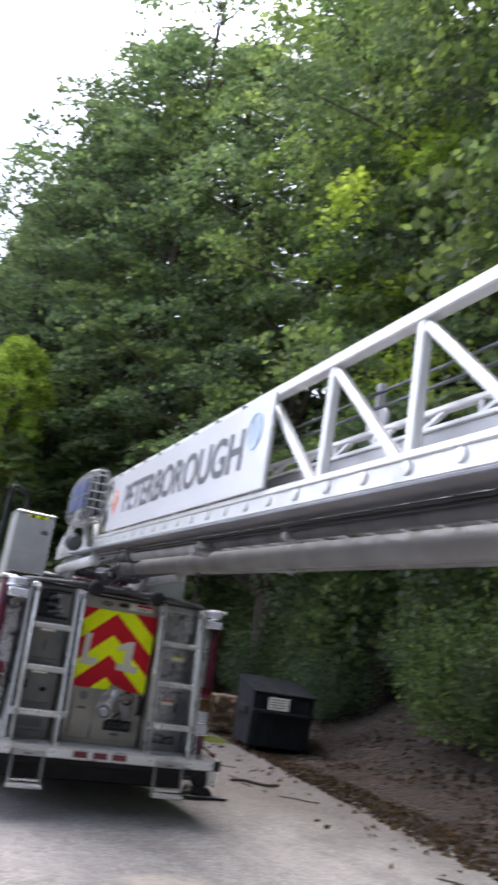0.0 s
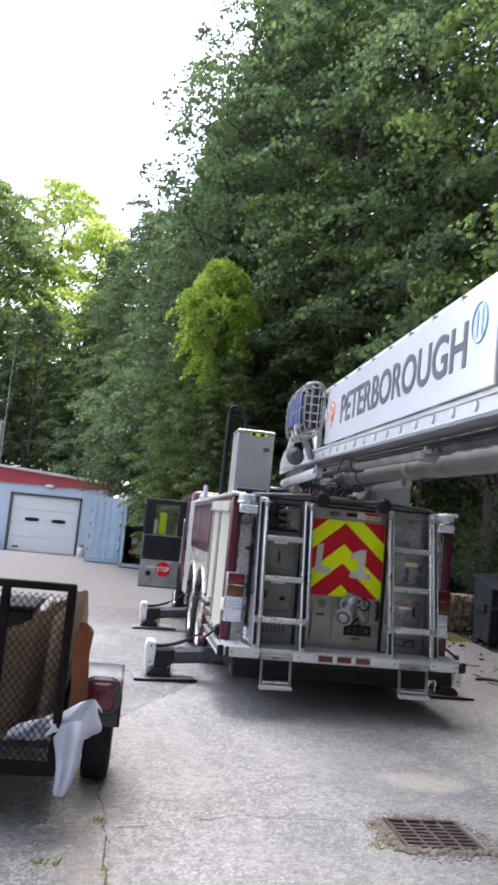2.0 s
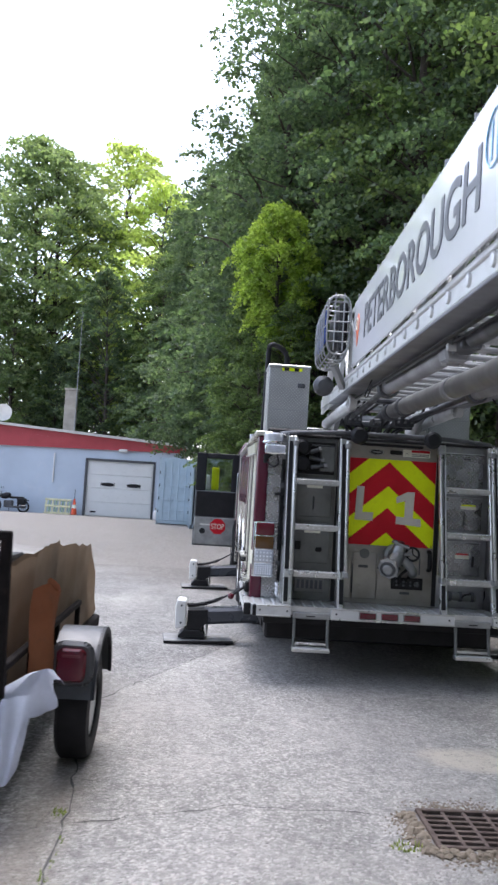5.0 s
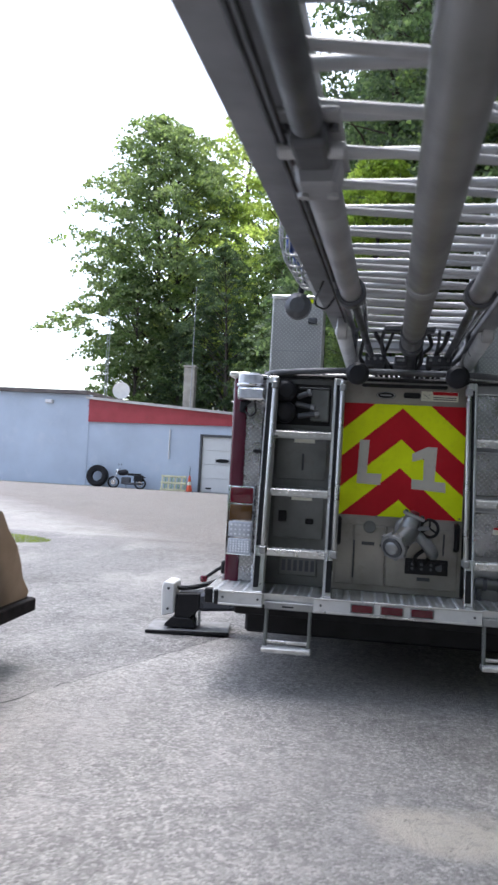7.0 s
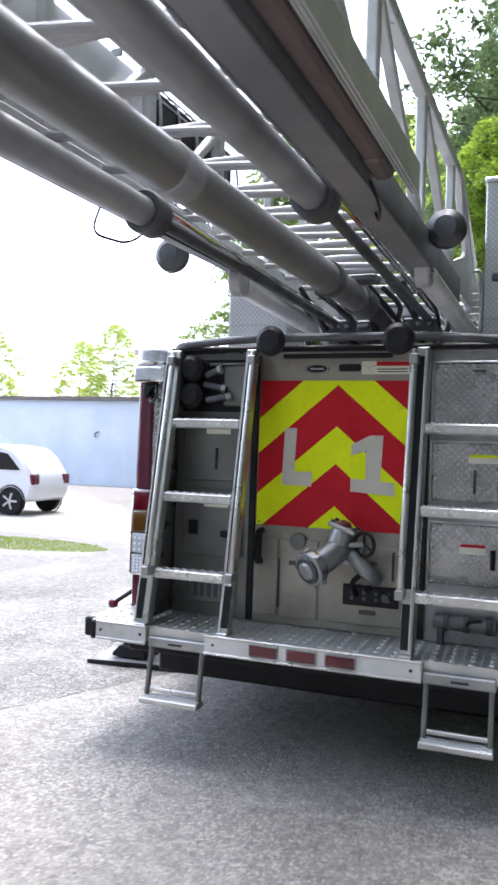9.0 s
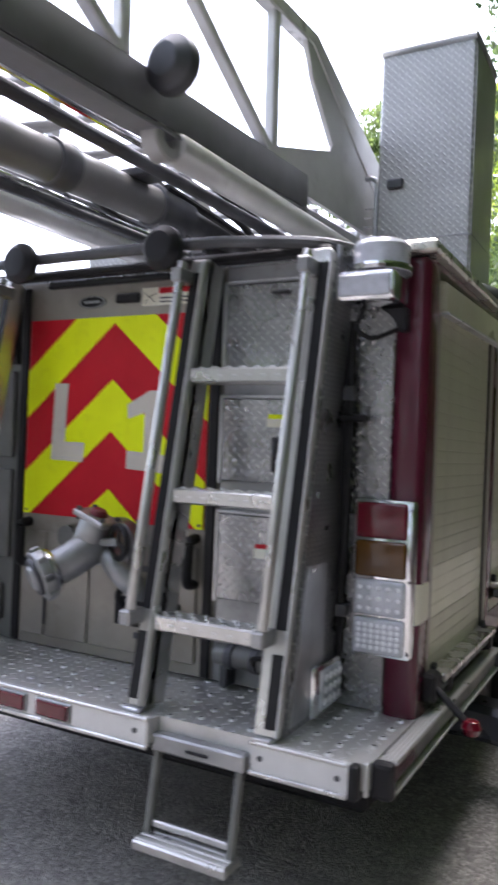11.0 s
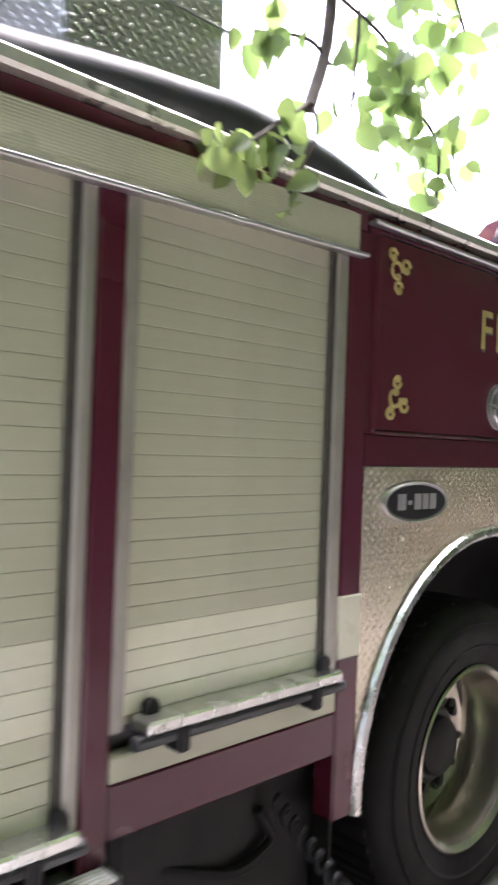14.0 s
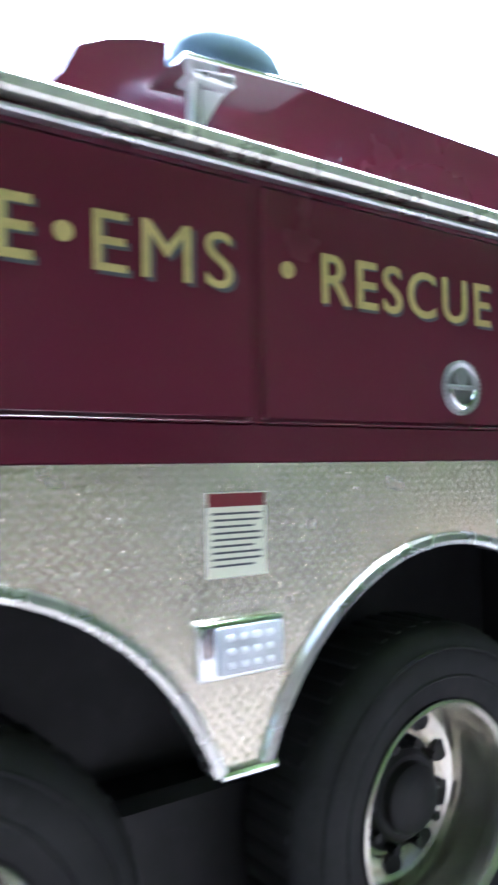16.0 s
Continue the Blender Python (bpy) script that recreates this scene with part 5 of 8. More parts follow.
        part("cable", pipe(bend([(s * 1.0, 0.06, 1.95), (s * 0.985, 0.05, 1.5), (s * 0.99, 0.06, 1.1), (s * 0.985, 0.06, 0.7)]), 0.014, 8), BLACK, truck)
        # access ladder
        top, low = Vector((0, -0.055, 2.165)), Vector((0, -0.335, 0.662))
        dirn = (top - low).normalized()
        at = lambda z: low + dirn * ((z - low.z) / dirn.z)
        lad = part("access_ladder", beam(Vector((s * 0.9325, 0, 0)) + low, Vector((s * 0.9325, 0, 0)) + top, 0.075, 0.06, up=(0, -1, 0)), STILE, truck, "aluminium access ladder with tread plate rungs")
        part("stile", beam(Vector((s * 0.466, 0, 0)) + low, Vector((s * 0.466, 0, 0)) + top, 0.06, 0.06, up=(0, -1, 0)), STILE, lad)
        for x, xi, xr in ((0.466, 0.458, 0.432), (0.9325, 0.95, 0.912)):
            off = Vector((s * xi, -0.028, 0))
            part("rubber_insert", beam(off + at(0.69), off + at(0.9), 0.038, 0.012, up=(0, -1, 0), bevel=0.001), BLACK, lad)
            part("rubber_insert", beam(off + at(0.97), off + at(2.12), 0.038, 0.012, up=(0, -1, 0), bevel=0.001), BLACK, lad)
            part("stile_lip", beam(off + Vector((s * 0.023, -0.001, 0)) + at(0.67), off + Vector((s * 0.023, -0.001, 0)) + at(2.16), 0.007, 0.016, up=(0, -1, 0), bevel=0.002), PALE_SILVER, lad)
            o2 = Vector((s * xr, -0.085, 0))
            part("handrail", rod(o2 + at(0.93), o2 + at(2.15), 0.0175, seg=16, bevel=0.004), STILE, lad, "satin tubular handrail", True)
            for z in (0.95, 2.1):
                part("clamp", box(-0.022, 0.022, -0.03, 0.06, -0.025, 0.025, 0.006, m=Matrix.Translation(o2 + at(z))), ALU_DULL, lad)
            part("foot", box(s * x - 0.03, s * x + 0.03, -0.385, -0.29, 0.652, 0.668, 0.003), ALU, lad)
        for z in (1.775, 1.365, 0.955):
            p = at(z)
            rg = part("rung", box(*X(0.494, 0.897), p.y - 0.035, p.y + 0.06, z - 0.05, z, 0.006), STILE, lad)
            bm, eyes = bmesh.new(), bmesh.new()
            for i in range(15):
                for j in range(3):
                    spot = pose(s * (0.508 + i * 0.027), p.y - 0.022 + 0.032 * j, z)
                    if (i + j) % 2:
                        lathe([(0.011, 0.0), (0.0085, 0.006), (0.005, 0.0065)], 7, bm, spot, caps=False)
                        lathe([(0.005, 0.0063), (0.0, 0.0063)], 6, eyes, spot, caps=False)
                    elif j == 0:
                        box(-0.009, 0.009, -0.0025, 0.0, -0.03, -0.022, 0.001, bm, pose(s * (0.508 + i * 0.027), p.y - 0.035, z))
            tagged(part("grip", bm, PALE_SILVER, rg), kind="stuff")
            # black discs on the rung for the dark inside its holes
            tagged(part("punched_hole", eyes, BLACK, rg), kind="stuff")
        part("side_plate", prism([(-0.32, 0.66), (0.08, 0.66), (0.08, 2.19), (-0.035, 2.19)], 0, s * 0.968, s * 0.978), TREAD_YZ, lad, "tread plate ladder side")
        part("stile_web", beam(Vector((s * 0.491, 0.045, 0)) + low, Vector((s * 0.491, 0.045, 0)) + top, 0.01, 0.1, up=(0, -1, 0), bevel=0.002), STILE, lad)
        part("plain_plate", prism([(-0.29, 0.68), (-0.05, 0.68), (-0.05, 1.15), (-0.2, 1.15)], 0, s * 0.978, s * 0.982), ALU, lad)
        sl = part("step_light", box(*X(0.978, 1.004), -0.165, 0.05, 0.672, 0.835, 0.014, seg=2), CHROME, lad, "rectangular step light in a chrome bezel", True)
        part("lens", box(*X(0.998, 1.014), -0.13, 0.035, 0.69, 0.815, 0.012), LENS_CLEAR, sl)
        for i in range(4):
            for j in range(3):
                part("diode", lathe([(0.014, 0), (0.012, 0.004), (0.0, 0.006)], 8, m=pose(s * 1.0135, -0.1 + i * 0.038, 0.715 + j * 0.038) @ pose(0, 0, 0, 0, s * 90, 0)), DIODE, sl)
        part("pole", rod((s * 1.005, 0.045, 1.1), (s * 1.005, 0.045, 1.86), 0.012, seg=12), BLACK, truck, "black pole clipped beside the ladder")
        part("pole_clip", box(*X(0.975, 1.07), 0.02, 0.07, 1.61, 1.635, 0.006), BLACK, truck)
        part("pole_clip", box(*X(0.98, 1.02), 0.025, 0.07, 1.68, 1.73, 0.004), STEEL, truck)
        part("pole_clip", box(*X(0.98, 1.02), 0.03, 0.08, 0.96, 1.0, 0.004), STEEL, truck)
        # folding step
        fs = part("folding_step", box(*X(0.55, 0.88), -0.47, -0.37, 0.28, 0.312, 0.006), STILE, truck, "folding aluminium step below the rear deck")
        for k in range(3):
            part("step_rib", box(*X(0.556, 0.874), -0.46 + k * 0.03, -0.448 + k * 0.03, 0.312, 0.3155, 0.001), PALE_SILVER, fs)
        part("cross_bar", box(*X(0.57, 0.86), -0.405, -0.385, 0.33, 0.352, 0.004), STILE, fs)
        for x in (0.568, 0.862):
            part("arm", beam((s * x, -0.41, 0.30), (s * x, -0.36, 0.60), 0.024, 0.03, up=(0, -1, 0)), GREY_PANEL, fs)
        part("hinge_bar", box(*X(0.55, 0.88), -0.385, -0.34, 0.552, 0.606, 0.006), ALU_DULL, fs)
        part("hinge_pin", box(*X(0.68, 0.76), -0.392, -0.384, 0.572, 0.582, 0.003), BLACK, fs)
        part("side_lever", pipe(bend([(s * 1.26, 0.215, 0.74), (s * 1.3, 0.2, 0.72), (s * 1.4, 0.17, 0.645)]), 0.013), BLACK, truck, "black lever with a red knob")
        part("lever_base", box(*X(1.24, 1.29), 0.17, 0.26, 0.68, 0.78, 0.012), BLACK, truck)
        part("knob", lathe([(0.0, -0.032), (0.024, -0.022), (0.033, 0), (0.024, 0.022), (0.0, 0.032)], 16, m=pose(s * 1.415, 0.166, 0.636)), LENS_RED, truck, "red knob", True)
    # rear deck
    outline = [(-1.25, 0.14), (-1.25, -0.31), (-1.235, -0.335), (-1.2, -0.36), (-0.9, -0.36), (-0.9, -0.345), (-0.55, -0.345), (-0.55, -0.385), (0.55, -0.385), (0.55, -0.345), (0.9, -0.345), (0.9, -0.36), (1.2, -0.36), (1.235, -0.335), (1.25, -0.31), (1.25, 0.14)]
    deck = part("rear_deck", prism(outline, 2, 0.575, 0.65), WORN_DECK, truck, "punched aluminium rear step deck")
    bm, holes = bmesh.new(), bmesh.new()
    for i in range(55):
        for j in range(11):
            x, y = -1.215 + i * 0.045, -0.335 + j * 0.042
            if abs(x) > 1.17 and y < -0.28:
                continue
            if i % 2 == 0 and (j + i // 2) % 2 == 0:
                lathe([(0.0145, 0.0), (0.0115, 0.006), (0.0072, 0.0065)], 7, bm, pose(x, y, 0.65), caps=False)
                lathe([(0.0072, 0.0062), (0.0, 0.0062)], 6, holes, pose(x, y, 0.65), caps=False)
            else:
                box(-0.011, 0.011, -0.003, 0.003, 0.0, 0.0022, 0.001, bm, pose(x, y, 0.65, 0, 0, 45 if (i + j) % 2 else -45))
    # black discs on the buttons for the dark inside the deck's holes
    tagged(part("punched_hole", holes, BLACK, deck, "dark punched holes"), kind="stuff")
    gp = part("deck_grip", bm, PALE_SILVER, deck, "raised punched grip buttons")
    tagged(gp, kind="stuff")
    part("deck_trim", box(-0.548, 0.548, -0.405, -0.385, 0.562, 0.656, 0.004), PALE_SILVER, deck, "aluminium channel edge")
    for z0, z1 in ((0.646, 0.658), (0.558, 0.572)):
        part("trim_lip", box(-0.55, 0.55, -0.413, -0.403, z0, z1, 0.003), STILE, deck)
    for s in (1, -1):
        part("deck_trim", box(s * 0.898, s * 1.205, -0.38, -0.36, 0.562, 0.656, 0.004), PALE_SILVER, deck)
        for z0, z1 in ((0.646, 0.658), (0.558, 0.572)):
            part("trim_lip", box(s * 0.896, s * 1.2, -0.388, -0.378, z0, z1, 0.003), STILE, deck)
        part("corner_cap", box(s * 1.2, s * 1.232, -0.39, -0.345, 0.555, 0.656, 0.012, seg=2), BLACK, deck)
        part("corner_post", box(s * 1.233, s * 1.246, -0.345, -0.325, 0.56, 0.654, 0.003), PALE_SILVER, deck)
    for x in (-0.225, -0.03, 0.165):
        ml = part("rear_marker", box(x - 0.078, x + 0.078, -0.412, -0.404, 0.578, 0.64, 0.004), ALU_DULL, deck, "red rear marker lamp")
        part("lens", box(x - 0.07, x + 0.07, -0.422, -0.41, 0.584, 0.634, 0.008, seg=2), LENS_RED, ml)
    for x in (-0.5, 0.5, -1.17, 1.17, -0.93, 0.93):
        part("bolt", rod((x, -0.408 if abs(x) < 0.6 else -0.383, 0.61), (x, -0.4 if abs(x) < 0.6 else -0.378, 0.61), 0.009, seg=8), STEEL, deck)
    # black blocks added for the dark below the deck and body
    part("underside_block", box(-1.12, 1.12, -0.16, 0.14, 0.46, 0.575, 0.01), BLACK, truck)
    part("underside_block", box(-1.08, 1.08, 0.14, 0.5, 0.27, 0.6, 0.02), BLACK, truck, "added black block that keeps light from under the body")


rear_end()


def outrigger(s, y):
    """A stabiliser leg on side s: a box beam that droops a little, a jack bracket, a foot and an end plate."""
    o = part("outrigger", beam((s * 0.9, y, 0.33), (s * 1.68, y, 0.265), 0.2, 0.165, bevel=0.03), OUTRIG, truck, "dark grey stabiliser beam with a white end plate")
    part("jack_bracket", prism([(1.62 * s, 0.35), (1.83 * s, 0.335), (1.84 * s, 0.13), (1.70 * s, 0.13), (1.66 * s, 0.19), (1.62 * s, 0.2)], 1, y - 0.12, y + 0.12, bevel=0.006), BLACK, o, "black jack bracket")
    plate = part("end_plate", prism([(1.845 * s, 0.16), (1.955 * s, 0.13), (1.965 * s, 0.38), (1.945 * s, 0.44), (1.85 * s, 0.43)], 1, y - 0.13, y + 0.13, bevel=0.012), WHITE, o, "scuffed white end plate")
    for z in (0.2, 0.38):
        part("plate_bolt", rod((s * 1.9, y - 0.138, z), (s * 1.9, y - 0.13, z), 0.012, seg=8), STEEL, plate)
    part("foot", prism([(1.68 * s, 0.13), (1.86 * s, 0.13), (1.92 * s, 0.07), (1.92 * s, 0.045), (1.64 * s, 0.045), (1.64 * s, 0.07)], 1, y - 0.14, y + 0.14, bevel=0.006), BLACK, o)
    part("ram", rod((s * 1.64, y - 0.06, 0.06), (s * 1.64, y - 0.06, 0.2), 0.03, seg=16), CHROME, o)
    pts = [Vector((s * (1.84 - 0.66 * t), y - 0.02, 0.37 + 0.02 * t + 0.28 * t * t)) for t in [i / 160 for i in range(161)]]
    coil = [p + Vector((0, 0.014 * math.cos(i * 1.3), 0.014 * math.sin(i * 1.3))) if i < 90 else p for i, p in enumerate(pts)]
    part("hose", pipe(coil, 0.011, 6), BLACK, o, "coiled black hose")
    pad = part("stabiliser_pad", box(s * 1.36, s * 2.08, y - 0.22, y + 0.22, 0.003, 0.03, 0.008, m=pose(s * 1.75, y, 0.004, 0, 1.2 * s, 6) @ pose(-s * 1.75, -y, 0)), plain("worn_pad_metal", (0.26, 0.26, 0.26), 0.6, 0.4, 0.4, 6, 0.1, dirt=0.5), None, "worn grey ground pad under a stabiliser")
    tagged(pad, category="pad", group="stabiliser pads")
    part("pad_edge", box(s * 1.355, s * 2.085, y - 0.228, y - 0.22, 0.004, 0.034, 0.003, m=pose(s * 1.75, y, 0.004, 0, 1.2 * s, 6) @ pose(-s * 1.75, -y, 0)), BLACK, pad)


for s, y in ((-1, 1.2), (-1, 5.4), (1, 1.3), (1, 5.4)):
    outrigger(s, y)


def roof_gear():
    part("turntable", lathe([(0.78, 0.0), (0.8, 0.03), (0.8, 0.12), (0.74, 0.16), (0.0, 0.16)], 48, m=pose(0.05, 2.1, 2.19)), STEEL, truck, "dark steel ladder turntable", True)
    part("turntable_deck", box(-0.66, 0.76, 1.45, 2.9, 2.34, 2.38, 0.01), TREAD_XY, truck)
    for s, z1 in ((1, 3.47), (-1, 3.03)):
        y0 = 1.17
        pd = part("control_pedestal", box(s * 0.67, s * 1.12, y0, y0 + 0.45, 2.19, z1 - 0.035, 0.008), PEDESTAL, truck, "tall tread plate pedestal box")
        part("side_skin", box(s * 1.119, s * 1.124, y0 + 0.01, y0 + 0.44, 2.2, z1 - 0.05, 0.0), PEDESTAL_SIDE, pd)
        part("lid", box(s * 0.66, s * 1.13, y0 - 0.012, y0 + 0.46, z1 - 0.035, z1, 0.01), ALU, pd)
        part("seam", box(s * 0.665, s * 1.126, y0 - 0.004, y0 + 0.454, 2.53, 2.537, 0.001), ALU_DULL, pd)
        part("hinge", box(s * 0.72, s * 0.8, y0 - 0.02, y0, 2.78, 2.83, 0.008), STEEL, pd)
        if s < 0:
            part("placard", box(-0.98, -0.76, y0 - 0.01, y0 - 0.001, z1 - 0.07, z1 - 0.036, 0.004), LIME, pd)
            for x in (-0.93, -0.82):
                part("mark", box(x - 0.025, x + 0.025, y0 - 0.014, y0 - 0.01, z1 - 0.07, z1 - 0.036, 0.0), BLACK, pd)
    part("step_box", box(-1.12, -0.78, 0.75, 1.1, 2.19, 2.3, 0.02), BLACK, truck)
    part("guard_arch", pipe(bend([(-1.05, 3.0, 2.19), (-1.03, 3.0, 3.62), (-0.78, 3.0, 3.5), (-0.76, 3.0, 2.19)]), 0.035), BLACK, truck, "black tubular guard arch")
    part("hand_arch", pipe(bend([(0.55, 1.2, 2.3), (0.57, 1.2, 2.86), (0.655, 1.2, 2.86), (0.655, 1.2, 2.3)]), 0.012), ALU, truck)
    for i in range(9):
        part("wire_rung", rod((0.55, 1.2, 2.35 + i * 0.045), (0.655, 1.2, 2.35 + i * 0.045), 0.004, seg=6), ALU, truck)
    part("roof_hose", pipe(bend([(1.17, 0.55, 2.19), (1.185, 0.95, 2.205), (1.19, 1.25, 2.25), (1.195, 1.6, 2.278), (1.195, 1.9, 2.25), (1.185, 2.15, 2.2)]), 0.058, 20), plain("dark_blue_grey_hose", (0.035, 0.038, 0.047), 0.5, 0, 0.3, 5, 0.05), truck, "dark blue grey hose along the roof edge", True)
    arc = [(3.06, 2.19)] + [(3.06 + 0.52 * (1 - math.cos(k * math.pi / 16)), 2.24 + 0.31 * math.sin(k * math.pi / 16)) for k in range(9)] + [(6.2, 2.6), (6.2, 2.19)]
    part("hose_cover", prism(arc, 0, 0.2, 1.0, bevel=0.04), MAROON, truck, "maroon rounded equipment cover on the roof", True)
    bl = part("side_beacon", lathe([(0.0, 0.0), (0.085, 0.0), (0.09, 0.02), (0.085, 0.06), (0.065, 0.1), (0.035, 0.125), (0.0, 0.13)], 28, m=pose(1.16, 3.535, 2.385, 4, 0, 0) @ Matrix.Diagonal((0.9, 1.9, 1.05, 1))), LENS_BLUE, truck, "blue domed beacon on a chrome bracket", True)
    part("bracket", box(1.145, 1.175, 3.42, 3.45, 2.2, 2.37, 0.008), STILE, bl)
    part("bracket", box(1.12, 1.2, 3.41, 3.53, 2.356, 2.372, 0.006), STILE, bl)
    part("gusset", prism([(3.455, 2.35), (3.52, 2.356), (3.46, 2.26)], 0, 1.155, 1.165), PALE_SILVER, bl)
    part("base", box(1.07, 1.25, -0.175, 0.175, -0.008, 0.006, 0.004, m=pose(0, 3.535, 2.382, 4, 0, 0)), CHROME, bl)
    for x, y in ((-1.05, 5.2), (-0.85, 5.3)):
        part("roof_lamp", box(x - 0.12, x + 0.12, y - 0.1, y + 0.1, 2.25, 2.36, 0.03), LENS_CLEAR, truck)
    part("roof_lamp", rod((-1.1, 4.9, 2.19), (-1.1, 4.9, 2.5), 0.04), LENS_CLEAR, truck)
    part("roof_lamp", box(-1.06, -0.9, 1.7, 1.85, 2.19, 2.28, 0.02), LENS_RED, truck)


roof_gear()


def aerial():
    """The bedded aerial ladder, lying rearwards over the deck; its own axes: -y along it, z up from the foot of the rails."""
    m = pose(0.104, 1.6, 2.62, 1.55, 0, -2.35)
    END = -12.2
    A = part("aerial_ladder", box(-0.5, 0.5, -0.1, 0.12, 0.0, 0.1, 0.02), SILVER, truck, "silver aerial ladder with lattice sides", m=m)
    P = lambda name, bm, mat, label="", smooth=False: part(name, bm, mat, A, label, smooth)
    for s in (1, -1):
        X = lambda a, b: (s * a, s * b)
        c = 0.485 if s > 0 else 0.53          # the plane of the lattice
        # shade on the +x rail is put into a darker metal than the other's
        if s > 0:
            P("bottom_rail", box(0.43, 0.515, END, -1.0, -0.065, 0.085, 0.018, seg=2), RAIL_SHADED, "heavy bottom rail with shade in its colour", True)
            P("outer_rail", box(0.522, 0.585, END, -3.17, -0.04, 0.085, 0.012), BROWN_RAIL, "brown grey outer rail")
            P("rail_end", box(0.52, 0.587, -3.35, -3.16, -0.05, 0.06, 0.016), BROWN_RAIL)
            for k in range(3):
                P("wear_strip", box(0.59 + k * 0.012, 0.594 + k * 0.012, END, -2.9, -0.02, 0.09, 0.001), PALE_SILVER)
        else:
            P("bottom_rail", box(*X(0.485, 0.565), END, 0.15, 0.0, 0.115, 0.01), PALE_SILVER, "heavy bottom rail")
        P("mount_casting", prism([(-1.1, -0.02), (0.1, -0.02), (0.1, -0.3), (-0.25, -0.34), (-0.7, -0.16)], 0, s * 0.42, s * 0.47, bevel=0.01), SILVER, "pale cast mounting plate")
        # underside flanges: their shade is put into the darker metal
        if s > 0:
            P("rail_flange", box(0.408, 0.515, END, -1.02, -0.082, -0.066, 0.004), RAIL_SHADED)
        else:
            P("rail_flange", box(*X(0.41, 0.575), END, -0.9, -0.018, 0.0, 0.004), RAIL_SHADED)
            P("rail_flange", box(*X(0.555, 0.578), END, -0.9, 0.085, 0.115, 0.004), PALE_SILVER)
        P("top_chord", beam((s * c, -0.95, 0.665), (s * c, END, 0.665), 0.06, 0.06), PALE_SILVER, "square top chord")
        P("top_chord", beam((s * c, -0.97, 0.665), (s * c, -0.05, 0.12), 0.06, 0.075), PALE_SILVER)
        # pale worn plate; haze over the ladder foot is lightened into its metal
        P("gusset", prism([(0.25, -0.02), (0.2, 0.12), (-0.2, 0.37), (-0.93, 0.69), (-1.06, 0.66), (-0.98, 0.5), (-0.77, 0.29), (-0.8, 0.25), (-1.33, 0.1), (-1.45, 0.0)] if s > 0 else [(0.2, -0.05), (0.2, 0.1), (-0.02, 0.24), (-0.5, 0.2), (-0.62, 0.14), (-1.45, 0.1), (-1.45, 0.0)], 0, s * (c + 0.002), s * (c + 0.024)), PALE_SILVER, "weathered base plate")
        y = -1.29 if s > 0 else -1.45
        while y > END + 0.3:
            P("lattice_post", beam((s * c, y, 0.08), (s * c, y, 0.645), 0.045, 0.05, up=(0, 1, 0)), PALE_SILVER)
            q = y - (0.9 if s > 0 and y > -5.0 else 0.69)
            if q > END:
                a, b = ((y - 0.03, 0.12), (q + 0.05, 0.645)) if s > 0 else ((y - 0.03, 0.645), (q + 0.06, 0.12))
                P("lattice_brace", beam((s * c, a[0], a[1] - 0.03), (s * c, b[0], b[1] - 0.03), 0.04, 0.045, up=(1, 0, 0)), PALE_SILVER)
            y = q
        # rivet caps along the rail
        y = -1.7 if s < 0 else END
        while y > END + 0.2:
            P("rail_cap", lathe([(0.03, 0.0), (0.026, 0.012), (0.0, 0.016)], 12, m=pose(s * 0.565, y, 0.055) @ pose(0, 0, 0, 0, s * 90, 0)), PALE_SILVER, smooth=True)
            y -= 0.30
        # nested fly section
        P("fly_rail", box(*X(0.39, 0.44), END, -3.2, 0.125, 0.165, 0.008), SILVER)
        P("fly_web", box(*X(0.41, 0.42), END, -3.2, 0.165, 0.24, 0.003), SILVER)
        P("fly_rail", box(*X(0.395, 0.435), END, -3.2, 0.24, 0.258, 0.004), PALE_SILVER)
        P("fly_rail", box(*X(0.395, 0.435), END, -3.2, 0.305, 0.33, 0.006), PALE_SILVER)
        y = -3.4
        while y > END + 0.3:
            P("fly_brace", beam((s * 0.415, y, 0.255), (s * 0.415, y - 0.14, 0.31), 0.02, 0.022, up=(1, 0, 0), bevel=0.003), PALE_SILVER)
            P("fly_brace", beam((s * 0.415, y, 0.255), (s * 0.415, y, 0.31), 0.02, 0.022, up=(0, 1, 0), bevel=0.003), PALE_SILVER)
            y -= 0.345
        for z in (0.41, 0.48):
            P("cable", rod((s * 0.44, -5.4, z), (s * 0.44, END, z + 0.01), 0.008, seg=6), STEEL)
        for dx, z in ((0.46, -0.045), (0.43, -0.06), (0.4, -0.04)):
            if s < 0:
                P("cable", rod((s * dx, -3.4, z), (s * dx, END, z), 0.007, seg=6), BLACK)
        if s < 0:
            P("pulley", lathe([(0.085, -0.012), (0.09, 0.0), (0.085, 0.012), (0.03, 0.014), (0.0, 0.014)], 24, m=pose(-0.3, -7.0, 0.42, 0, 90, 0)), SILVER, "pale round pulley plate", True)
            P("pulley_post", beam((-0.3, -7.0, 0.2), (-0.3, -7.0, 0.62), 0.04, 0.03, up=(0, 1, 0)), SILVER)
        # lift cylinder under the ladder and its rod
        cy = P("lift_cylinder", rod((s * 0.33 - 0.03, -3.05, -0.06), (s * 0.33 - 0.03, -4.88, -0.06), 0.055, seg=24, bevel=0.012), GUNMETAL, "grey hydraulic cylinder", True)
        P("cylinder_rod", rod((s * 0.33 - 0.03, -3.06, -0.06), (s * 0.3, -0.3, -0.14), 0.024, seg=16), STEEL, "dark cylinder rod")
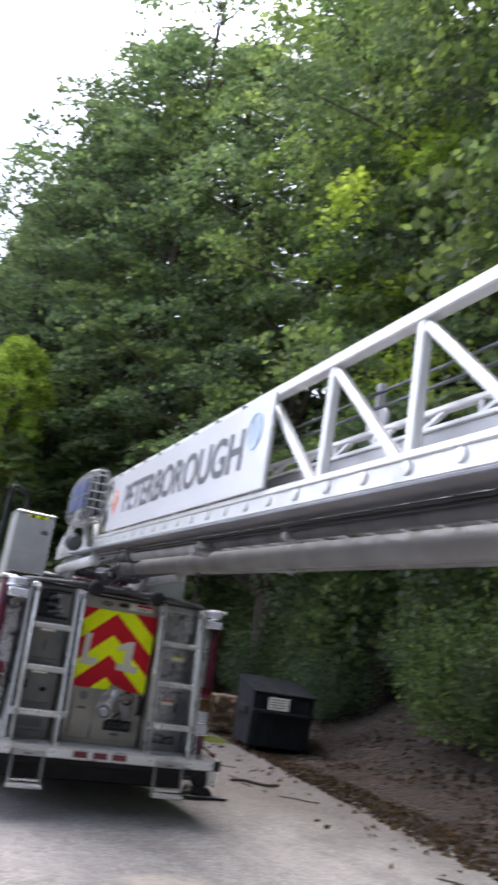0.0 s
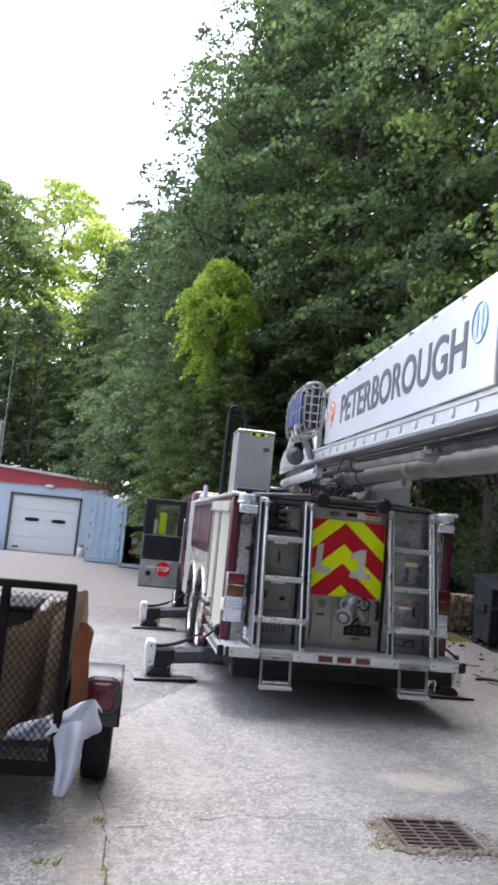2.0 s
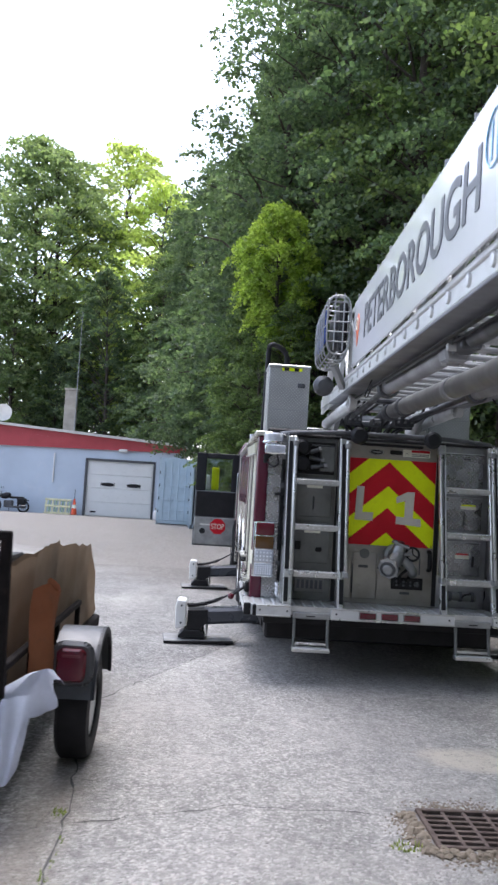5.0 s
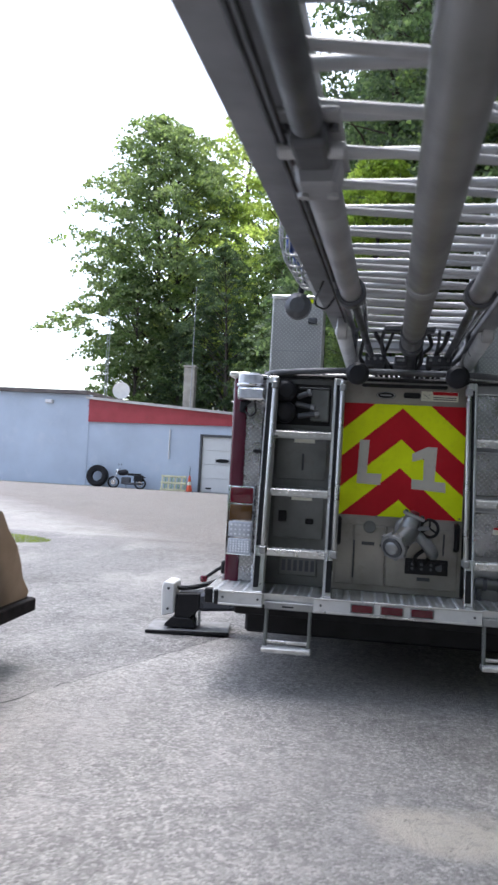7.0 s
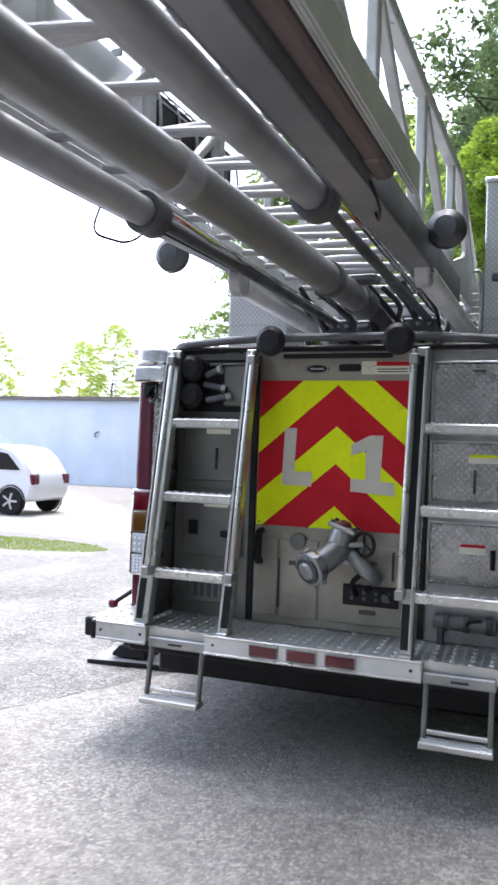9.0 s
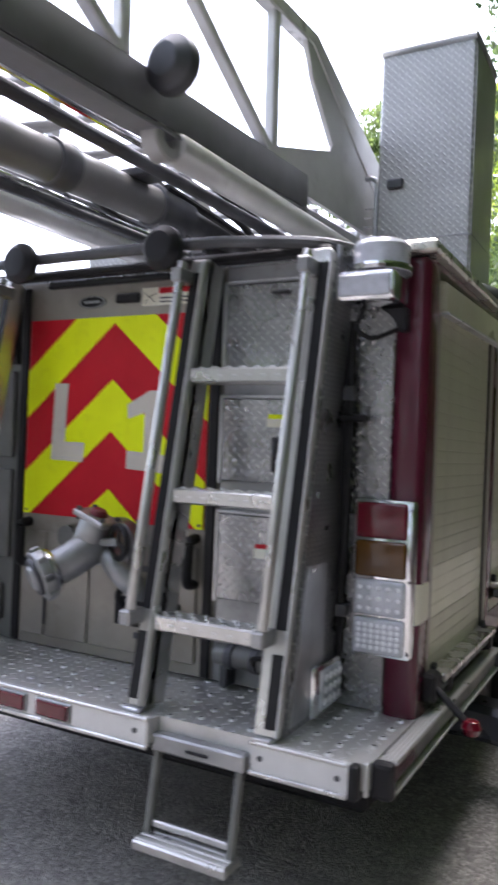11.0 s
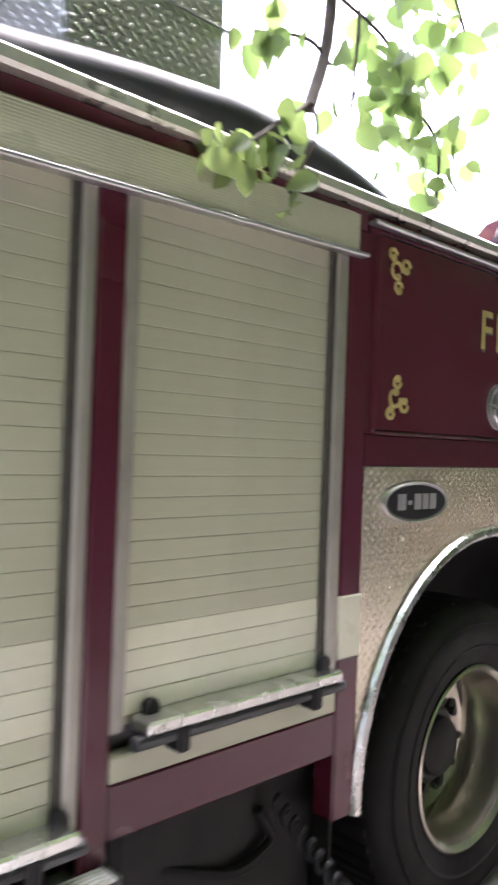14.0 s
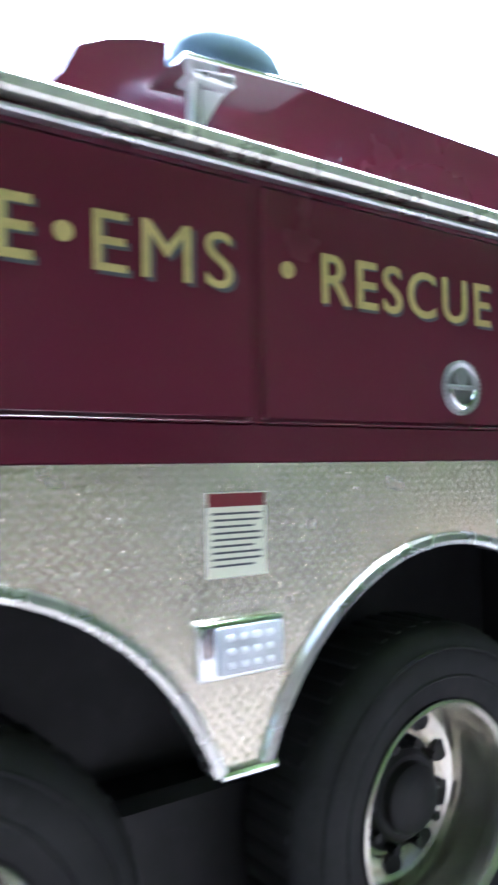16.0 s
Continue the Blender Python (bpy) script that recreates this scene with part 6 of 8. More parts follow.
        P("cylinder_rod", rod((s * 0.33 + 0.03, -3.06, -0.04), (s * 0.34, -0.3, -0.1), 0.014, seg=12), CHROME, "polished cylinder rod")
        for yy in (-3.1,):
            P("cylinder_clamp", lathe([(0.078, -0.05), (0.08, -0.045), (0.08, 0.045), (0.078, 0.05), (0.06, 0.05), (0.06, -0.05), (0.078, -0.05)], 24, m=pose(s * 0.33 - 0.03, yy, -0.06, 90), caps=False), STEEL, smooth=True)
        xc = s * 0.33 - 0.03
        P("bracket_plate", box(xc - 0.085, xc + 0.085, -5.3, -4.86, -0.035, -0.018, 0.005), GUNMETAL, "bolted cylinder bracket")
        P("bracket_plate", prism([(xc - 0.075, -0.036), (xc + 0.075, -0.036), (xc + 0.055, -0.125), (xc - 0.055, -0.125)], 1, -5.02, -4.87, bevel=0.012), GUNMETAL)
        P("bracket_plate", box(xc - 0.05, xc + 0.05, -5.26, -5.06, -0.1, -0.035, 0.014, seg=2), STEEL)
        P("pivot_pin", rod((xc - 0.09, -5.15, -0.075), (xc + 0.09, -5.15, -0.075), 0.022, seg=14, bevel=0.004), SILVER)
        for dx in (-0.045, 0.045):
            P("bracket_bolt", rod((xc + dx, -4.94, -0.137), (xc + dx, -4.94, -0.124), 0.019, seg=6), SILVER)
            P("bracket_bolt", rod((xc + dx * 1.4, -5.22, -0.05), (xc + dx * 1.4, -5.22, -0.034), 0.016, seg=6), STEEL)
        P("extension_tube", rod((xc, -5.28, -0.055), (xc - s * 0.02, END, -0.055), 0.042, seg=20, bevel=0.01), STEEL, "dark extension tube", True)
        for yy in (-6.4, -8.1, -9.8):
            P("tube_strap", box(xc - 0.06, xc + 0.06, yy - 0.03, yy + 0.03, -0.105, -0.02, 0.01), GUNMETAL)
        P("oil_line", rod((xc + s * 0.075, -1.3, -0.05), (xc + s * 0.075, -4.86, -0.045), 0.006, seg=8), ALU_DULL, "thin pale oil line")
        P("oil_line", rod((xc + s * 0.095, -1.5, -0.05), (xc + s * 0.095, END, -0.045), 0.006, seg=8), BLACK)
        P("hose_loop", pipe(bend([(s * 0.5, -3.2, -0.02), (s * 0.55, -3.2, -0.14), (s * 0.5, -3.0, -0.14), (s * 0.45, -2.9, -0.03)]), 0.005, 8), BLACK)
        # luff ram at the foot
        P("luff_ram", rod((s * 0.475, -1.92, -0.095), (s * 0.5, 0.05, -0.17), 0.055, seg=24, bevel=0.012), PALE_SILVER, "thick luffing ram", True)
        P("luff_eye", lathe([(0.068, -0.035), (0.076, -0.028), (0.076, 0.028), (0.068, 0.035), (0.036, 0.035), (0.036, -0.035), (0.068, -0.035)], 24, m=pose(s * 0.475, -1.97, -0.085, 0, 90, 0), caps=False), SILVER, smooth=True)
    y = -0.6
    while y > END:
        P("rung", rod((-0.42, y, 0.11), (0.42, y, 0.11), 0.02, seg=12), SILVER, smooth=True)
        P("rung", rod((-0.4, y + 0.04, 0.03), (0.4, y + 0.23, 0.03), 0.016, seg=10), SILVER, smooth=True)
        y -= 0.31
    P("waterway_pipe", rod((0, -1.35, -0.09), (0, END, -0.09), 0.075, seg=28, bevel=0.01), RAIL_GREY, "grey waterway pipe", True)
    P("waterway_joint", rod((0, -1.42, -0.09), (0, -1.2, -0.09), 0.09, seg=24, bevel=0.015), STEEL, smooth=True)
    P("waterway_joint", rod((0, -3.62, -0.09), (0, -3.5, -0.09), 0.082, seg=24, bevel=0.008), GUNMETAL, smooth=True)
    P("waterway_joint", rod((0, -2.0, -0.09), (0, -1.9, -0.09), 0.088, seg=24, bevel=0.01), STEEL, smooth=True)
    P("waterway_pipe", pipe(bend([(0, -1.25, -0.09), (0, -0.7, -0.1), (0, -0.3, -0.3), (0, -0.25, -0.4)]), 0.055, 16), STEEL, smooth=True)
    rng = random.Random(4)
    for i in range(13):
        x0 = -0.4 + 0.066 * i
        P("hydraulic_hose", pipe(bend([(x0, -1.5 + 0.1 * (i % 3), -0.02), (x0 + rng.uniform(-0.06, 0.06), -1.0, -0.07), (x0 + rng.uniform(-0.1, 0.1), -0.55, -0.12 - 0.03 * (i % 2)), (x0 * 0.7, -0.2, -0.22), (x0 * 0.6, -0.05, -0.34)]), rng.uniform(0.011, 0.02), 8), BLACK if i % 3 else STEEL)
    P("foot_bracket", box(-0.44, 0.44, -0.32, -0.24, -0.2, -0.13, 0.012), STEEL)
    for x0, x1, y0, y1, z0, z1 in ((-0.36, -0.2, -0.75, -0.5, -0.2, -0.1), (0.14, 0.34, -0.8, -0.58, -0.2, -0.11), (-0.12, -0.02, -0.95, -0.72, -0.22, -0.14)):
        P("valve_block", box(x0, x1, y0, y1, z0, z1, 0.012), STEEL, "dark hydraulic valve block")
        for k in range(3):
            P("fitting", rod((x0 + 0.03 + k * (x1 - x0 - 0.06) / 2, y0 - 0.035, (z0 + z1) / 2), (x0 + 0.03 + k * (x1 - x0 - 0.06) / 2, y0, (z0 + z1) / 2), 0.013, seg=6), ALU_DULL)
    P("foot_bracket", box(-0.2, 0.16, -1.62, -1.5, -0.04, 0.0, 0.008), STEEL)
    P("cross_tube", rod((-0.5, -0.05, -0.1), (0.5, -0.05, -0.1), 0.05, seg=18), SILVER)
    # round lamp on the rail
    P("rail_lamp", lathe([(0.085, 0.0), (0.09, 0.015), (0.085, 0.05), (0.05, 0.08), (0.0, 0.085)], 28, m=pose(0.59, -2.05, 0.077, 90, 0, 0)), STEEL, "round lamp on the rail", True)
    P("rail_lamp", lathe([(0.085, 0.0), (0.09, 0.015), (0.085, 0.05), (0.05, 0.08), (0.0, 0.085)], 28, m=pose(-0.76, -2.15, 0.026, 90, 0, 0)), STEEL, "round lamp on the rail", True)
    # name board on the -x side
    nb = part("name_board", box(-0.605, -0.59, -6.47, -2.78, 0.115, 0.63, 0.004), PANEL, truck, "white name board reading PETERBOROUGH", m=m)
    part("writing", writing("PETERBOROUGH", 0.245, 0.0015, pose(-0.607, -4.75, 0.375) @ FACING_LEFT, 2.75, 0.02), INK, nb, "dark lettering reading PETERBOROUGH")
    pin = [(-3.04 + 0.085 * math.cos(a), 0.405 + 0.09 * math.sin(a)) for a in [math.radians(-30 + i * 12) for i in range(21)]] + [(-3.04, 0.245)]
    part("emblem", prism(pin, 0, -0.6085, -0.6055), ORANGE, nb, "orange pin emblem")
    part("emblem", pipe([(-0.609, -3.04 + 0.04 * math.cos(a), 0.415 + 0.045 * math.sin(a)) for a in [i * math.pi / 8 for i in range(16)]], 0.006, 6, closed=True), REFLECT, nb)
    part("emblem", pipe([(-0.608, -6.27 + 0.09 * math.cos(a), 0.45 + 0.1 * math.sin(a)) for a in [i * math.pi / 10 for i in range(20)]], 0.004, 6, closed=True), SKYBLUE, nb, "pale blue round emblem")
    for dy in (-0.03, 0.03):
        part("emblem", box(-0.6085, -0.6055, -6.27 + dy - 0.008, -6.27 + dy + 0.008, 0.38, 0.52, 0.0), SKYBLUE, nb)
    for i in range(8):
        part("board_clip", box(-0.608, -0.56, -3.0 - i * 0.43 - 0.006, -3.0 - i * 0.43 + 0.006, 0.62, 0.652, 0.002), ALU_DULL, nb)
    # wire rescue basket carried beside the ladder
    rb = part("rescue_basket", pipe([(-0.72, -2.75, 0.24), (-0.72, -1.7, 0.24)], 0.01, 6), ALU_DULL, truck, "wire rescue basket with a blue liner", m=m)
    size = lambda i: (0.9, 1.0, 1.0, 1.0, 1.0, 0.97, 0.86)[i]
    loop = lambda i: [(-0.72 + 0.105 * size(i) * math.copysign(abs(math.cos(a)) ** 0.6, math.cos(a)), -2.76 + i * 0.18, 0.455 + 0.262 * size(i) * math.copysign(abs(math.sin(a)) ** 0.6, math.sin(a))) for a in [k * math.pi / 12 for k in range(24)]]
    for i in range(7):
        part("hoop", pipe(loop(i), 0.0075, 6, closed=True), ALU_DULL, rb)
    for a in range(0, 24, 2):
        part("wire", pipe([loop(i)[a] for i in range(7)], 0.0045, 6), ALU_DULL, rb)
    for z in (0.32, 0.4, 0.48, 0.56, 0.64):
        part("wire", rod((-0.805, -2.76, z), (-0.635, -2.76, z), 0.006, seg=6), ALU_DULL, rb)
    for x in (-0.755, -0.685):
        part("wire", rod((x, -2.76, 0.25), (x, -2.76, 0.71), 0.006, seg=6), ALU_DULL, rb)
    for i in range(5):
        part("liner", box(-0.812, -0.795, -2.5 + i * 0.14, -2.39 + i * 0.14, 0.34, 0.62, 0.006), BLUE_PLASTIC, rb, "blue plastic liner slat")
    for z in (0.38, 0.48, 0.58):
        part("liner", box(-0.795, -0.785, -2.52, -1.8, z - 0.02, z + 0.02, 0.004), BLUE_PLASTIC, rb)
    part("liner", box(-0.7, -0.63, -2.6, -1.75, 0.28, 0.68, 0.02), BLACK, rb, "dark folded litter inside the basket")
    part("arm", beam((-0.58, -2.1, 0.02), (-0.7, -2.2, 0.24), 0.06, 0.05), ALU_DULL, rb)


aerial()


# ---- utility trailer with its load ----
RUSTY = plain("rusty_black_steel", (0.010, 0.007, 0.007), 0.8, 0.0, 0.5, 9, 0.25, dirt=0.35, grime=(0.05, 0.022, 0.015), spec=0.2)
CARD = plain("brown_cardboard", (0.36, 0.285, 0.21), 0.85, 0, 0.2, 4, 0.08, dirt=0.3, grime=(0.22, 0.15, 0.1))
CARD_IN = plain("worn_plywood", (0.27, 0.21, 0.15), 0.8, 0, 0.35, 3, 0.15, dirt=0.5, grime=(0.12, 0.09, 0.07))
TIMBER = plain("weathered_planks", (0.055, 0.045, 0.04), 0.85, 0, 0.4, 5, 0.2, dirt=0.4)
TERRACOTTA = plain("orange_brown_card", (0.36, 0.15, 0.07), 0.75, 0, 0.3, 4, 0.08, dirt=0.4)
CLOTH = plain("pale_blue_cotton", (0.7, 0.73, 0.82), 0.9, 0, 0.2, 7, 0.2, dirt=0.15, grime=(0.4, 0.42, 0.5))
HYDRANT = plain("red_hydrant_paint", (0.26, 0.008, 0.02), 0.35, 0, 0.25, 6, 0.06, coat=0.3, dirt=0.25)
GREY_FENDER = plain("scratched_fender_steel", (0.09, 0.093, 0.1), 0.42, 0.4, 0.35, 6, 0.08, dirt=0.4)


def local(base):
    """A part() for meshes drawn in the place's own axes, under a thing that stands at base."""
    inv = base.inverted()

    def lay(name, bm, mat, parent, label="", smooth=False):
        bm.transform(inv)
        return part(name, bm, mat, parent, label, smooth)
    return lay


def trailer():
    base = pose(-3.38, -2.1, 0)
    T, P = thing("utility_trailer", "rusty black utility trailer with a mesh tail gate", "trailer", base), local(base)
    x0, x1, y0, y1 = -4.18, -2.6, -3.33, -0.22
    gate = P("tail_gate", beam((x0, -3.355, 0.335), (x1 + 0.03, -3.355, 0.335), 0.06, 0.07), RUSTY, T, "upright mesh tail gate")
    P("gate_bar", beam((x0, -3.455, 1.375), (x1 + 0.035, -3.455, 1.375), 0.045, 0.045), RUSTY, gate)
    for x in (x0 + 0.02, -3.32, -2.955, x1 + 0.012):
        P("gate_bar", beam((x, -3.355, 0.33), (x, -3.455, 1.39), 0.05, 0.045, up=(0, 1, 0)), RUSTY, gate)
    bm = bmesh.new()
    w, hgt = 0.041, 0.054
    ni, nj = int((x1 - x0) / (w / 2)), 18
    pt = lambda i, z: Vector((x0 + i * w / 2, -3.355 - 0.1 * (z - 0.34) / 1.04, z))
    for i in range(ni):
        for j in range(nj):
            z = 0.36 + j * hgt
            za, zb = (z, z + hgt / 2) if i % 2 == 0 else (z + hgt / 2, z)
            zc, zd = (z + hgt, z + hgt / 2) if i % 2 == 0 else (z + hgt / 2, z + hgt)
            for p, q in ((pt(i, za), pt(i + 1, zb)), (pt(i, zc), pt(i + 1, zd))):
                beam(p, q, 0.004, 0.006, bm, (0, 1, 0), 0)
    P("wire_mesh", bm, RUSTY, gate, "expanded steel mesh")
    for x in (x0, x1):
        P("side_rail", beam((x, y0, 0.42), (x, y1, 0.42), 0.05, 0.09), RUSTY, T)
        P("side_rail", beam((x, y0, 0.72), (x, -1.2, 0.72), 0.04, 0.04), RUSTY, T)
        for y in (y0 + 0.05, -2.7, -2.0, -1.25):
            P("stanchion", beam((x, y, 0.4), (x, y, 0.73), 0.035, 0.035, up=(0, 1, 0)), RUSTY, T)
    P("cross_rail", beam((x0, y1, 0.42), (x1, y1, 0.42), 0.05, 0.09), RUSTY, T)
    for i in range(9):
        a = x0 + 0.04 + i * 0.168
        P("plank", box(a, a + 0.16, y0, y1, 0.44, 0.475, 0.004), TIMBER, T)
    P("drawbar", beam((-3.39, y1, 0.4), (-3.39, y1 + 1.1, 0.4), 0.08, 0.08), RUSTY, T)
    P("axle", rod((x0 + 0.1, -2.38, 0.31), (x1 + 0.05, -2.38, 0.31), 0.03), RUSTY, T)
    for s, xc in ((1, -2.36), (-1, -4.42)):
        m = pose(xc, -2.38, 0.31) @ pose(0, 0, 0, 0, 90 * s, 0)
        wh = P("wheel", lathe([(0.29, -0.09), (0.31, -0.07), (0.312, 0.06), (0.295, 0.09), (0.24, 0.1), (0.19, 0.085), (0.19, -0.09)], 40, m=m), RUBBER, T, "small black trailer tyre", True)
        P("rim", lathe([(0.19, 0.07), (0.17, 0.03), (0.1, 0.03), (0.06, 0.06), (0.0, 0.07)], 28, m=m), WHITE, wh, "", True)
        prof = [(-2.38 + 0.37 * math.cos(a), 0.40 + 0.37 * math.sin(a)) for a in [math.radians(5 + 17 * i) for i in range(11)]]
        inner = [(-2.38 + 0.355 * math.cos(a), 0.40 + 0.355 * math.sin(a)) for a in [math.radians(5 + 17 * i) for i in range(11)]]
        fd = P("fender", prism(prof + inner[::-1], 0, xc - 0.125, xc + 0.125), GREY_FENDER, T, "scratched grey steel fender", True)
        P("fender_lip", prism([(a, b) for a, b in prof] + [(-2.38 + 0.33 * math.cos(a), 0.40 + 0.33 * math.sin(a)) for a in [math.radians(5 + 17 * i) for i in range(11)]][::-1], 0, xc + s * 0.115, xc + s * 0.135), CHARCOAL, fd)
        face = lambda w, h, r: [(xc + i * (w - r) + r * math.cos(q), 0.625 + j * (h - r) + r * math.sin(q)) for i, j, q0 in ((1, 1, 0), (-1, 1, 90), (-1, -1, 180), (1, -1, 270)) for q in [math.radians(q0 + 22.5 * n) for n in range(5)]]
        tl = P("tail_lamp", prism(face(0.082, 0.092, 0.035), 1, -2.79, -2.745, bevel=0.012), LENS_RED, T, "rounded dark red tail lamp", True)
        P("lamp_plate", prism(face(0.122, 0.125, 0.07), 1, -2.755, -2.7, bevel=0.02), GREY_FENDER, T, "", True)
        P("lamp_bar", box(xc - 0.05, xc + 0.05, -2.794, -2.79, 0.67, 0.685, 0.001), DULL_RED, tl)

    # load
    base = pose(-3.3, -2.45, 0.476)
    H, P = thing("fire_hydrant", "red painted fire hydrant standing in the trailer", "hydrant", base), local(base)
    m = pose(-3.3, -2.45, 0.476)
    P("barrel", lathe([(0.13, 0.0), (0.13, 0.03), (0.085, 0.04), (0.085, 0.45), (0.1, 0.47), (0.1, 0.62), (0.088, 0.64), (0.088, 0.70), (0.12, 0.715), (0.12, 0.745)], 28, m=m), HYDRANT, H, "", True)
    P("bonnet", lathe([(0.125, 0.745), (0.125, 0.77), (0.11, 0.82), (0.07, 0.86), (0.03, 0.875), (0.028, 0.93), (0.0, 0.935)], 28, m=m), HYDRANT, H, "", True)
    for a in (0, 120, 240):
        d = Vector((math.cos(math.radians(a + 8)), math.sin(math.radians(a + 8)), 0))
        c = Vector((-3.3, -2.45, 1.02))
        nz = P("nozzle", rod(c + d * 0.07, c + d * 0.15, 0.055, seg=18), HYDRANT, H, smooth=True)
        P("cap", rod(c + d * 0.15, c + d * 0.19, 0.065, 0.06, 18, bevel=0.006), CHARCOAL, nz, smooth=True)
        P("cap_nut", rod(c + d * 0.19, c + d * 0.225, 0.02, seg=5), CHARCOAL, nz)
    for a in range(0, 360, 36):
        P("tape", box(0.119, 0.127, -0.018, 0.018, 0.69, 0.708, 0.002, m=m @ pose(0, 0, 0, 0, 0, a)), LIME, H, "yellow tape patch")

    H.matrix_basis = pose(-3.68, -1.02, 0.485) @ Matrix.Scale(0.93, 4)

    base = pose(-3.5, -2.05, 0.476)
    C, P = thing("hand_truck", "black tubular hand truck standing in the trailer", "hand truck", base), local(base)
    arch = [(-3.64, -2.2, 0.5), (-3.64, -2.2, 1.58)] + [(-3.498 + 0.142 * math.cos(a), -2.2, 1.6 + 0.15 * math.sin(a)) for a in [math.pi - i * math.pi / 12 for i in range(13)]] + [(-3.356, -2.2, 1.58), (-3.356, -2.2, 0.5)]
    P("tube_arch", pipe(arch, 0.018), BLACK, C)
    P("tube_arch", pipe(bend([(-3.42, -2.2, 1.72), (-3.42, -2.0, 1.5), (-3.42, -1.95, 0.5)]), 0.016), BLACK, C)
    for z in (1.35, 1.0, 0.7):
        P("cross_bar", box(-3.64, -3.356, -2.215, -2.19, z - 0.03, z + 0.02, 0.005), BLACK, C)
    P("toe_plate", box(-3.66, -3.34, -2.45, -2.18, 0.478, 0.486, 0.002), BLACK, C)
    for s in (-1, 1):
        P("wheel", rod((-3.498 + s * 0.2, -2.12, 0.6), (-3.498 + s * 0.15, -2.12, 0.6), 0.12, seg=24, bevel=0.02), RUBBER, C)

    C.matrix_basis = pose(-3.8, -0.75, 0.476)

    def curved(name, label, cat, layers):
        """Sheets bent along a line in plan; each has its own plan points (x, y, top, lean), its material and its foot."""
        pts0 = layers[0][0]
        base = pose(pts0[1][0], pts0[1][1], 0.476)
        ob, P = thing(name, label, cat, base), local(base)
        for pts, mat, foot in layers:
            bm = bmesh.new()
            line = []
            for p, q in zip(pts, pts[1:]):
                line += [tuple(a + (b_ - a) * k / 5 for a, b_ in zip(p, q)) for k in range(5)]
            line.append(pts[-1])
            g = []
            for i, (x, y, top, lean) in enumerate(line):
                wob = 0.008 * math.sin(i * 1.7) + 0.01 * math.sin(i * 0.6)
                g.append([bm.verts.new((x + lean * k / 6 + wob * k / 6, y + wob, foot + (top + 0.012 * math.sin(i * 2.1) - foot) * k / 6)) for k in range(7)])
            for u, v in zip(g, g[1:]):
                for k in range(6):
                    bm.faces.new((u[k], v[k], v[k + 1], u[k + 1]))
            bmesh.ops.solidify(bm, geom=bm.faces[:], thickness=0.009)
            P("sheet", bm, mat, ob)
        return ob

    curved("flattened_boxes", "flattened brown cardboard boxes bent over the trailer rail", "cardboard", [
        ([(-2.72, -3.16, 1.17, 0.02), (-2.67, -2.6, 1.2, 0.03), (-2.65, -1.95, 1.24, 0.03)], CARD, 0.478),
        ([(-2.69, -2.15, 1.23, 0.03), (-2.64, -1.4, 1.17, 0.04), (-2.63, -0.76, 1.12, 0.03), (-2.62, -0.3, 0.52, 0.01)], CARD, 0.478),
        ([(-2.74, -1.9, 1.16, 0.03), (-2.7, -1.2, 1.12, 0.03), (-2.69, -0.92, 1.08, 0.03), (-2.68, -0.5, 0.52, 0.01)], CARD_IN, 0.478),
        ([(-2.98, -3.2, 1.08, 0.02), (-2.84, -3.1, 1.13, 0.03), (-2.74, -2.5, 1.19, 0.03), (-2.71, -1.9, 1.22, 0.03)], CARD_IN, 0.478),
        ([(-3.02, -3.1, 1.05, 0.04), (-2.9, -2.9, 1.1, 0.04), (-2.8, -2.3, 1.16, 0.03), (-2.78, -1.6, 1.1, 0.03)], CARD, 0.478)])
    base = pose(-2.56, -2.78, 0.476)
    ob, P = thing("card_wrap", "crumpled orange brown card tucked over the trailer rail", "cardboard", base), local(base)
    bm = bmesh.new()
    g = [[bm.verts.new((-2.565 + 0.1 * math.sin(math.pi * i / 10) + 0.012 * math.sin(i * 1.3 + k), -2.97 + 0.034 * i + 0.01 * k, 0.5 + (0.55 + 0.03 * math.sin(i * 0.9)) * k / 6)) for k in range(7)] for i in range(11)]
    for u, v in zip(g, g[1:]):
        for k in range(6):
            bm.faces.new((u[k], v[k], v[k + 1], u[k + 1]))
    bmesh.ops.solidify(bm, geom=bm.faces[:], thickness=0.01)
    P("wrap", bm, TERRACOTTA, ob, smooth=True)
    base = pose(-3.15, -1.5, 0.476)
    ob, P = thing("black_tote", "black plastic tote with a lid in the trailer", "tote", base), local(base)
    P("tub", prism([(-3.15, 0.48), (-2.95, 0.48), (-2.9, 1.1), (-3.2, 1.1)], 1, -2.4, -1.9, bevel=0.02), BLACK, ob)
    P("lid", box(-3.22, -2.88, -2.45, -1.85, 1.1, 1.14, 0.012), BLACK, ob)
    base = pose(-3.6, -1.2, 0.476)
    ob, P = thing("engine_unit", "dark machine with tubing in the trailer", "machine", base), local(base)
    P("housing", box(-3.95, -3.35, -1.6, -0.9, 0.476, 0.95, 0.05, seg=2), CHARCOAL, ob)
    P("lid", box(-3.9, -3.4, -1.55, -0.95, 0.95, 1.05, 0.03, seg=2), DARK_PANEL, ob)
    P("tubing", pipe(bend([(-3.9, -1.62, 0.6), (-3.9, -1.66, 1.15), (-3.4, -1.66, 1.15), (-3.4, -1.62, 0.6)]), 0.014), ALU_DULL, ob)
    ob.matrix_basis = pose(-3.75, -1.95, 0.476, 0, 0, 6) @ Matrix.Diagonal((1, 1, 0.5, 1))
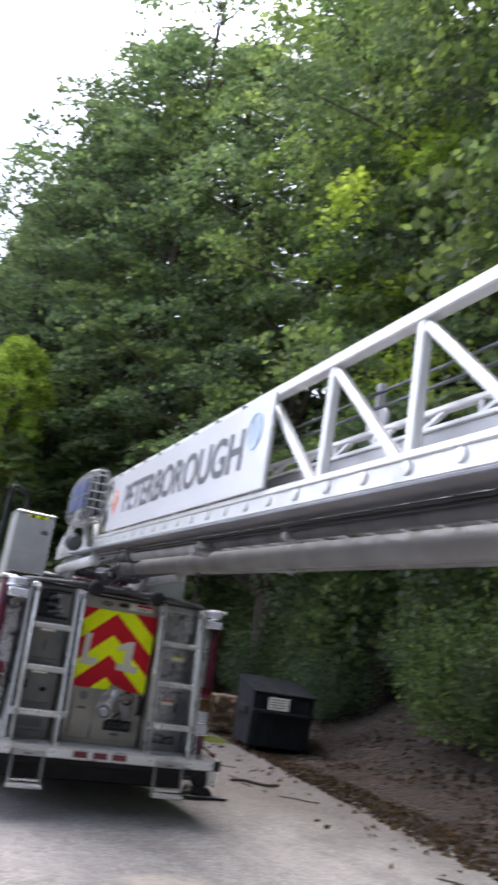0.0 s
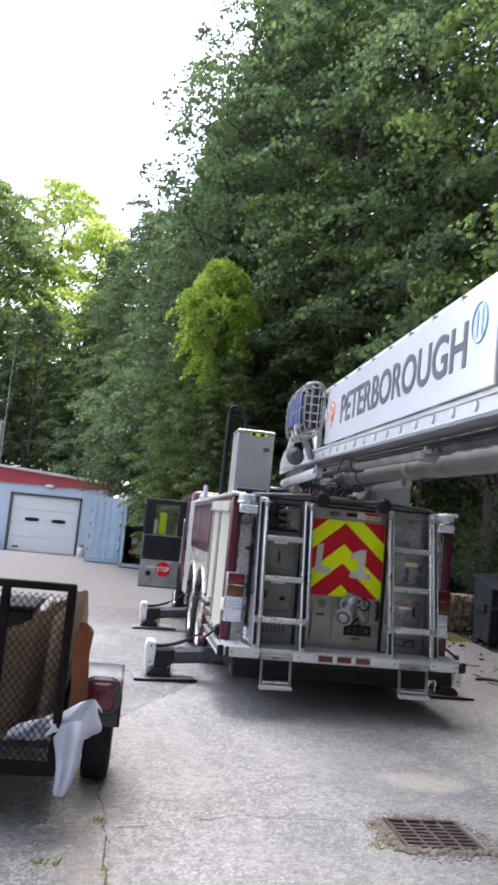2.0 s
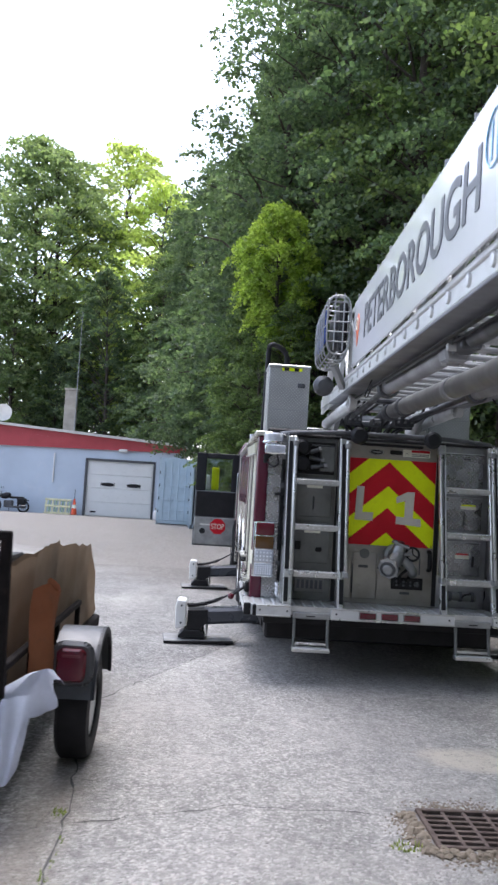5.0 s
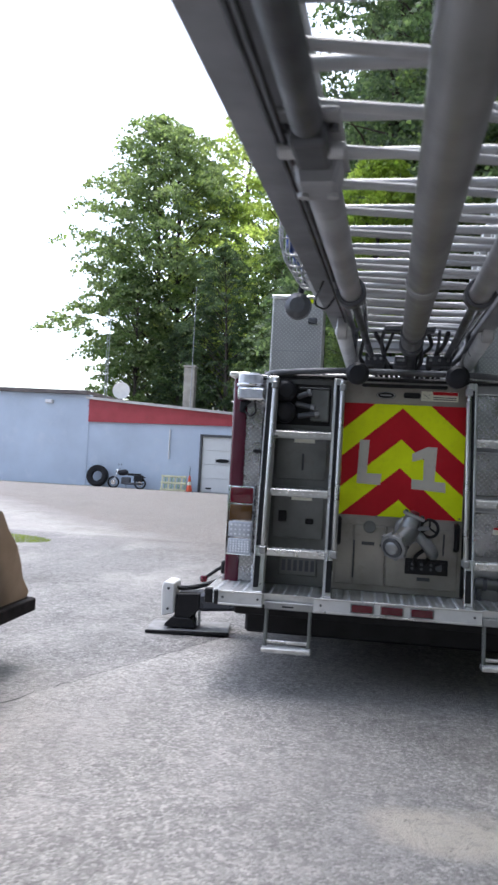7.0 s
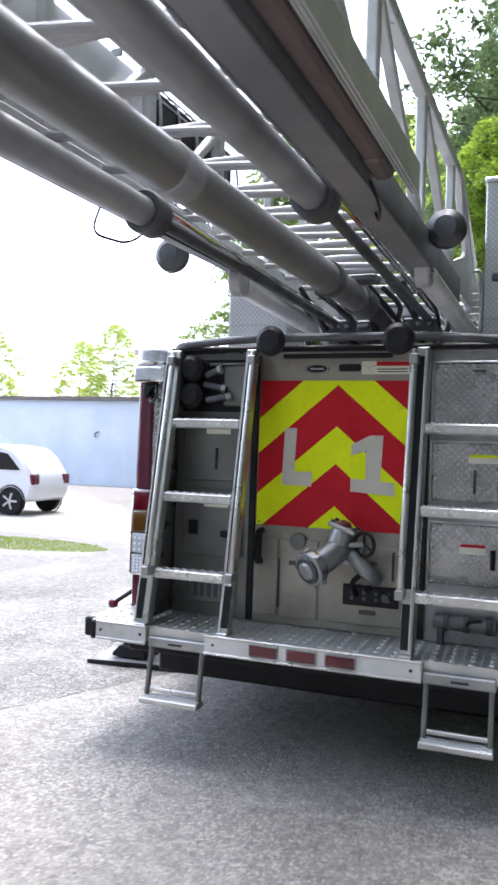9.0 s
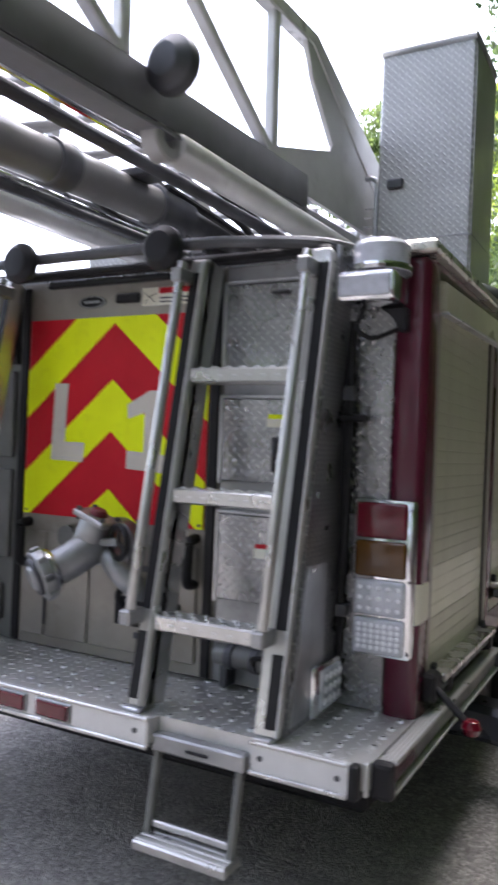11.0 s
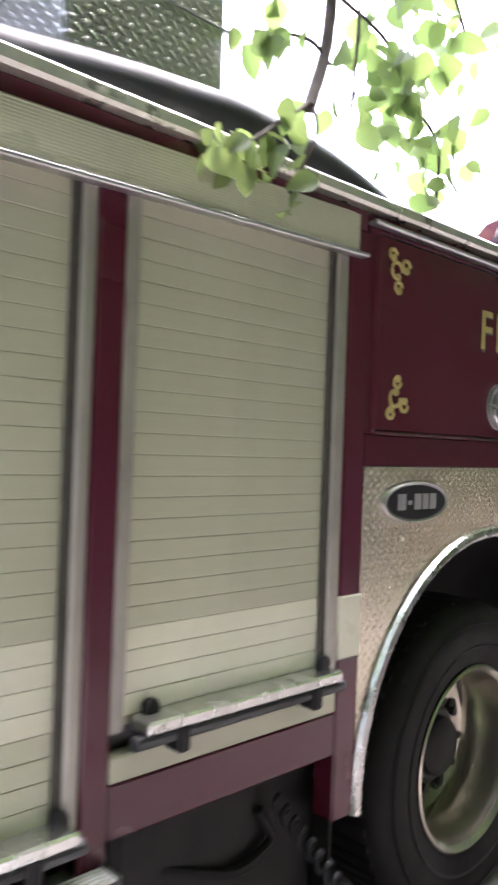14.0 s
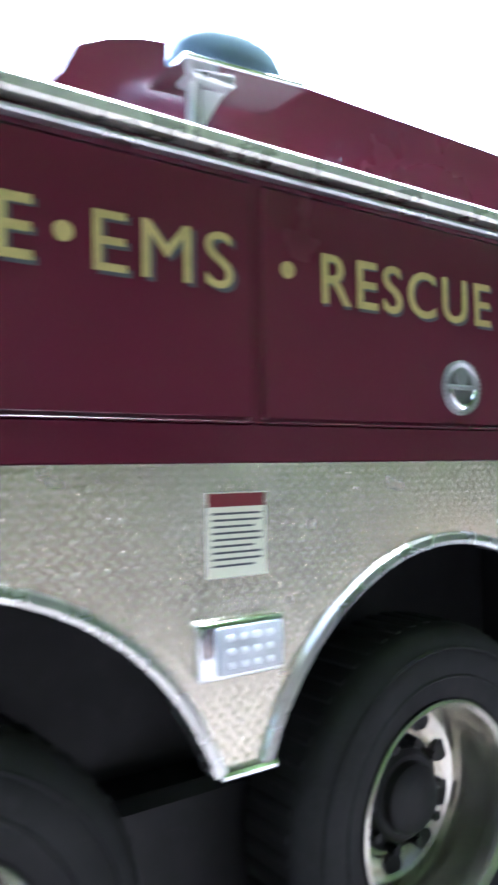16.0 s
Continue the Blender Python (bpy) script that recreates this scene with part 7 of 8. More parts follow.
    for i in range(5):
        bl = part("loose_timber", box(-0.5, 0.5, -0.045, 0.045, 0, 0.04, 0.005, m=pose(-3.35 + 0.05 * i, -3.0 + 0.16 * i, 0.477, 0, 0, 4 * i - 8)), TIMBER, None, "weathered loose board on the trailer bed")
        tagged(bl, category="board", group="loose boards in the trailer")

    # towel over the corner of the rail
    base = pose(-2.55, -3.25, 0.7)
    ob, P = thing("towel", "pale blue and white cotton cloth draped on the trailer corner", "towel", base), local(base)

    def drape(cols, rows, fn, name, label=""):
        bm = bmesh.new()
        g = [[bm.verts.new(fn(i / cols, j / rows)) for j in range(rows + 1)] for i in range(cols + 1)]
        for i in range(cols):
            for j in range(rows):
                bm.faces.new((g[i][j], g[i + 1][j], g[i + 1][j + 1], g[i][j + 1]))
        bmesh.ops.solidify(bm, geom=bm.faces[:], thickness=0.008)
        P(name, bm, CLOTH, ob, label, True)

    fold = lambda a, b, k: k * (math.sin(a * 9 + b * 3) + 0.6 * math.sin(a * 19 - b * 5) + 0.4 * math.sin(a * 31 + b * 11))

    def inside(u, v):
        """A crumpled wedge that lies inside the gate, behind the mesh."""
        top = 0.515 + 0.13 * u ** 0.8
        y = -3.31 + 0.03 * u
        return (-2.87 + 0.3 * u, y - 0.03 * math.sin(v * 2.6) + 0.1 * max(0.0, 0.25 - v) + fold(u, v, 0.009), top + (0.485 - top) * max(0.0, v - 0.15) / 0.85 - 0.12 * max(0.0, 0.15 - v) + fold(v, u, 0.006))

    def over(u, v):
        """Thrown over the corner of the rail outside the gate: a rounded shoulder with a long fold down its front."""
        crest = 0.6 + 0.105 * math.sin(1.9 * u) ** 0.9 - 0.05 * max(0.0, u - 0.85) / 0.15
        low = 0.55 - 0.04 * u + 0.02 * math.sin(u * 7)
        x, y = -2.63 + 0.27 * u, -3.38 + 0.2 * u
        if v < 0.3:
            k = 1 - v / 0.3
            return (x + 0.02 * k, y + 0.15 * k + fold(u, v, 0.007), crest - 0.07 * k * k + fold(v, u, 0.004))
        k = (v - 0.3) / 0.7
        return (x + 0.012 * math.sin(k * 5 + u * 4) + 0.018 * k * (u > 0.9), y - 0.07 * math.sin(k * 1.7) + 0.022 * math.sin(u * 10 - k * 2) * (0.3 + k) + fold(u, k, 0.006), crest + (low - crest) * k ** 1.15)

    def tail(u, v):
        """A narrow end that hangs down before the gate post, rolled at its edges."""
        w = 0.18 - 0.055 * min(1.0, 2.2 * v) + 0.02 * math.sin(v * 5.0)
        low = 0.2 + 0.05 * (2 * u - 1) ** 2 + 0.03 * u
        return (-2.565 + 0.05 * math.sin(v * 2.0) + w * (u - 0.3) - 0.015 * v, -3.47 + 0.07 * (1 - v) ** 3 + 0.03 * (2 * u - 1) ** 2 + 0.012 * math.sin(u * 12 + v * 3), 0.625 - 0.03 * (1 - u) + (low - 0.6) * v)

    drape(26, 14, inside, "cloth", "crumpled end behind the mesh")
    drape(26, 20, over, "cloth")
    drape(16, 22, tail, "cloth", "hanging end of the cloth")


trailer()


# ---- drain grate ----
def drain():
    base = pose(-0.2, -3.2, 0.0)
    d = thing("drain_grate", "rusty square cast iron drain grate in broken asphalt", "drain", base)
    iron = plain("rusty_cast_iron", (0.15, 0.115, 0.1), 0.85, 0.2, 0.4, 12, 0.3, dirt=0.5, spec=0.2)
    for x0, x1, y0, y1 in ((-0.34, 0.34, -0.3, -0.265), (-0.34, 0.34, 0.265, 0.3), (-0.34, -0.305, -0.265, 0.265), (0.305, 0.34, -0.265, 0.265)):
        part("rim", box(x0, x1, y0, y1, 0.002, 0.03, 0.004), iron, d)
    for i in range(3):
        x = -0.1525 + i * 0.1525
        part("grate_bar", box(x - 0.013, x + 0.013, -0.265, 0.265, 0.004, 0.026, 0.003), iron, d)
    for i in range(6):
        y = -0.19 + i * 0.076
        part("grate_bar", box(-0.305, 0.305, y - 0.015, y + 0.015, 0.003, 0.024, 0.003), iron, d)
    # no real depth: a black sheet stands for the shade below the bars
    part("pit", box(-0.305, 0.305, -0.265, 0.265, 0.0015, 0.003, 0), BLACK, d, "flat black sheet for the dark of the drain pit")
    collar = plain("grey_drain_collar", (0.24, 0.23, 0.22), 0.85, 0, 0.35, 6, 0.3, dirt=0.5)
    for x0, x1, y0, y1 in ((-0.4, 0.4, -0.35, -0.3), (-0.4, 0.4, 0.3, 0.35), (-0.4, -0.34, -0.3, 0.3), (0.34, 0.4, -0.3, 0.3)):
        part("collar", box(x0, x1, y0, y1, 0.001, 0.012, 0.005), collar, d, "cracked grey collar")
    d.matrix_basis = base @ Matrix.Scale(0.74, 4)
    rng = random.Random(8)
    bm = bmesh.new()
    for _ in range(1500):
        a = rng.uniform(0, 6.283)
        r = 0.27 + abs(rng.gauss(0, 0.07))
        s = rng.uniform(0.003, 0.009)
        lathe([(s, 0.0), (s * 0.8, s * 0.5), (0.0, s * 0.6)], 6, bm, pose(-0.2 + r * 1.05 * math.cos(a), -3.2 + r * math.sin(a), 0, 0, 0, rng.uniform(0, 360)))
    for _ in range(210):
        if rng.random() < 0.6:
            x, y = rng.uniform(-0.5, 0.16), -3.2 - 0.245 - abs(rng.gauss(0, 0.035)) + 0.03
        else:
            x, y = -0.2 - 0.27 - abs(rng.gauss(0, 0.03)), -3.2 + rng.uniform(-0.25, 0.2)
        s = rng.uniform(0.01, 0.03)
        lathe([(s, 0.0), (s * rng.uniform(0.8, 1.1), s * 0.4), (s * rng.uniform(0.3, 0.7), s * rng.uniform(0.7, 1.0)), (0.0, s)], 6, bm,
              pose(x, y, 0.0, rng.uniform(-12, 12), rng.uniform(-12, 12), rng.uniform(0, 360)) @ Matrix.Diagonal((1.3, 0.9, 0.8, 1)))
    rb = part("rubble", bm, plain("broken_asphalt", (0.25, 0.205, 0.155), 0.9, 0, 0.5, 24, 0.3, dirt=0.6, grime=(0.07, 0.06, 0.04)), None, "crumbled asphalt and dirt round the drain")
    tagged(rb, category="rubble", kind="stuff")


drain()


# ---- dumpster ----
def dumpster():
    base = pose(5.42, 6.5, 0.0, 0, 0, -12) @ Matrix.Diagonal((0.76, 1, 0.97, 1))
    green = plain("black_green_dumpster_paint", (0.004, 0.007, 0.010), 0.8, 0.1, 0.3, 3, 0.08, dirt=0.3, grime=(0.05, 0.045, 0.04))
    d = thing("dumpster", "black steel dumpster with a sloping lid and white notice", "dumpster", base)
    part("bin", prism([(-0.6, 0.12), (0.6, 0.12), (0.75, 1.4), (-0.75, 1.15)], 0, -0.82, 0.82, bevel=0.02), green, d)
    for x in (-0.66, -0.22, 0.22, 0.66):
        part("rib", prism([(-0.63, 0.15), (-0.6, 0.15), (-0.74, 1.1), (-0.78, 1.1)], 0, x - 0.035, x + 0.035), green, d)
    part("lid", prism([(-0.8, 1.15), (0.78, 1.4), (0.78, 1.44), (-0.8, 1.19)], 0, -0.85, 0.0, bevel=0.008), green, d)
    part("lid", prism([(-0.8, 1.15), (0.78, 1.4), (0.78, 1.44), (-0.8, 1.19)], 0, 0.02, 0.85, bevel=0.008), green, d)
    part("front_bar", box(-0.84, 0.84, -0.86, -0.78, 0.78, 0.84, 0.01), green, d)
    for s in (-1, 1):
        part("lift_pocket", box(s * 0.82, s * 0.9, -0.4, 0.4, 0.7, 0.86, 0.01), green, d)
        for y in (-0.45, 0.45):
            part("skid", box(s * 0.65 - 0.1, s * 0.65 + 0.1, y - 0.06, y + 0.06, 0.0, 0.12, 0.01), green, d)
    nt = part("notice", box(-0.42, 0.12, -0.80, -0.765, 0.86, 1.1, 0.002, m=pose(0, 0, 0)), REFLECT, d, "white notice with dark bars")
    for i in range(4):
        part("print_line", box(-0.37, 0.06 - 0.05 * (i % 2), -0.804, -0.80, 1.05 - i * 0.05, 1.065 - i * 0.05, 0), INK, nt)


dumpster()


def wood_stack():
    base = pose(5.15, 8.9, 0.0, 0, 0, 25)
    w = thing("firewood_stack", "stack of split pale brown firewood beside the dumpster", "firewood", base)
    split = plain("split_firewood", (0.42, 0.29, 0.19), 0.85, 0, 0.4, 9, 0.25, dirt=0.3)
    rng = random.Random(12)
    for row in range(8):
        for k in range(11):
            x, z, r = -0.72 + k * 0.14 + rng.uniform(-0.02, 0.02) + 0.06 * (row % 2), 0.075 + row * 0.1, rng.uniform(0.045, 0.066)
            m = Matrix.Translation((x, 0, z)) @ pose(0, 0, 0, 0, rng.uniform(0, 360), rng.uniform(-5, 5))
            wedge = [(r * 1.1 * math.cos(q), r * 1.1 * math.sin(q)) for q in (0.2, 1.0, 2.1, 3.3, 4.6)]
            bm = prism(wedge, 1, -0.22 + rng.uniform(-0.05, 0.05), 0.22, bevel=0.004)
            bm.transform(m)
            part("log", bm, split, w)
    bark = plain("wet_branch_bark", (0.03, 0.025, 0.02), 0.9, 0, 0.4, 9, 0.4)
    br = part("fallen_branch", pipe(bend([(2.82, 2.57, 0.02), (3.05, 2.6, 0.03), (3.14, 2.36, 0.035), (3.27, 2.25, 0.035), (3.52, 2.42, 0.025)]), 0.02, 7), bark, None, "dark crooked branch lying on the asphalt")
    tagged(br, category="branch")


wood_stack()


# ---- things by the building ----
CONT_BLUE = plain("grey_blue_container_paint", (0.44, 0.54, 0.61), 0.5, 0.1, 0.15, 2, 0.06, dirt=0.3, grime=(0.25, 0.2, 0.18))


def container(x, y, turn, label, doors, wide=1.0, deep=1.0):
    m = pose(x, y, 0, 0, 0, turn) @ Matrix.Diagonal((wide, deep, 1, 1))
    c = thing("shipping_container", label, "container", m, group="shipping containers")
    for s in (-1, 1):
        pts = []
        n = 36
        for i in range(n + 1):
            yy = 0.1 + i * (5.8 / n)
            pts.append((s * (1.2 if (i // 2) % 2 else 1.17), yy))
        poly = pts + [(s * 1.14, 5.9), (s * 1.14, 0.1)]
        part("side_wall", prism(poly, 2, 0.15, 2.5), CONT_BLUE, c)
    part("roof", box(-1.2, 1.2, 0, 6, 2.5, 2.58, 0.01), CONT_BLUE, c)
    part("floor", box(-1.2, 1.2, 0, 6, 0.03, 0.15, 0.01), CONT_BLUE, c)
    part("back_wall", box(-1.2, 1.2, 5.9, 6.0, 0.15, 2.5, 0.01), CONT_BLUE, c)
    for s in (-1, 1):
        for yy in (0.0, 5.88):
            part("corner_post", box(s * 1.1, s * 1.22, yy, yy + 0.12, 0.0, 2.6, 0.012), CONT_BLUE, c)
    part("door_header", box(-1.1, 1.1, 0.0, 0.1, 2.38, 2.5, 0.01), CONT_BLUE, c)
    for s in doors:
        part("door", box(min(s * 1.1, 0), max(s * 1.1, 0), -0.03, 0.02, 0.16, 2.38, 0.01), CONT_BLUE, c, "steel container door")
        for dx in (0.25, 0.8):
            part("lock_rod", rod((s * dx, -0.12, 0.12), (s * dx, -0.12, 2.45), 0.035, seg=10), CONT_BLUE, c)
        for z in (0.45, 0.95, 1.45, 1.95):
            part("door_rib", box(min(s * 0.1, s * 1.0), max(s * 0.1, s * 1.0), -0.11, -0.03, z, z + 0.08, 0.005), CONT_BLUE, c)
            part("hinge", box(s * 1.08, s * 1.14, -0.07, -0.03, z, z + 0.12, 0.01), BLACK, c)
    return c


container(-3.23, 23.0, 0, "narrow grey blue steel container with closed ribbed doors", (1, -1), 0.53, 0.43)
container(-1.32, 21.2, 0, "grey blue shipping container standing open", ())


def open_container_load():
    base = pose(-1.55, 21.9, 0.15)
    v = thing("red_vehicle", "red vehicle with a white lamp parked in the open container", "vehicle", base)
    part("tail", box(-0.6, 0.6, -0.05, 1.6, 0.35, 1.15, 0.12, seg=3), HYDRANT, v, "", True)
    for s in (-1, 1):
        part("tyre", lathe([(0.3, -0.1), (0.34, -0.07), (0.34, 0.07), (0.3, 0.1)], 28, m=pose(s * 0.5, 0.25, 0.34, 0, 90, 0)), RUBBER, v, "", True)
        part("lamp", box(s * 0.36, s * 0.58, -0.08, -0.03, 0.72, 0.98, 0.03), LENS_CLEAR, v)
    part("bumper", box(-0.62, 0.62, -0.15, 0.0, 0.32, 0.55, 0.04), BLACK, v)
    s = part("wall_sign", box(-2.47, -1.75, 22.0, 22.03, 1.6, 2.3, 0.01), WHITE, None, "white sign with a red triangle on the container wall")
    tagged(s, category="sign")
    part("triangle", prism([(-2.28, 1.72), (-1.85, 1.72), (-1.85, 2.12)], 1, 21.985, 22.0), RED_SHEET, s)


open_container_load()


def big_tyre():
    t = thing("spare_tyre", "large black truck tyre leaning on the blue wall", "tyre", pose(-14.32, 34.68, 0.13, 80, 0, 0))
    part("tyre", lathe([(0.30, -0.15), (0.5, -0.17), (0.57, -0.13), (0.585, 0.0), (0.57, 0.13), (0.5, 0.17), (0.30, 0.15), (0.27, 0.0), (0.30, -0.15)], 48, caps=False), RUBBER, t, "", True)
    bm = bmesh.new()
    for k in range(40):
        box(0.565, 0.595, -0.012, 0.02, -0.12, 0.12, 0.004, bm, pose(0, 0, 0, 0, 0, k * 9))
    part("tread", bm, RUBBER, t)


big_tyre()


def motorcycle():
    base = pose(-12.5, 34.2, -0.46, 0, 0, 6)
    m = thing("motorcycle", "black and chrome motorcycle parked by the blue wall", "motorcycle", base)
    for x in (-0.72, 0.72):
        w = part("wheel", lathe([(0.25, -0.05), (0.31, -0.055), (0.325, 0.0), (0.31, 0.055), (0.25, 0.05), (0.235, 0.0), (0.25, -0.05)], 36, m=pose(x, 0, 0.325, 90, 0, 0), caps=False), RUBBER, m, "", True)
        part("brake_disc", rod((x, -0.05, 0.325), (x, -0.045, 0.325), 0.13, seg=24), CHROME, w)
        for k in range(9):
            a = k * 0.698
            part("spoke", rod((x, 0, 0.325), (x + 0.25 * math.cos(a), 0, 0.325 + 0.25 * math.sin(a)), 0.008, seg=6), STEEL, w)
    part("engine", box(-0.28, 0.2, -0.18, 0.18, 0.25, 0.62, 0.06, seg=2), STEEL, m)
    part("fuel_tank", lathe([(0.0, -0.3), (0.13, -0.2), (0.17, 0.0), (0.14, 0.2), (0.0, 0.3)], 20, m=pose(-0.22, 0, 0.86, 0, 80, 0)), CHARCOAL, m, "", True)
    part("seat", box(0.02, 0.75, -0.13, 0.13, 0.72, 0.84, 0.05, seg=3), BLACK, m, "", True)
    for s in (-1, 1):
        part("fork", rod((-0.72, s * 0.09, 0.325), (-0.45, s * 0.09, 1.05), 0.025), CHROME, m)
        part("handlebar", pipe(bend([(-0.45, 0, 1.02), (-0.42, s * 0.2, 1.12), (-0.3, s * 0.42, 1.08)]), 0.014), CHROME, m)
        part("mirror", rod((-0.42, s * 0.34, 1.28), (-0.4, s * 0.34, 1.28), 0.055, seg=16), BLACK, m)
        part("exhaust", rod((-0.1, s * 0.17, 0.28), (0.85, s * 0.2, 0.3), 0.045, 0.055, 16), STEEL, m)
        part("pannier", box(0.42, 0.85, s * 0.14, s * 0.34, 0.42, 0.75, 0.05, seg=2), BLACK, m)
    part("headlamp", lathe([(0.0, -0.1), (0.09, -0.06), (0.1, 0.0), (0.0, 0.01)], 18, m=pose(-0.6, 0, 0.95, 0, -90, 0)), CHROME, m, "", True)
    part("rear_fender", box(0.4, 1.02, -0.08, 0.08, 0.62, 0.68, 0.03), CHARCOAL, m)
    part("stand", rod((0.0, -0.15, 0.25), (0.05, -0.3, 0.0), 0.014), STEEL, m)


motorcycle()


def barrier():
    base = SET_BACK @ pose(-8.4, BY - 0.45, 0)
    b = thing("folded_barrier", "pale yellow slatted barrier leaning on the blue wall", "barrier", base)
    cream = plain("pale_yellow_plastic", (0.68, 0.66, 0.42), 0.5)
    lean = pose(0, 0, 0, -14, 0, 0)
    for z in (0.0, 0.3, 0.58):
        part("rail", box(-0.55, 0.55, -0.03, 0.03, z + 0.01, z + 0.1, 0.01, m=lean), cream, b)
    for i in range(8):
        part("slat", box(-0.53 + i * 0.14, -0.45 + i * 0.14, -0.02, 0.02, 0.0, 0.68, 0.01, m=lean), plain("green_slat", (0.3, 0.42, 0.3), 0.5) if i % 2 else cream, b)
    c = thing("traffic_cone", "orange traffic cone with a black tip", "cone", SET_BACK @ pose(-7.68, BY - 0.5, 0))
    org = plain("orange_cone_plastic", (0.75, 0.10, 0.03), 0.5)
    part("base", box(-0.17, 0.17, -0.17, 0.17, 0.0, 0.035, 0.01), BLACK, c)
    part("cone", lathe([(0.13, 0.03), (0.04, 0.68), (0.03, 0.7), (0.0, 0.7)], 24), org, c, "", True)
    part("sleeve", lathe([(0.096, 0.3), (0.075, 0.45), (0.07, 0.45)], 24), REFLECT, c)
    part("tip", rod((0, 0, 0.7), (0, 0, 1.1), 0.012, seg=8), CHARCOAL, c)
    g = thing("gas_bottle", "white gas bottle beside the garage door", "gas bottle", SET_BACK @ pose(-4.2, BY - 0.35, 0))
    part("bottle", lathe([(0.14, 0.0), (0.16, 0.03), (0.16, 0.32), (0.12, 0.4), (0.05, 0.42), (0.05, 0.5), (0.0, 0.5)], 24), WHITE, g, "", True)
    part("collar", lathe([(0.1, 0.4), (0.1, 0.52)], 20, caps=False), ALU_DULL, g)
    u = thing("utility_meter", "grey meter box with pipes on the building corner", "meter", SET_BACK @ pose(-3.75, BY - 0.2, 0))
    part("box", box(-0.18, 0.18, -0.1, 0.2, 0.75, 1.05, 0.03), GREY_PANEL, u)
    part("pipe", rod((-0.1, 0.0, 0.0), (-0.1, 0.0, 0.76), 0.03), GREY_PANEL, u)
    part("pipe", rod((0.1, 0.0, 0.0), (0.1, 0.0, 0.76), 0.03), GREY_PANEL, u)


barrier()


def parked_car():
    base = pose(-12.05, 11.7, 0, 0, 0, 4)
    c = thing("parked_car", "white car parked on the pale yard", "car", base)
    car = plain("white_car_paint", (0.72, 0.75, 0.8), 0.2, 0.0, 0.05, 2, 0.01, coat=0.8, dirt=0.03)
    prof = [(-2.2, 0.32), (1.98, 0.32), (2.06, 0.5), (2.1, 0.75), (2.04, 1.0), (1.72, 1.42), (1.45, 1.6), (0.9, 1.67), (-0.5, 1.66), (-1.3, 1.12), (-2.15, 0.98), (-2.28, 0.7)]
    part("body", prism([(x, z) for x, z in prof], 1, -0.85, 0.85, bevel=0.07), car, c, "", True)
    part("side_window", prism([(-1.1, 1.06), (1.75, 1.06), (1.4, 1.44), (0.9, 1.52), (-0.42, 1.52)], 1, -0.862, 0.862), BLACK, c)
    for x in (-1.35, 1.52):
        for s in (-1, 1):
            w = part("wheel", lathe([(0.2, -0.1), (0.31, -0.11), (0.33, -0.08), (0.33, 0.08), (0.31, 0.11), (0.2, 0.1)], 32, m=pose(x, s * 0.8, 0.33, 90, 0, 0)), RUBBER, c, "", True)
            for k in range(5):
                a = k * 1.2566
                part("spoke", beam((x, s * 0.91, 0.33), (x + 0.2 * math.cos(a), s * 0.91, 0.33 + 0.2 * math.sin(a)), 0.05, 0.02, up=(0, 1, 0)), ALU, w)
            part("wheel_arch", lathe([(0.36, -0.02), (0.39, 0.0), (0.36, 0.02)], 32, m=pose(x, s * 0.852, 0.33, 90, 0, 0), caps=False), BLACK, c)
    for s in (-1, 1):
        part("tail_light", box(1.96, 2.1, s * 0.55, s * 0.84, 0.72, 0.98, 0.03), LENS_RED, c)


parked_car()


# ---- trees and undergrowth ----
BARK = plain("grey_brown_bark", (0.075, 0.06, 0.048), 0.95, 0, 0.4, 7, 0.6, dirt=0.4)
LEAF_DARK = leafy("dark_leaves", (0.075, 0.11, 0.078), (0.118, 0.16, 0.108), (0.18, 0.228, 0.145))
LEAF_MID = leafy("green_leaves", (0.09, 0.13, 0.068), (0.145, 0.195, 0.092), (0.22, 0.275, 0.125))
# far grey green crowns: haze is lightened into the leaf colour
LEAF_ELM = leafy("grey_green_leaves", (0.14, 0.18, 0.11), (0.215, 0.265, 0.15), (0.33, 0.375, 0.21))
LEAF_BRIGHT = leafy("bright_leaves", (0.26, 0.34, 0.07), (0.4, 0.5, 0.11), (0.54, 0.63, 0.17))
# sunlight on the far maples is put into this leaf colour
LEAF_SUNNY = leafy("sunlit_maple_leaves", (0.27, 0.31, 0.11), (0.42, 0.47, 0.17), (0.6, 0.62, 0.26))


LEAF_PALE = leafy("pale_hanging_leaves", (0.15, 0.2, 0.115), (0.2, 0.25, 0.145), (0.27, 0.32, 0.19))


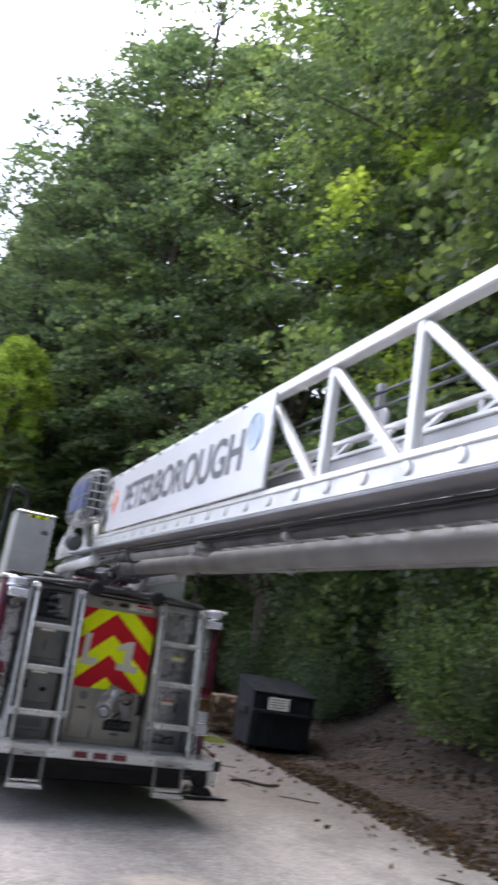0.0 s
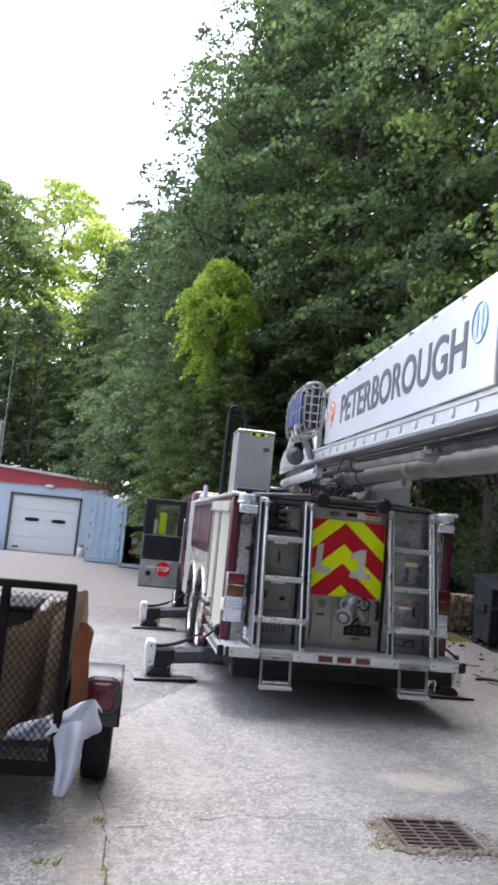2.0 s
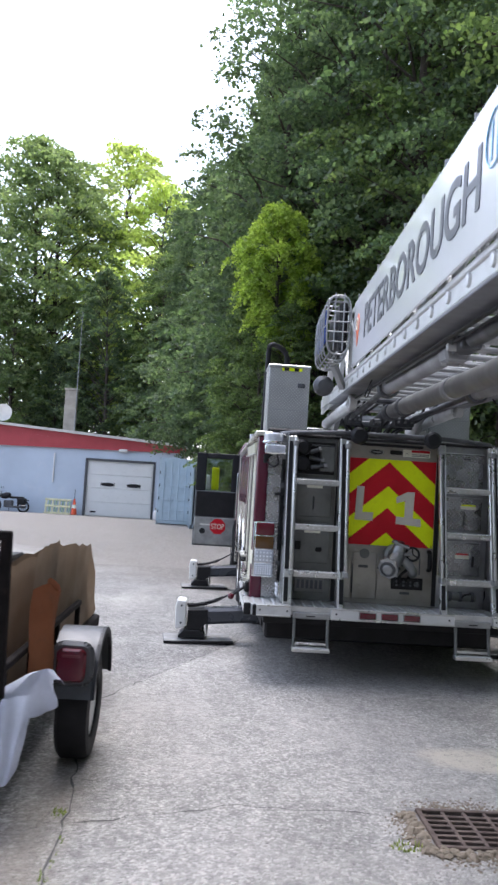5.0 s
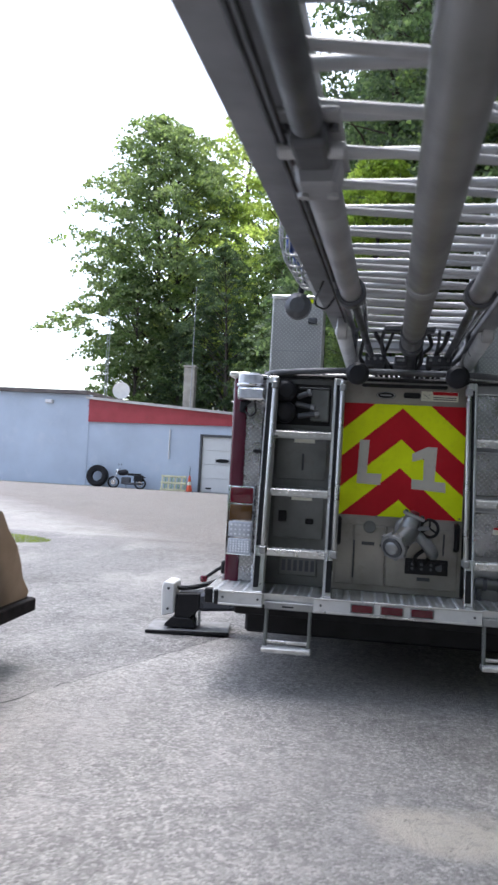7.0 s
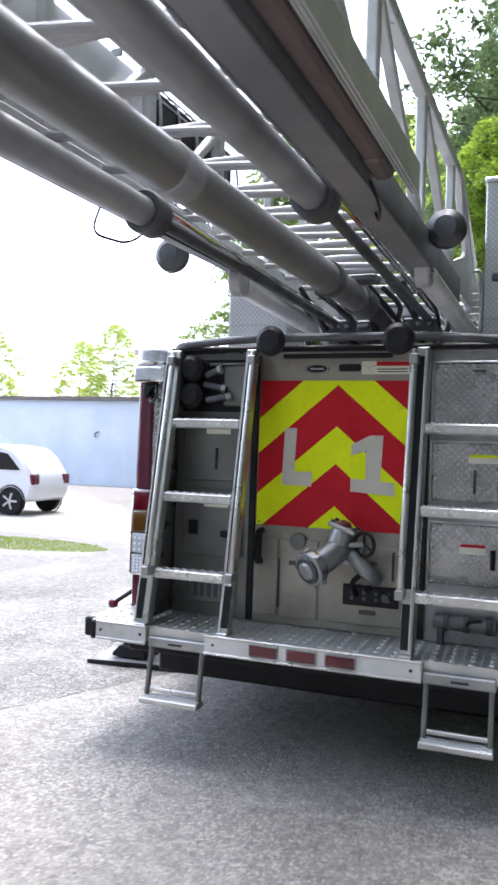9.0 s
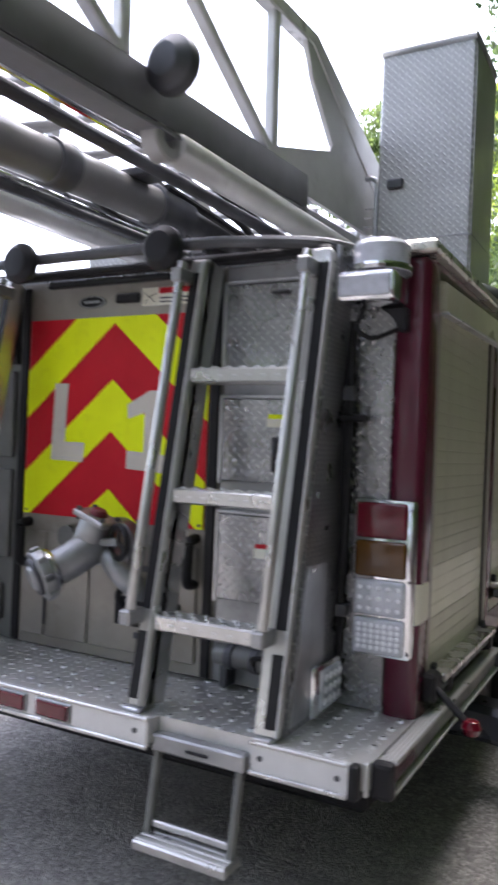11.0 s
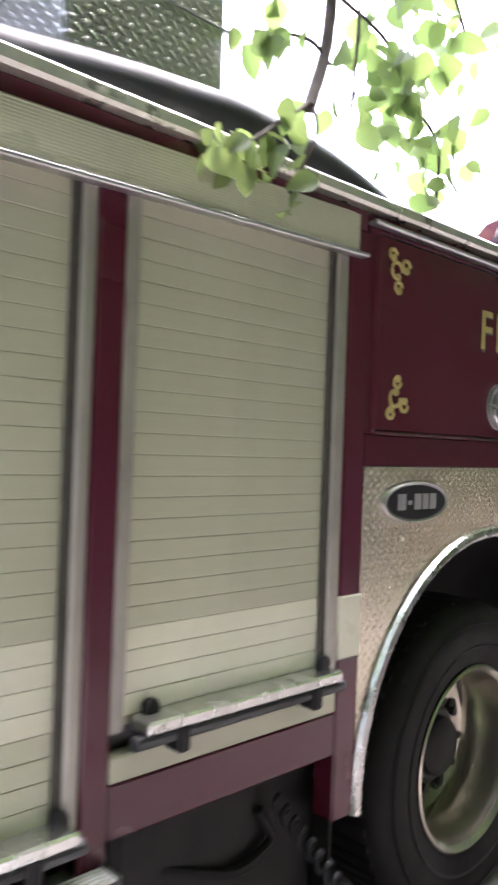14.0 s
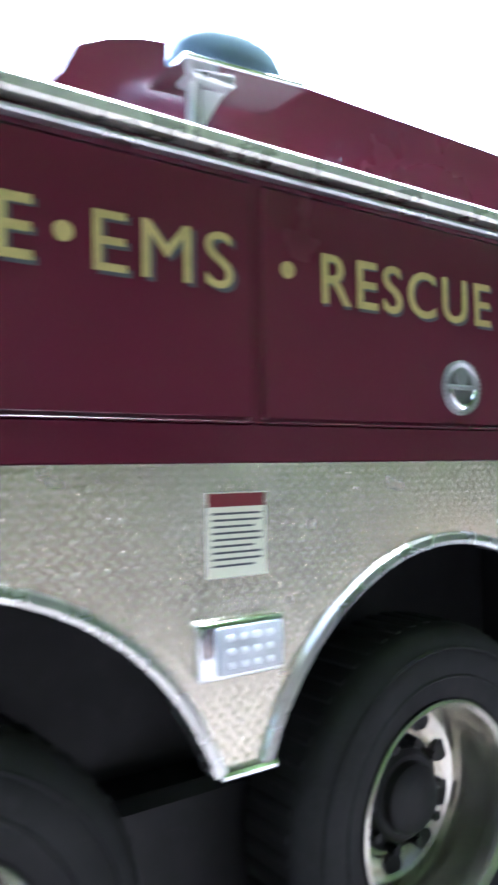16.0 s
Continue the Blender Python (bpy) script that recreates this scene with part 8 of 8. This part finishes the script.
def leaves(name, centres, size, mat, parent, rng, droop=0.25):
    """One crown mesh of small folded leaves at the given places."""
    n = len(centres)
    d = rng.normal(size=(n, 3))
    d[:, 2] = d[:, 2] * 0.6 - droop
    d /= np.linalg.norm(d, axis=1)[:, None]
    u = rng.normal(size=(n, 3)) + (0, 0, 0.8)
    s = np.cross(d, u)
    s /= np.linalg.norm(s, axis=1)[:, None] + 1e-9
    up = np.cross(s, d)
    L = size * rng.uniform(0.65, 1.35, (n, 1))
    w = L * rng.uniform(0.32, 0.5, (n, 1))
    base, tip = centres - d * L / 2, centres + d * L / 2
    left, right = centres - s * w + up * w * 0.25, centres + s * w + up * w * 0.25
    co = np.stack([base, right, tip, left], 1).reshape(-1, 3)
    me = bpy.data.meshes.new(name)
    me.vertices.add(4 * n)
    me.vertices.foreach_set("co", co.ravel())
    me.loops.add(4 * n)
    me.loops.foreach_set("vertex_index", np.arange(4 * n, dtype=np.int32))
    me.polygons.add(n)
    me.polygons.foreach_set("loop_start", np.arange(0, 4 * n, 4, dtype=np.int32))
    me.update(calc_edges=True)
    me.materials.append(mat)
    ob = new(name, me)
    ob.parent = parent
    return ob


def tree(label, height, bare, radius, mat, seed, count, size, blobs=70, slim=1.0, cat="tree", tiers=False, puff=1.0):
    """A tapered trunk with limbs, and a crown of many leaf clumps with gaps."""
    rng = np.random.default_rng(seed)
    t = thing("tree", label, cat)
    bend_ = rng.normal(size=2) * 0.02 * height
    stem = [Vector((bend_[0] * (k / 8) ** 2, bend_[1] * (k / 8) ** 2, height * 0.93 * k / 8)) for k in range(9)]
    bm = bmesh.new()
    r0 = 0.0115 * height

    def limb(pts, ra, rb, seg):
        rings = []
        for i, p in enumerate(pts):
            q = pts[min(i + 1, len(pts) - 1)] - pts[max(i - 1, 0)]
            a = q.cross(Vector((0.3, 0.9, 0.2))).normalized()
            b = q.cross(a).normalized()
            r = ra + (rb - ra) * i / (len(pts) - 1)
            rings.append([bm.verts.new(p + r * (math.cos(x) * a + math.sin(x) * b)) for x in [6.2832 * k / seg for k in range(seg)]])
        for u, v in zip(rings, rings[1:]):
            for k in range(seg):
                bm.faces.new((u[k], u[(k + 1) % seg], v[(k + 1) % seg], v[k]))

    limb([Vector((0, 0, -0.5))] + stem, r0 * 1.25, 0.03, 10)
    cents, rads = [], []
    for i in range(blobs):
        f = (i + rng.uniform(0, 1)) / blobs
        z = bare + (height - bare) * f
        env = radius * (math.sin(math.pi * min(1.0, 0.16 + 0.84 * f) ** slim) ** 0.6 if not tiers else (1.05 - f) ** 0.75)
        a, r = i * 2.39996 + rng.uniform(-0.6, 0.6), env * math.sqrt(rng.uniform(0.2, 1.0)) * rng.uniform(0.72, 1.12)
        cents.append((r * math.cos(a) + bend_[0] * f, r * math.sin(a) + bend_[1] * f, z))
        rads.append(rng.uniform(0.12, 0.21) * radius * (1.0 - 0.3 * f) + 0.2)
    for i in range(0, blobs, 2):
        c = Vector(cents[i])
        z = max(bare * 0.8, c.z - 0.9 * math.hypot(c.x, c.y) * (0.7 if not tiers else 0.1))
        k = min(7.9, max(0.0, z / (height * 0.93) * 8))
        p = stem[int(k)].lerp(stem[int(k) + 1], k - int(k))
        mid = p.lerp(c, 0.55) + Vector((0, 0, 0.12 * (c - p).length))
        limb([p, mid, c], r0 * 0.32 * (1 - 0.6 * z / height), 0.012, 5)
    tr = part("trunk", bm, BARK, t, "grey brown trunk and limbs", True)
    cents, rads = np.array(cents), np.array(rads)
    pick = rng.choice(blobs, count, p=rads**2 / (rads**2).sum())
    # each clump is a drooping bough: wide, flat above, ragged below, its leaves in finer tufts
    tuft = rng.normal(size=(blobs * 14, 3))
    tuft /= np.linalg.norm(tuft, axis=1)[:, None]
    tuft[:, 2] = np.abs(tuft[:, 2]) - 0.3
    tuft *= rng.uniform(0.3, 1.0, (blobs * 14, 1)) * (1.3, 1.3, 0.8)
    off = tuft[pick * 14 + rng.integers(0, 14, count)] + rng.normal(size=(count, 3)) * (0.2, 0.2, 0.1)
    flat = np.hypot(off[:, 0], off[:, 1])
    off[:, 2] = (off[:, 2] * 0.72 - 0.26 * flat**2) * puff
    off *= rads[pick][:, None]
    leaves("crown", cents[pick] + off, size, mat, t, rng)
    return t


def bush(label, radius, height, mat, seed, count, size):
    rng = np.random.default_rng(seed)
    b = thing("bush", label, "bush", group="undergrowth on the bank")
    cents = rng.normal(size=(14, 3)) * (radius * 0.42, radius * 0.42, 0) + np.stack([np.zeros(14), np.zeros(14), rng.uniform(0.3, 0.9, 14) * height], 1)
    bm = bmesh.new()
    for c in cents:
        pipe(bend([(0, 0, -0.1), (c[0] * 0.4, c[1] * 0.4, c[2] * 0.7), tuple(c)], 3), 0.012, 5, bm)
    part("stems", bm, BARK, b)
    off = rng.normal(size=(count, 3))
    off /= np.linalg.norm(off, axis=1)[:, None]
    off *= (rng.uniform(0.1, 1.0, (count, 1)) ** 0.4) * radius * 0.5
    pos = cents[rng.integers(0, 14, count)] + off
    pos[:, 2] = np.maximum(pos[:, 2], 0.03)
    leaves("crown", pos, size, mat, b, rng, 0.35)
    return b


def plant():
    rng = random.Random(21)
    put = lambda x, y, turn, k, z=None: pose(x, y, bank(x, y) - 0.1 if z is None else z, 0, 0, turn) @ Matrix.Scale(k, 4)
    oak = tree("tall dark green oak at the edge of the wooded bank", 27, 4.0, 5.6, LEAF_DARK, 1, 62000, 0.15, 230)
    ash = tree("tall green broadleaf tree at the edge of the wooded bank", 25, 3.5, 5.2, LEAF_MID, 2, 60000, 0.15, 220)
    oak2 = tree("tall dark green oak deeper in the wood", 27, 2.5, 5.6, LEAF_DARK, 8, 24000, 0.25, 190)
    ash2 = tree("tall green broadleaf tree deeper in the wood", 25, 2.0, 5.2, LEAF_MID, 9, 24000, 0.25, 180)
    hem = tree("dark drooping hemlock at the back of the yard", 24, 4.4, 5.2, LEAF_DARK, 3, 44000, 0.17, 230, tiers=True)
    young = tree("bright green young maple at the wood's edge", 9, 5.3, 1.05, LEAF_BRIGHT, 4, 22000, 0.085, 44, slim=1.25, puff=2.1)
    maple = tree("large sunlit maple behind the building", 21, 4.5, 6.2, LEAF_SUNNY, 5, 24000, 0.22, 150)
    elm = tree("tall grey green tree behind the building", 21, 4.0, 6.0, LEAF_ELM, 5, 34000, 0.2, 170)
    gold = tree("broad yellow green maple at the edge of the wooded bank", 12, 5.0, 3.2, LEAF_BRIGHT, 24, 30000, 0.1, 80, puff=1.7)
    pale = tree("pale green small tree with layered boughs", 11, 6.0, 2.6, LEAF_ELM, 25, 16000, 0.11, 46)
    wisp = tree("tall sparse oak with gaps of sky in its crown", 26, 7.0, 4.4, LEAF_DARK, 15, 11000, 0.17, 95)
    first = {}

    def place(kind, x, y, k, turn=None, z=None):
        if y > 31.0:
            x, y, k = -2.25 + (x + 2.25) * 1.27, -7.9 + (y + 7.9) * 1.27, k * 1.27
        m = put(x, y, rng.uniform(0, 360) if turn is None else turn, k, z)
        if kind not in first:
            first[kind] = True
            kind.matrix_basis = m
            return kind
        return copy_thing(kind, m)

    # edge of the wood along the yard, then the rows behind it
    for x, y, kd, k in ((7.6, -10.5, ash2, 1.0), (7.2, -5.5, oak, 0.95), (7.8, -1.2, ash, 1.0), (8.6, 3.2, oak, 1.0), (8.6, 7.6, ash, 1.05), (7.6, 12.0, oak, 1.0), (6.2, 16.4, ash, 1.0),
                        (4.0, 20.2, oak, 1.06), (0.1, 22.6, wisp, 1.0), (2.3, 21.4, wisp, 1.05), (-8.2, 36.5, oak2, 0.5), (-5.4, 35.6, ash2, 0.55), (-11.4, 37.6, oak2, 0.54), (-14.2, 38.6, ash2, 0.52), (-9.9, 38.5, oak2, 0.62), (-6.8, 38.6, oak2, 0.6), (-0.6, 28.0, hem, 0.95), (-3.6, 33.0, hem, 0.8), (1.6, 29.0, hem, 1.02), (0.4, 31.5, oak2, 0.36), (3.2, 30.5, ash2, 0.38), (-1.8, 33.5, oak2, 0.36), (5.4, 29.0, oak2, 0.4), (2.2, 27.0, ash2, 0.33), (-0.4, 29.4, ash2, 0.32), (4.4, 17.2, wisp, 1.1), (1.7, 24.8, hem, 1.1), (-1.2, 31.0, hem, 0.86), (5.6, 26.0, ash2, 1.1), (10.0, 21.5, oak2, 1.1), (12.0, 16.5, ash2, 1.1), (12.6, 10.5, oak2, 1.1),
                        (12.4, 4.8, ash2, 1.15), (12.2, -1.4, oak2, 1.1), (12.0, -7.6, ash2, 1.1), (11.0, -13.0, oak2, 1.0), (17.0, -6.0, oak2, 1.2), (17.5, 1.5, ash2, 1.25), (17.0, 9.0, oak2, 1.2),
                        (16.0, 17.0, oak2, 1.3), (13.0, 27.0, oak2, 1.2), (8.0, 33.0, ash2, 1.2), (2.4, 34.0, ash2, 1.0), (-4.6, 38.5, hem, 0.72)):
        place(kd, x, y, k)
    for x, y, k in ((-0.7, 19.6, 0.36), (1.5, 18.6, 0.4), (3.4, 17.6, 0.42), (0.6, 20.4, 0.5), (0.5, 16.3, 0.3), (-0.5, 17.4, 0.3)):
        place(ash2, x, y, k)
    for x, y, k in ((0.15, 17.0, 1.2), (6.3, -6.5, 0.8)):
        place(young, x - 0.15 * (y > 0), y, k)
    for x, y, k, kd in ((-12.7, 42.5, 1.06, elm), (-14.4, 44.0, 0.84, elm), (-6.7, 42.0, 0.98, maple), (-9.9, 46.5, 0.95, maple)):
        place(kd, x, y, k, z=0)
    for x, y, k in ((-33.5, 52.0, 0.46), (-38.0, 54.0, 0.42), (-44.0, 50.0, 0.44)):
        place(maple, x, y, k, z=0)

    place(gold, 8.4, 4.7, 1.3, 40)
    place(pale, 6.0, 13.5, 0.9, 10)
    # unseen trees added behind the start of the walk to block low sky light
    for i in range(12):
        place((oak2, ash2)[i % 2], -36 + i * 4.2 + rng.uniform(-1, 1), -21 + rng.uniform(-2, 2), rng.uniform(0.75, 0.95))
    b1 = bush("leafy green undergrowth on the bank", 1.4, 1.8, LEAF_MID, 6, 7500, 0.082)
    b2 = bush("dark leafy undergrowth on the bank", 1.5, 2.1, LEAF_DARK, 7, 7500, 0.082)
    used = set()
    for i in range(52):
        y = -7 + (i % 26) * 1.05 + rng.uniform(-0.3, 0.3)
        x = 4.3 + 0.13 * max(0.0, y + 1.0) + (3.0 if y < 5.5 else 2.2) + (i // 26) * 1.7 + rng.uniform(-0.4, 0.4)
        if abs(x - 5.4) < 1.9 and abs(y - 6.4) < 1.3:
            continue
        kd = b1 if rng.random() < 0.5 else b2
        m = pose(x, y, bank(x, y) - 0.08, 0, 0, rng.uniform(0, 360)) @ Matrix.Scale(rng.uniform(0.8, 1.25) * (1.55 if i >= 26 else 1.0), 4)
        if kd in used:
            copy_thing(kd, m)
        else:
            used.add(kd)
            kd.matrix_basis = m


plant()


def near_leaves(name, centres, size, mat, parent, rng):
    """Pointed oval leaves with a folded midrib, hanging from twigs."""
    bm = bmesh.new()
    for p in centres:
        d = Vector((rng.normal() * 0.6, rng.normal() * 0.6, -0.7 + rng.normal() * 0.35)).normalized()
        s = d.cross(Vector((rng.normal(), rng.normal(), 0.4))).normalized()
        n = s.cross(d)
        L = size * rng.uniform(0.7, 1.3)
        w = L * rng.uniform(0.3, 0.42)
        at = lambda u, v: Vector(p) + d * (L * (u - 0.5)) + s * (w * v) + n * (abs(v) * w * 0.3 - 0.25 * L * (u - 0.3) ** 2)
        rib = [bm.verts.new(at(u, 0)) for u in (0, 0.25, 0.55, 0.8, 1.0)]
        for g in (-1, 1):
            edge = [bm.verts.new(at(u, g * v)) for u, v in ((0.1, 0.55), (0.35, 1.0), (0.62, 0.85), (0.84, 0.42))]
            bm.faces.new((rib[0], edge[0], edge[1], rib[1]))
            bm.faces.new((rib[1], edge[1], edge[2], rib[2]))
            bm.faces.new((rib[2], edge[2], edge[3], rib[3]))
            bm.faces.new((rib[3], edge[3], rib[4]))
    ob = part(name, bm, mat, parent, "pale green translucent leaves", True)
    return ob


def overhang():
    """A leafy branch that hangs down beside the truck from a tree on the bank."""
    rng = np.random.default_rng(11)
    o = Vector((1.25, 1.9, 3.3))
    b = thing("overhanging_branch", "leafy branch with a dark stem hanging beside the truck", "branch", Matrix.Translation(o))
    bm = pipe(bend([(7.2, 5.2, 6.4), (4.4, 3.4, 5.4), (2.0, 2.0, 4.4), (1.27, 1.88, 3.4), (1.24, 1.87, 2.55), (1.3, 1.74, 2.33)], 5), 0.017, 8)
    for p, q in (((1.24, 1.88, 2.7), (1.27, 2.22, 2.5)), ((1.25, 1.88, 2.9), (1.2, 2.12, 3.2)), ((1.27, 2.22, 2.5), (1.3, 2.3, 2.25)), ((1.3, 1.75, 2.35), (1.35, 1.45, 2.12)),
                 ((1.3, 1.75, 2.35), (1.36, 1.62, 2.08)), ((1.25, 1.87, 2.5), (1.22, 1.62, 2.5)), ((1.27, 1.88, 3.3), (1.3, 2.45, 2.75)), ((1.26, 1.88, 3.1), (1.24, 1.97, 2.4))):
        mid = tuple((s + t) / 2 + 0.03 for s, t in zip(p, q))
        pipe(bend([p, mid, q], 3), 0.005, 5, bm)
    bm.transform(Matrix.Translation(-o))
    part("twig", bm, BARK, b, "dark stem and twigs")
    spots = [(1.35, 1.4, 2.1, 5), (1.34, 1.5, 2.16, 7), (1.36, 1.6, 2.08, 6), (1.32, 1.66, 2.2, 6), (1.26, 2.1, 2.55, 12), (1.27, 2.2, 2.46, 12), (1.29, 2.26, 2.36, 10), 
             (1.24, 2.1, 2.75, 9), (1.24, 1.65, 2.5, 6), (1.29, 2.4, 2.75, 9), (1.27, 2.25, 2.9, 9), (1.2, 2.1, 3.15, 9), (1.25, 1.8, 3.0, 8), (1.24, 1.96, 2.42, 6)]
    pos = np.concatenate([np.array(s[:3]) + rng.normal(size=(int(s[3] * (1.3 if i < 4 else 2.2)), 3)) * ((0.035, 0.05, 0.045) if i < 4 else (0.06, 0.07, 0.07)) for i, s in enumerate(spots)]) - np.array(o)
    near_leaves("foliage", pos, 0.078, LEAF_PALE, b, rng)


overhang()


def leaf_litter():
    """Fallen leaves and twigs along the foot of the bank."""
    rng = np.random.default_rng(5)
    pos = []
    for _ in range(9000):
        y = rng.uniform(-9, 9)
        e = 4.3 + 0.13 * max(0.0, y + 1.0)
        x = e + abs(rng.normal()) * 1.5 - 0.5 - (rng.uniform(0, 1.4) if rng.random() < 0.04 else 0.0)
        pos.append((x, y, max(0.0, bank(x, y) - 0.03) + 0.012))
    mat = leafy("fallen_leaves", (0.034, 0.021, 0.016), (0.068, 0.042, 0.033), (0.14, 0.09, 0.07))
    t = leaves("leaf_litter", np.array(pos), 0.085, mat, None, rng, 0.0)
    tagged(t, "brown fallen leaves along the foot of the bank", "leaf litter", kind="stuff")
    rnd = random.Random(6)
    for i in range(8):
        x, y, a, k = rnd.uniform(3.0, 5.0), rnd.uniform(-4, 6), rnd.uniform(0, 3.14), rnd.uniform(0.15, 0.5)
        p = [(x + k * t_ * math.cos(a) + 0.04 * math.sin(t_ * 5), y + k * t_ * math.sin(a), max(0.0, bank(x, y)) + 0.012) for t_ in (-1, -0.4, 0.2, 1)]
        tw = part("fallen_twig", pipe(p, 0.008, 5), BARK, None, "dry twig lying on the asphalt")
        tagged(tw, category="twig", group="fallen twigs")


leaf_litter()
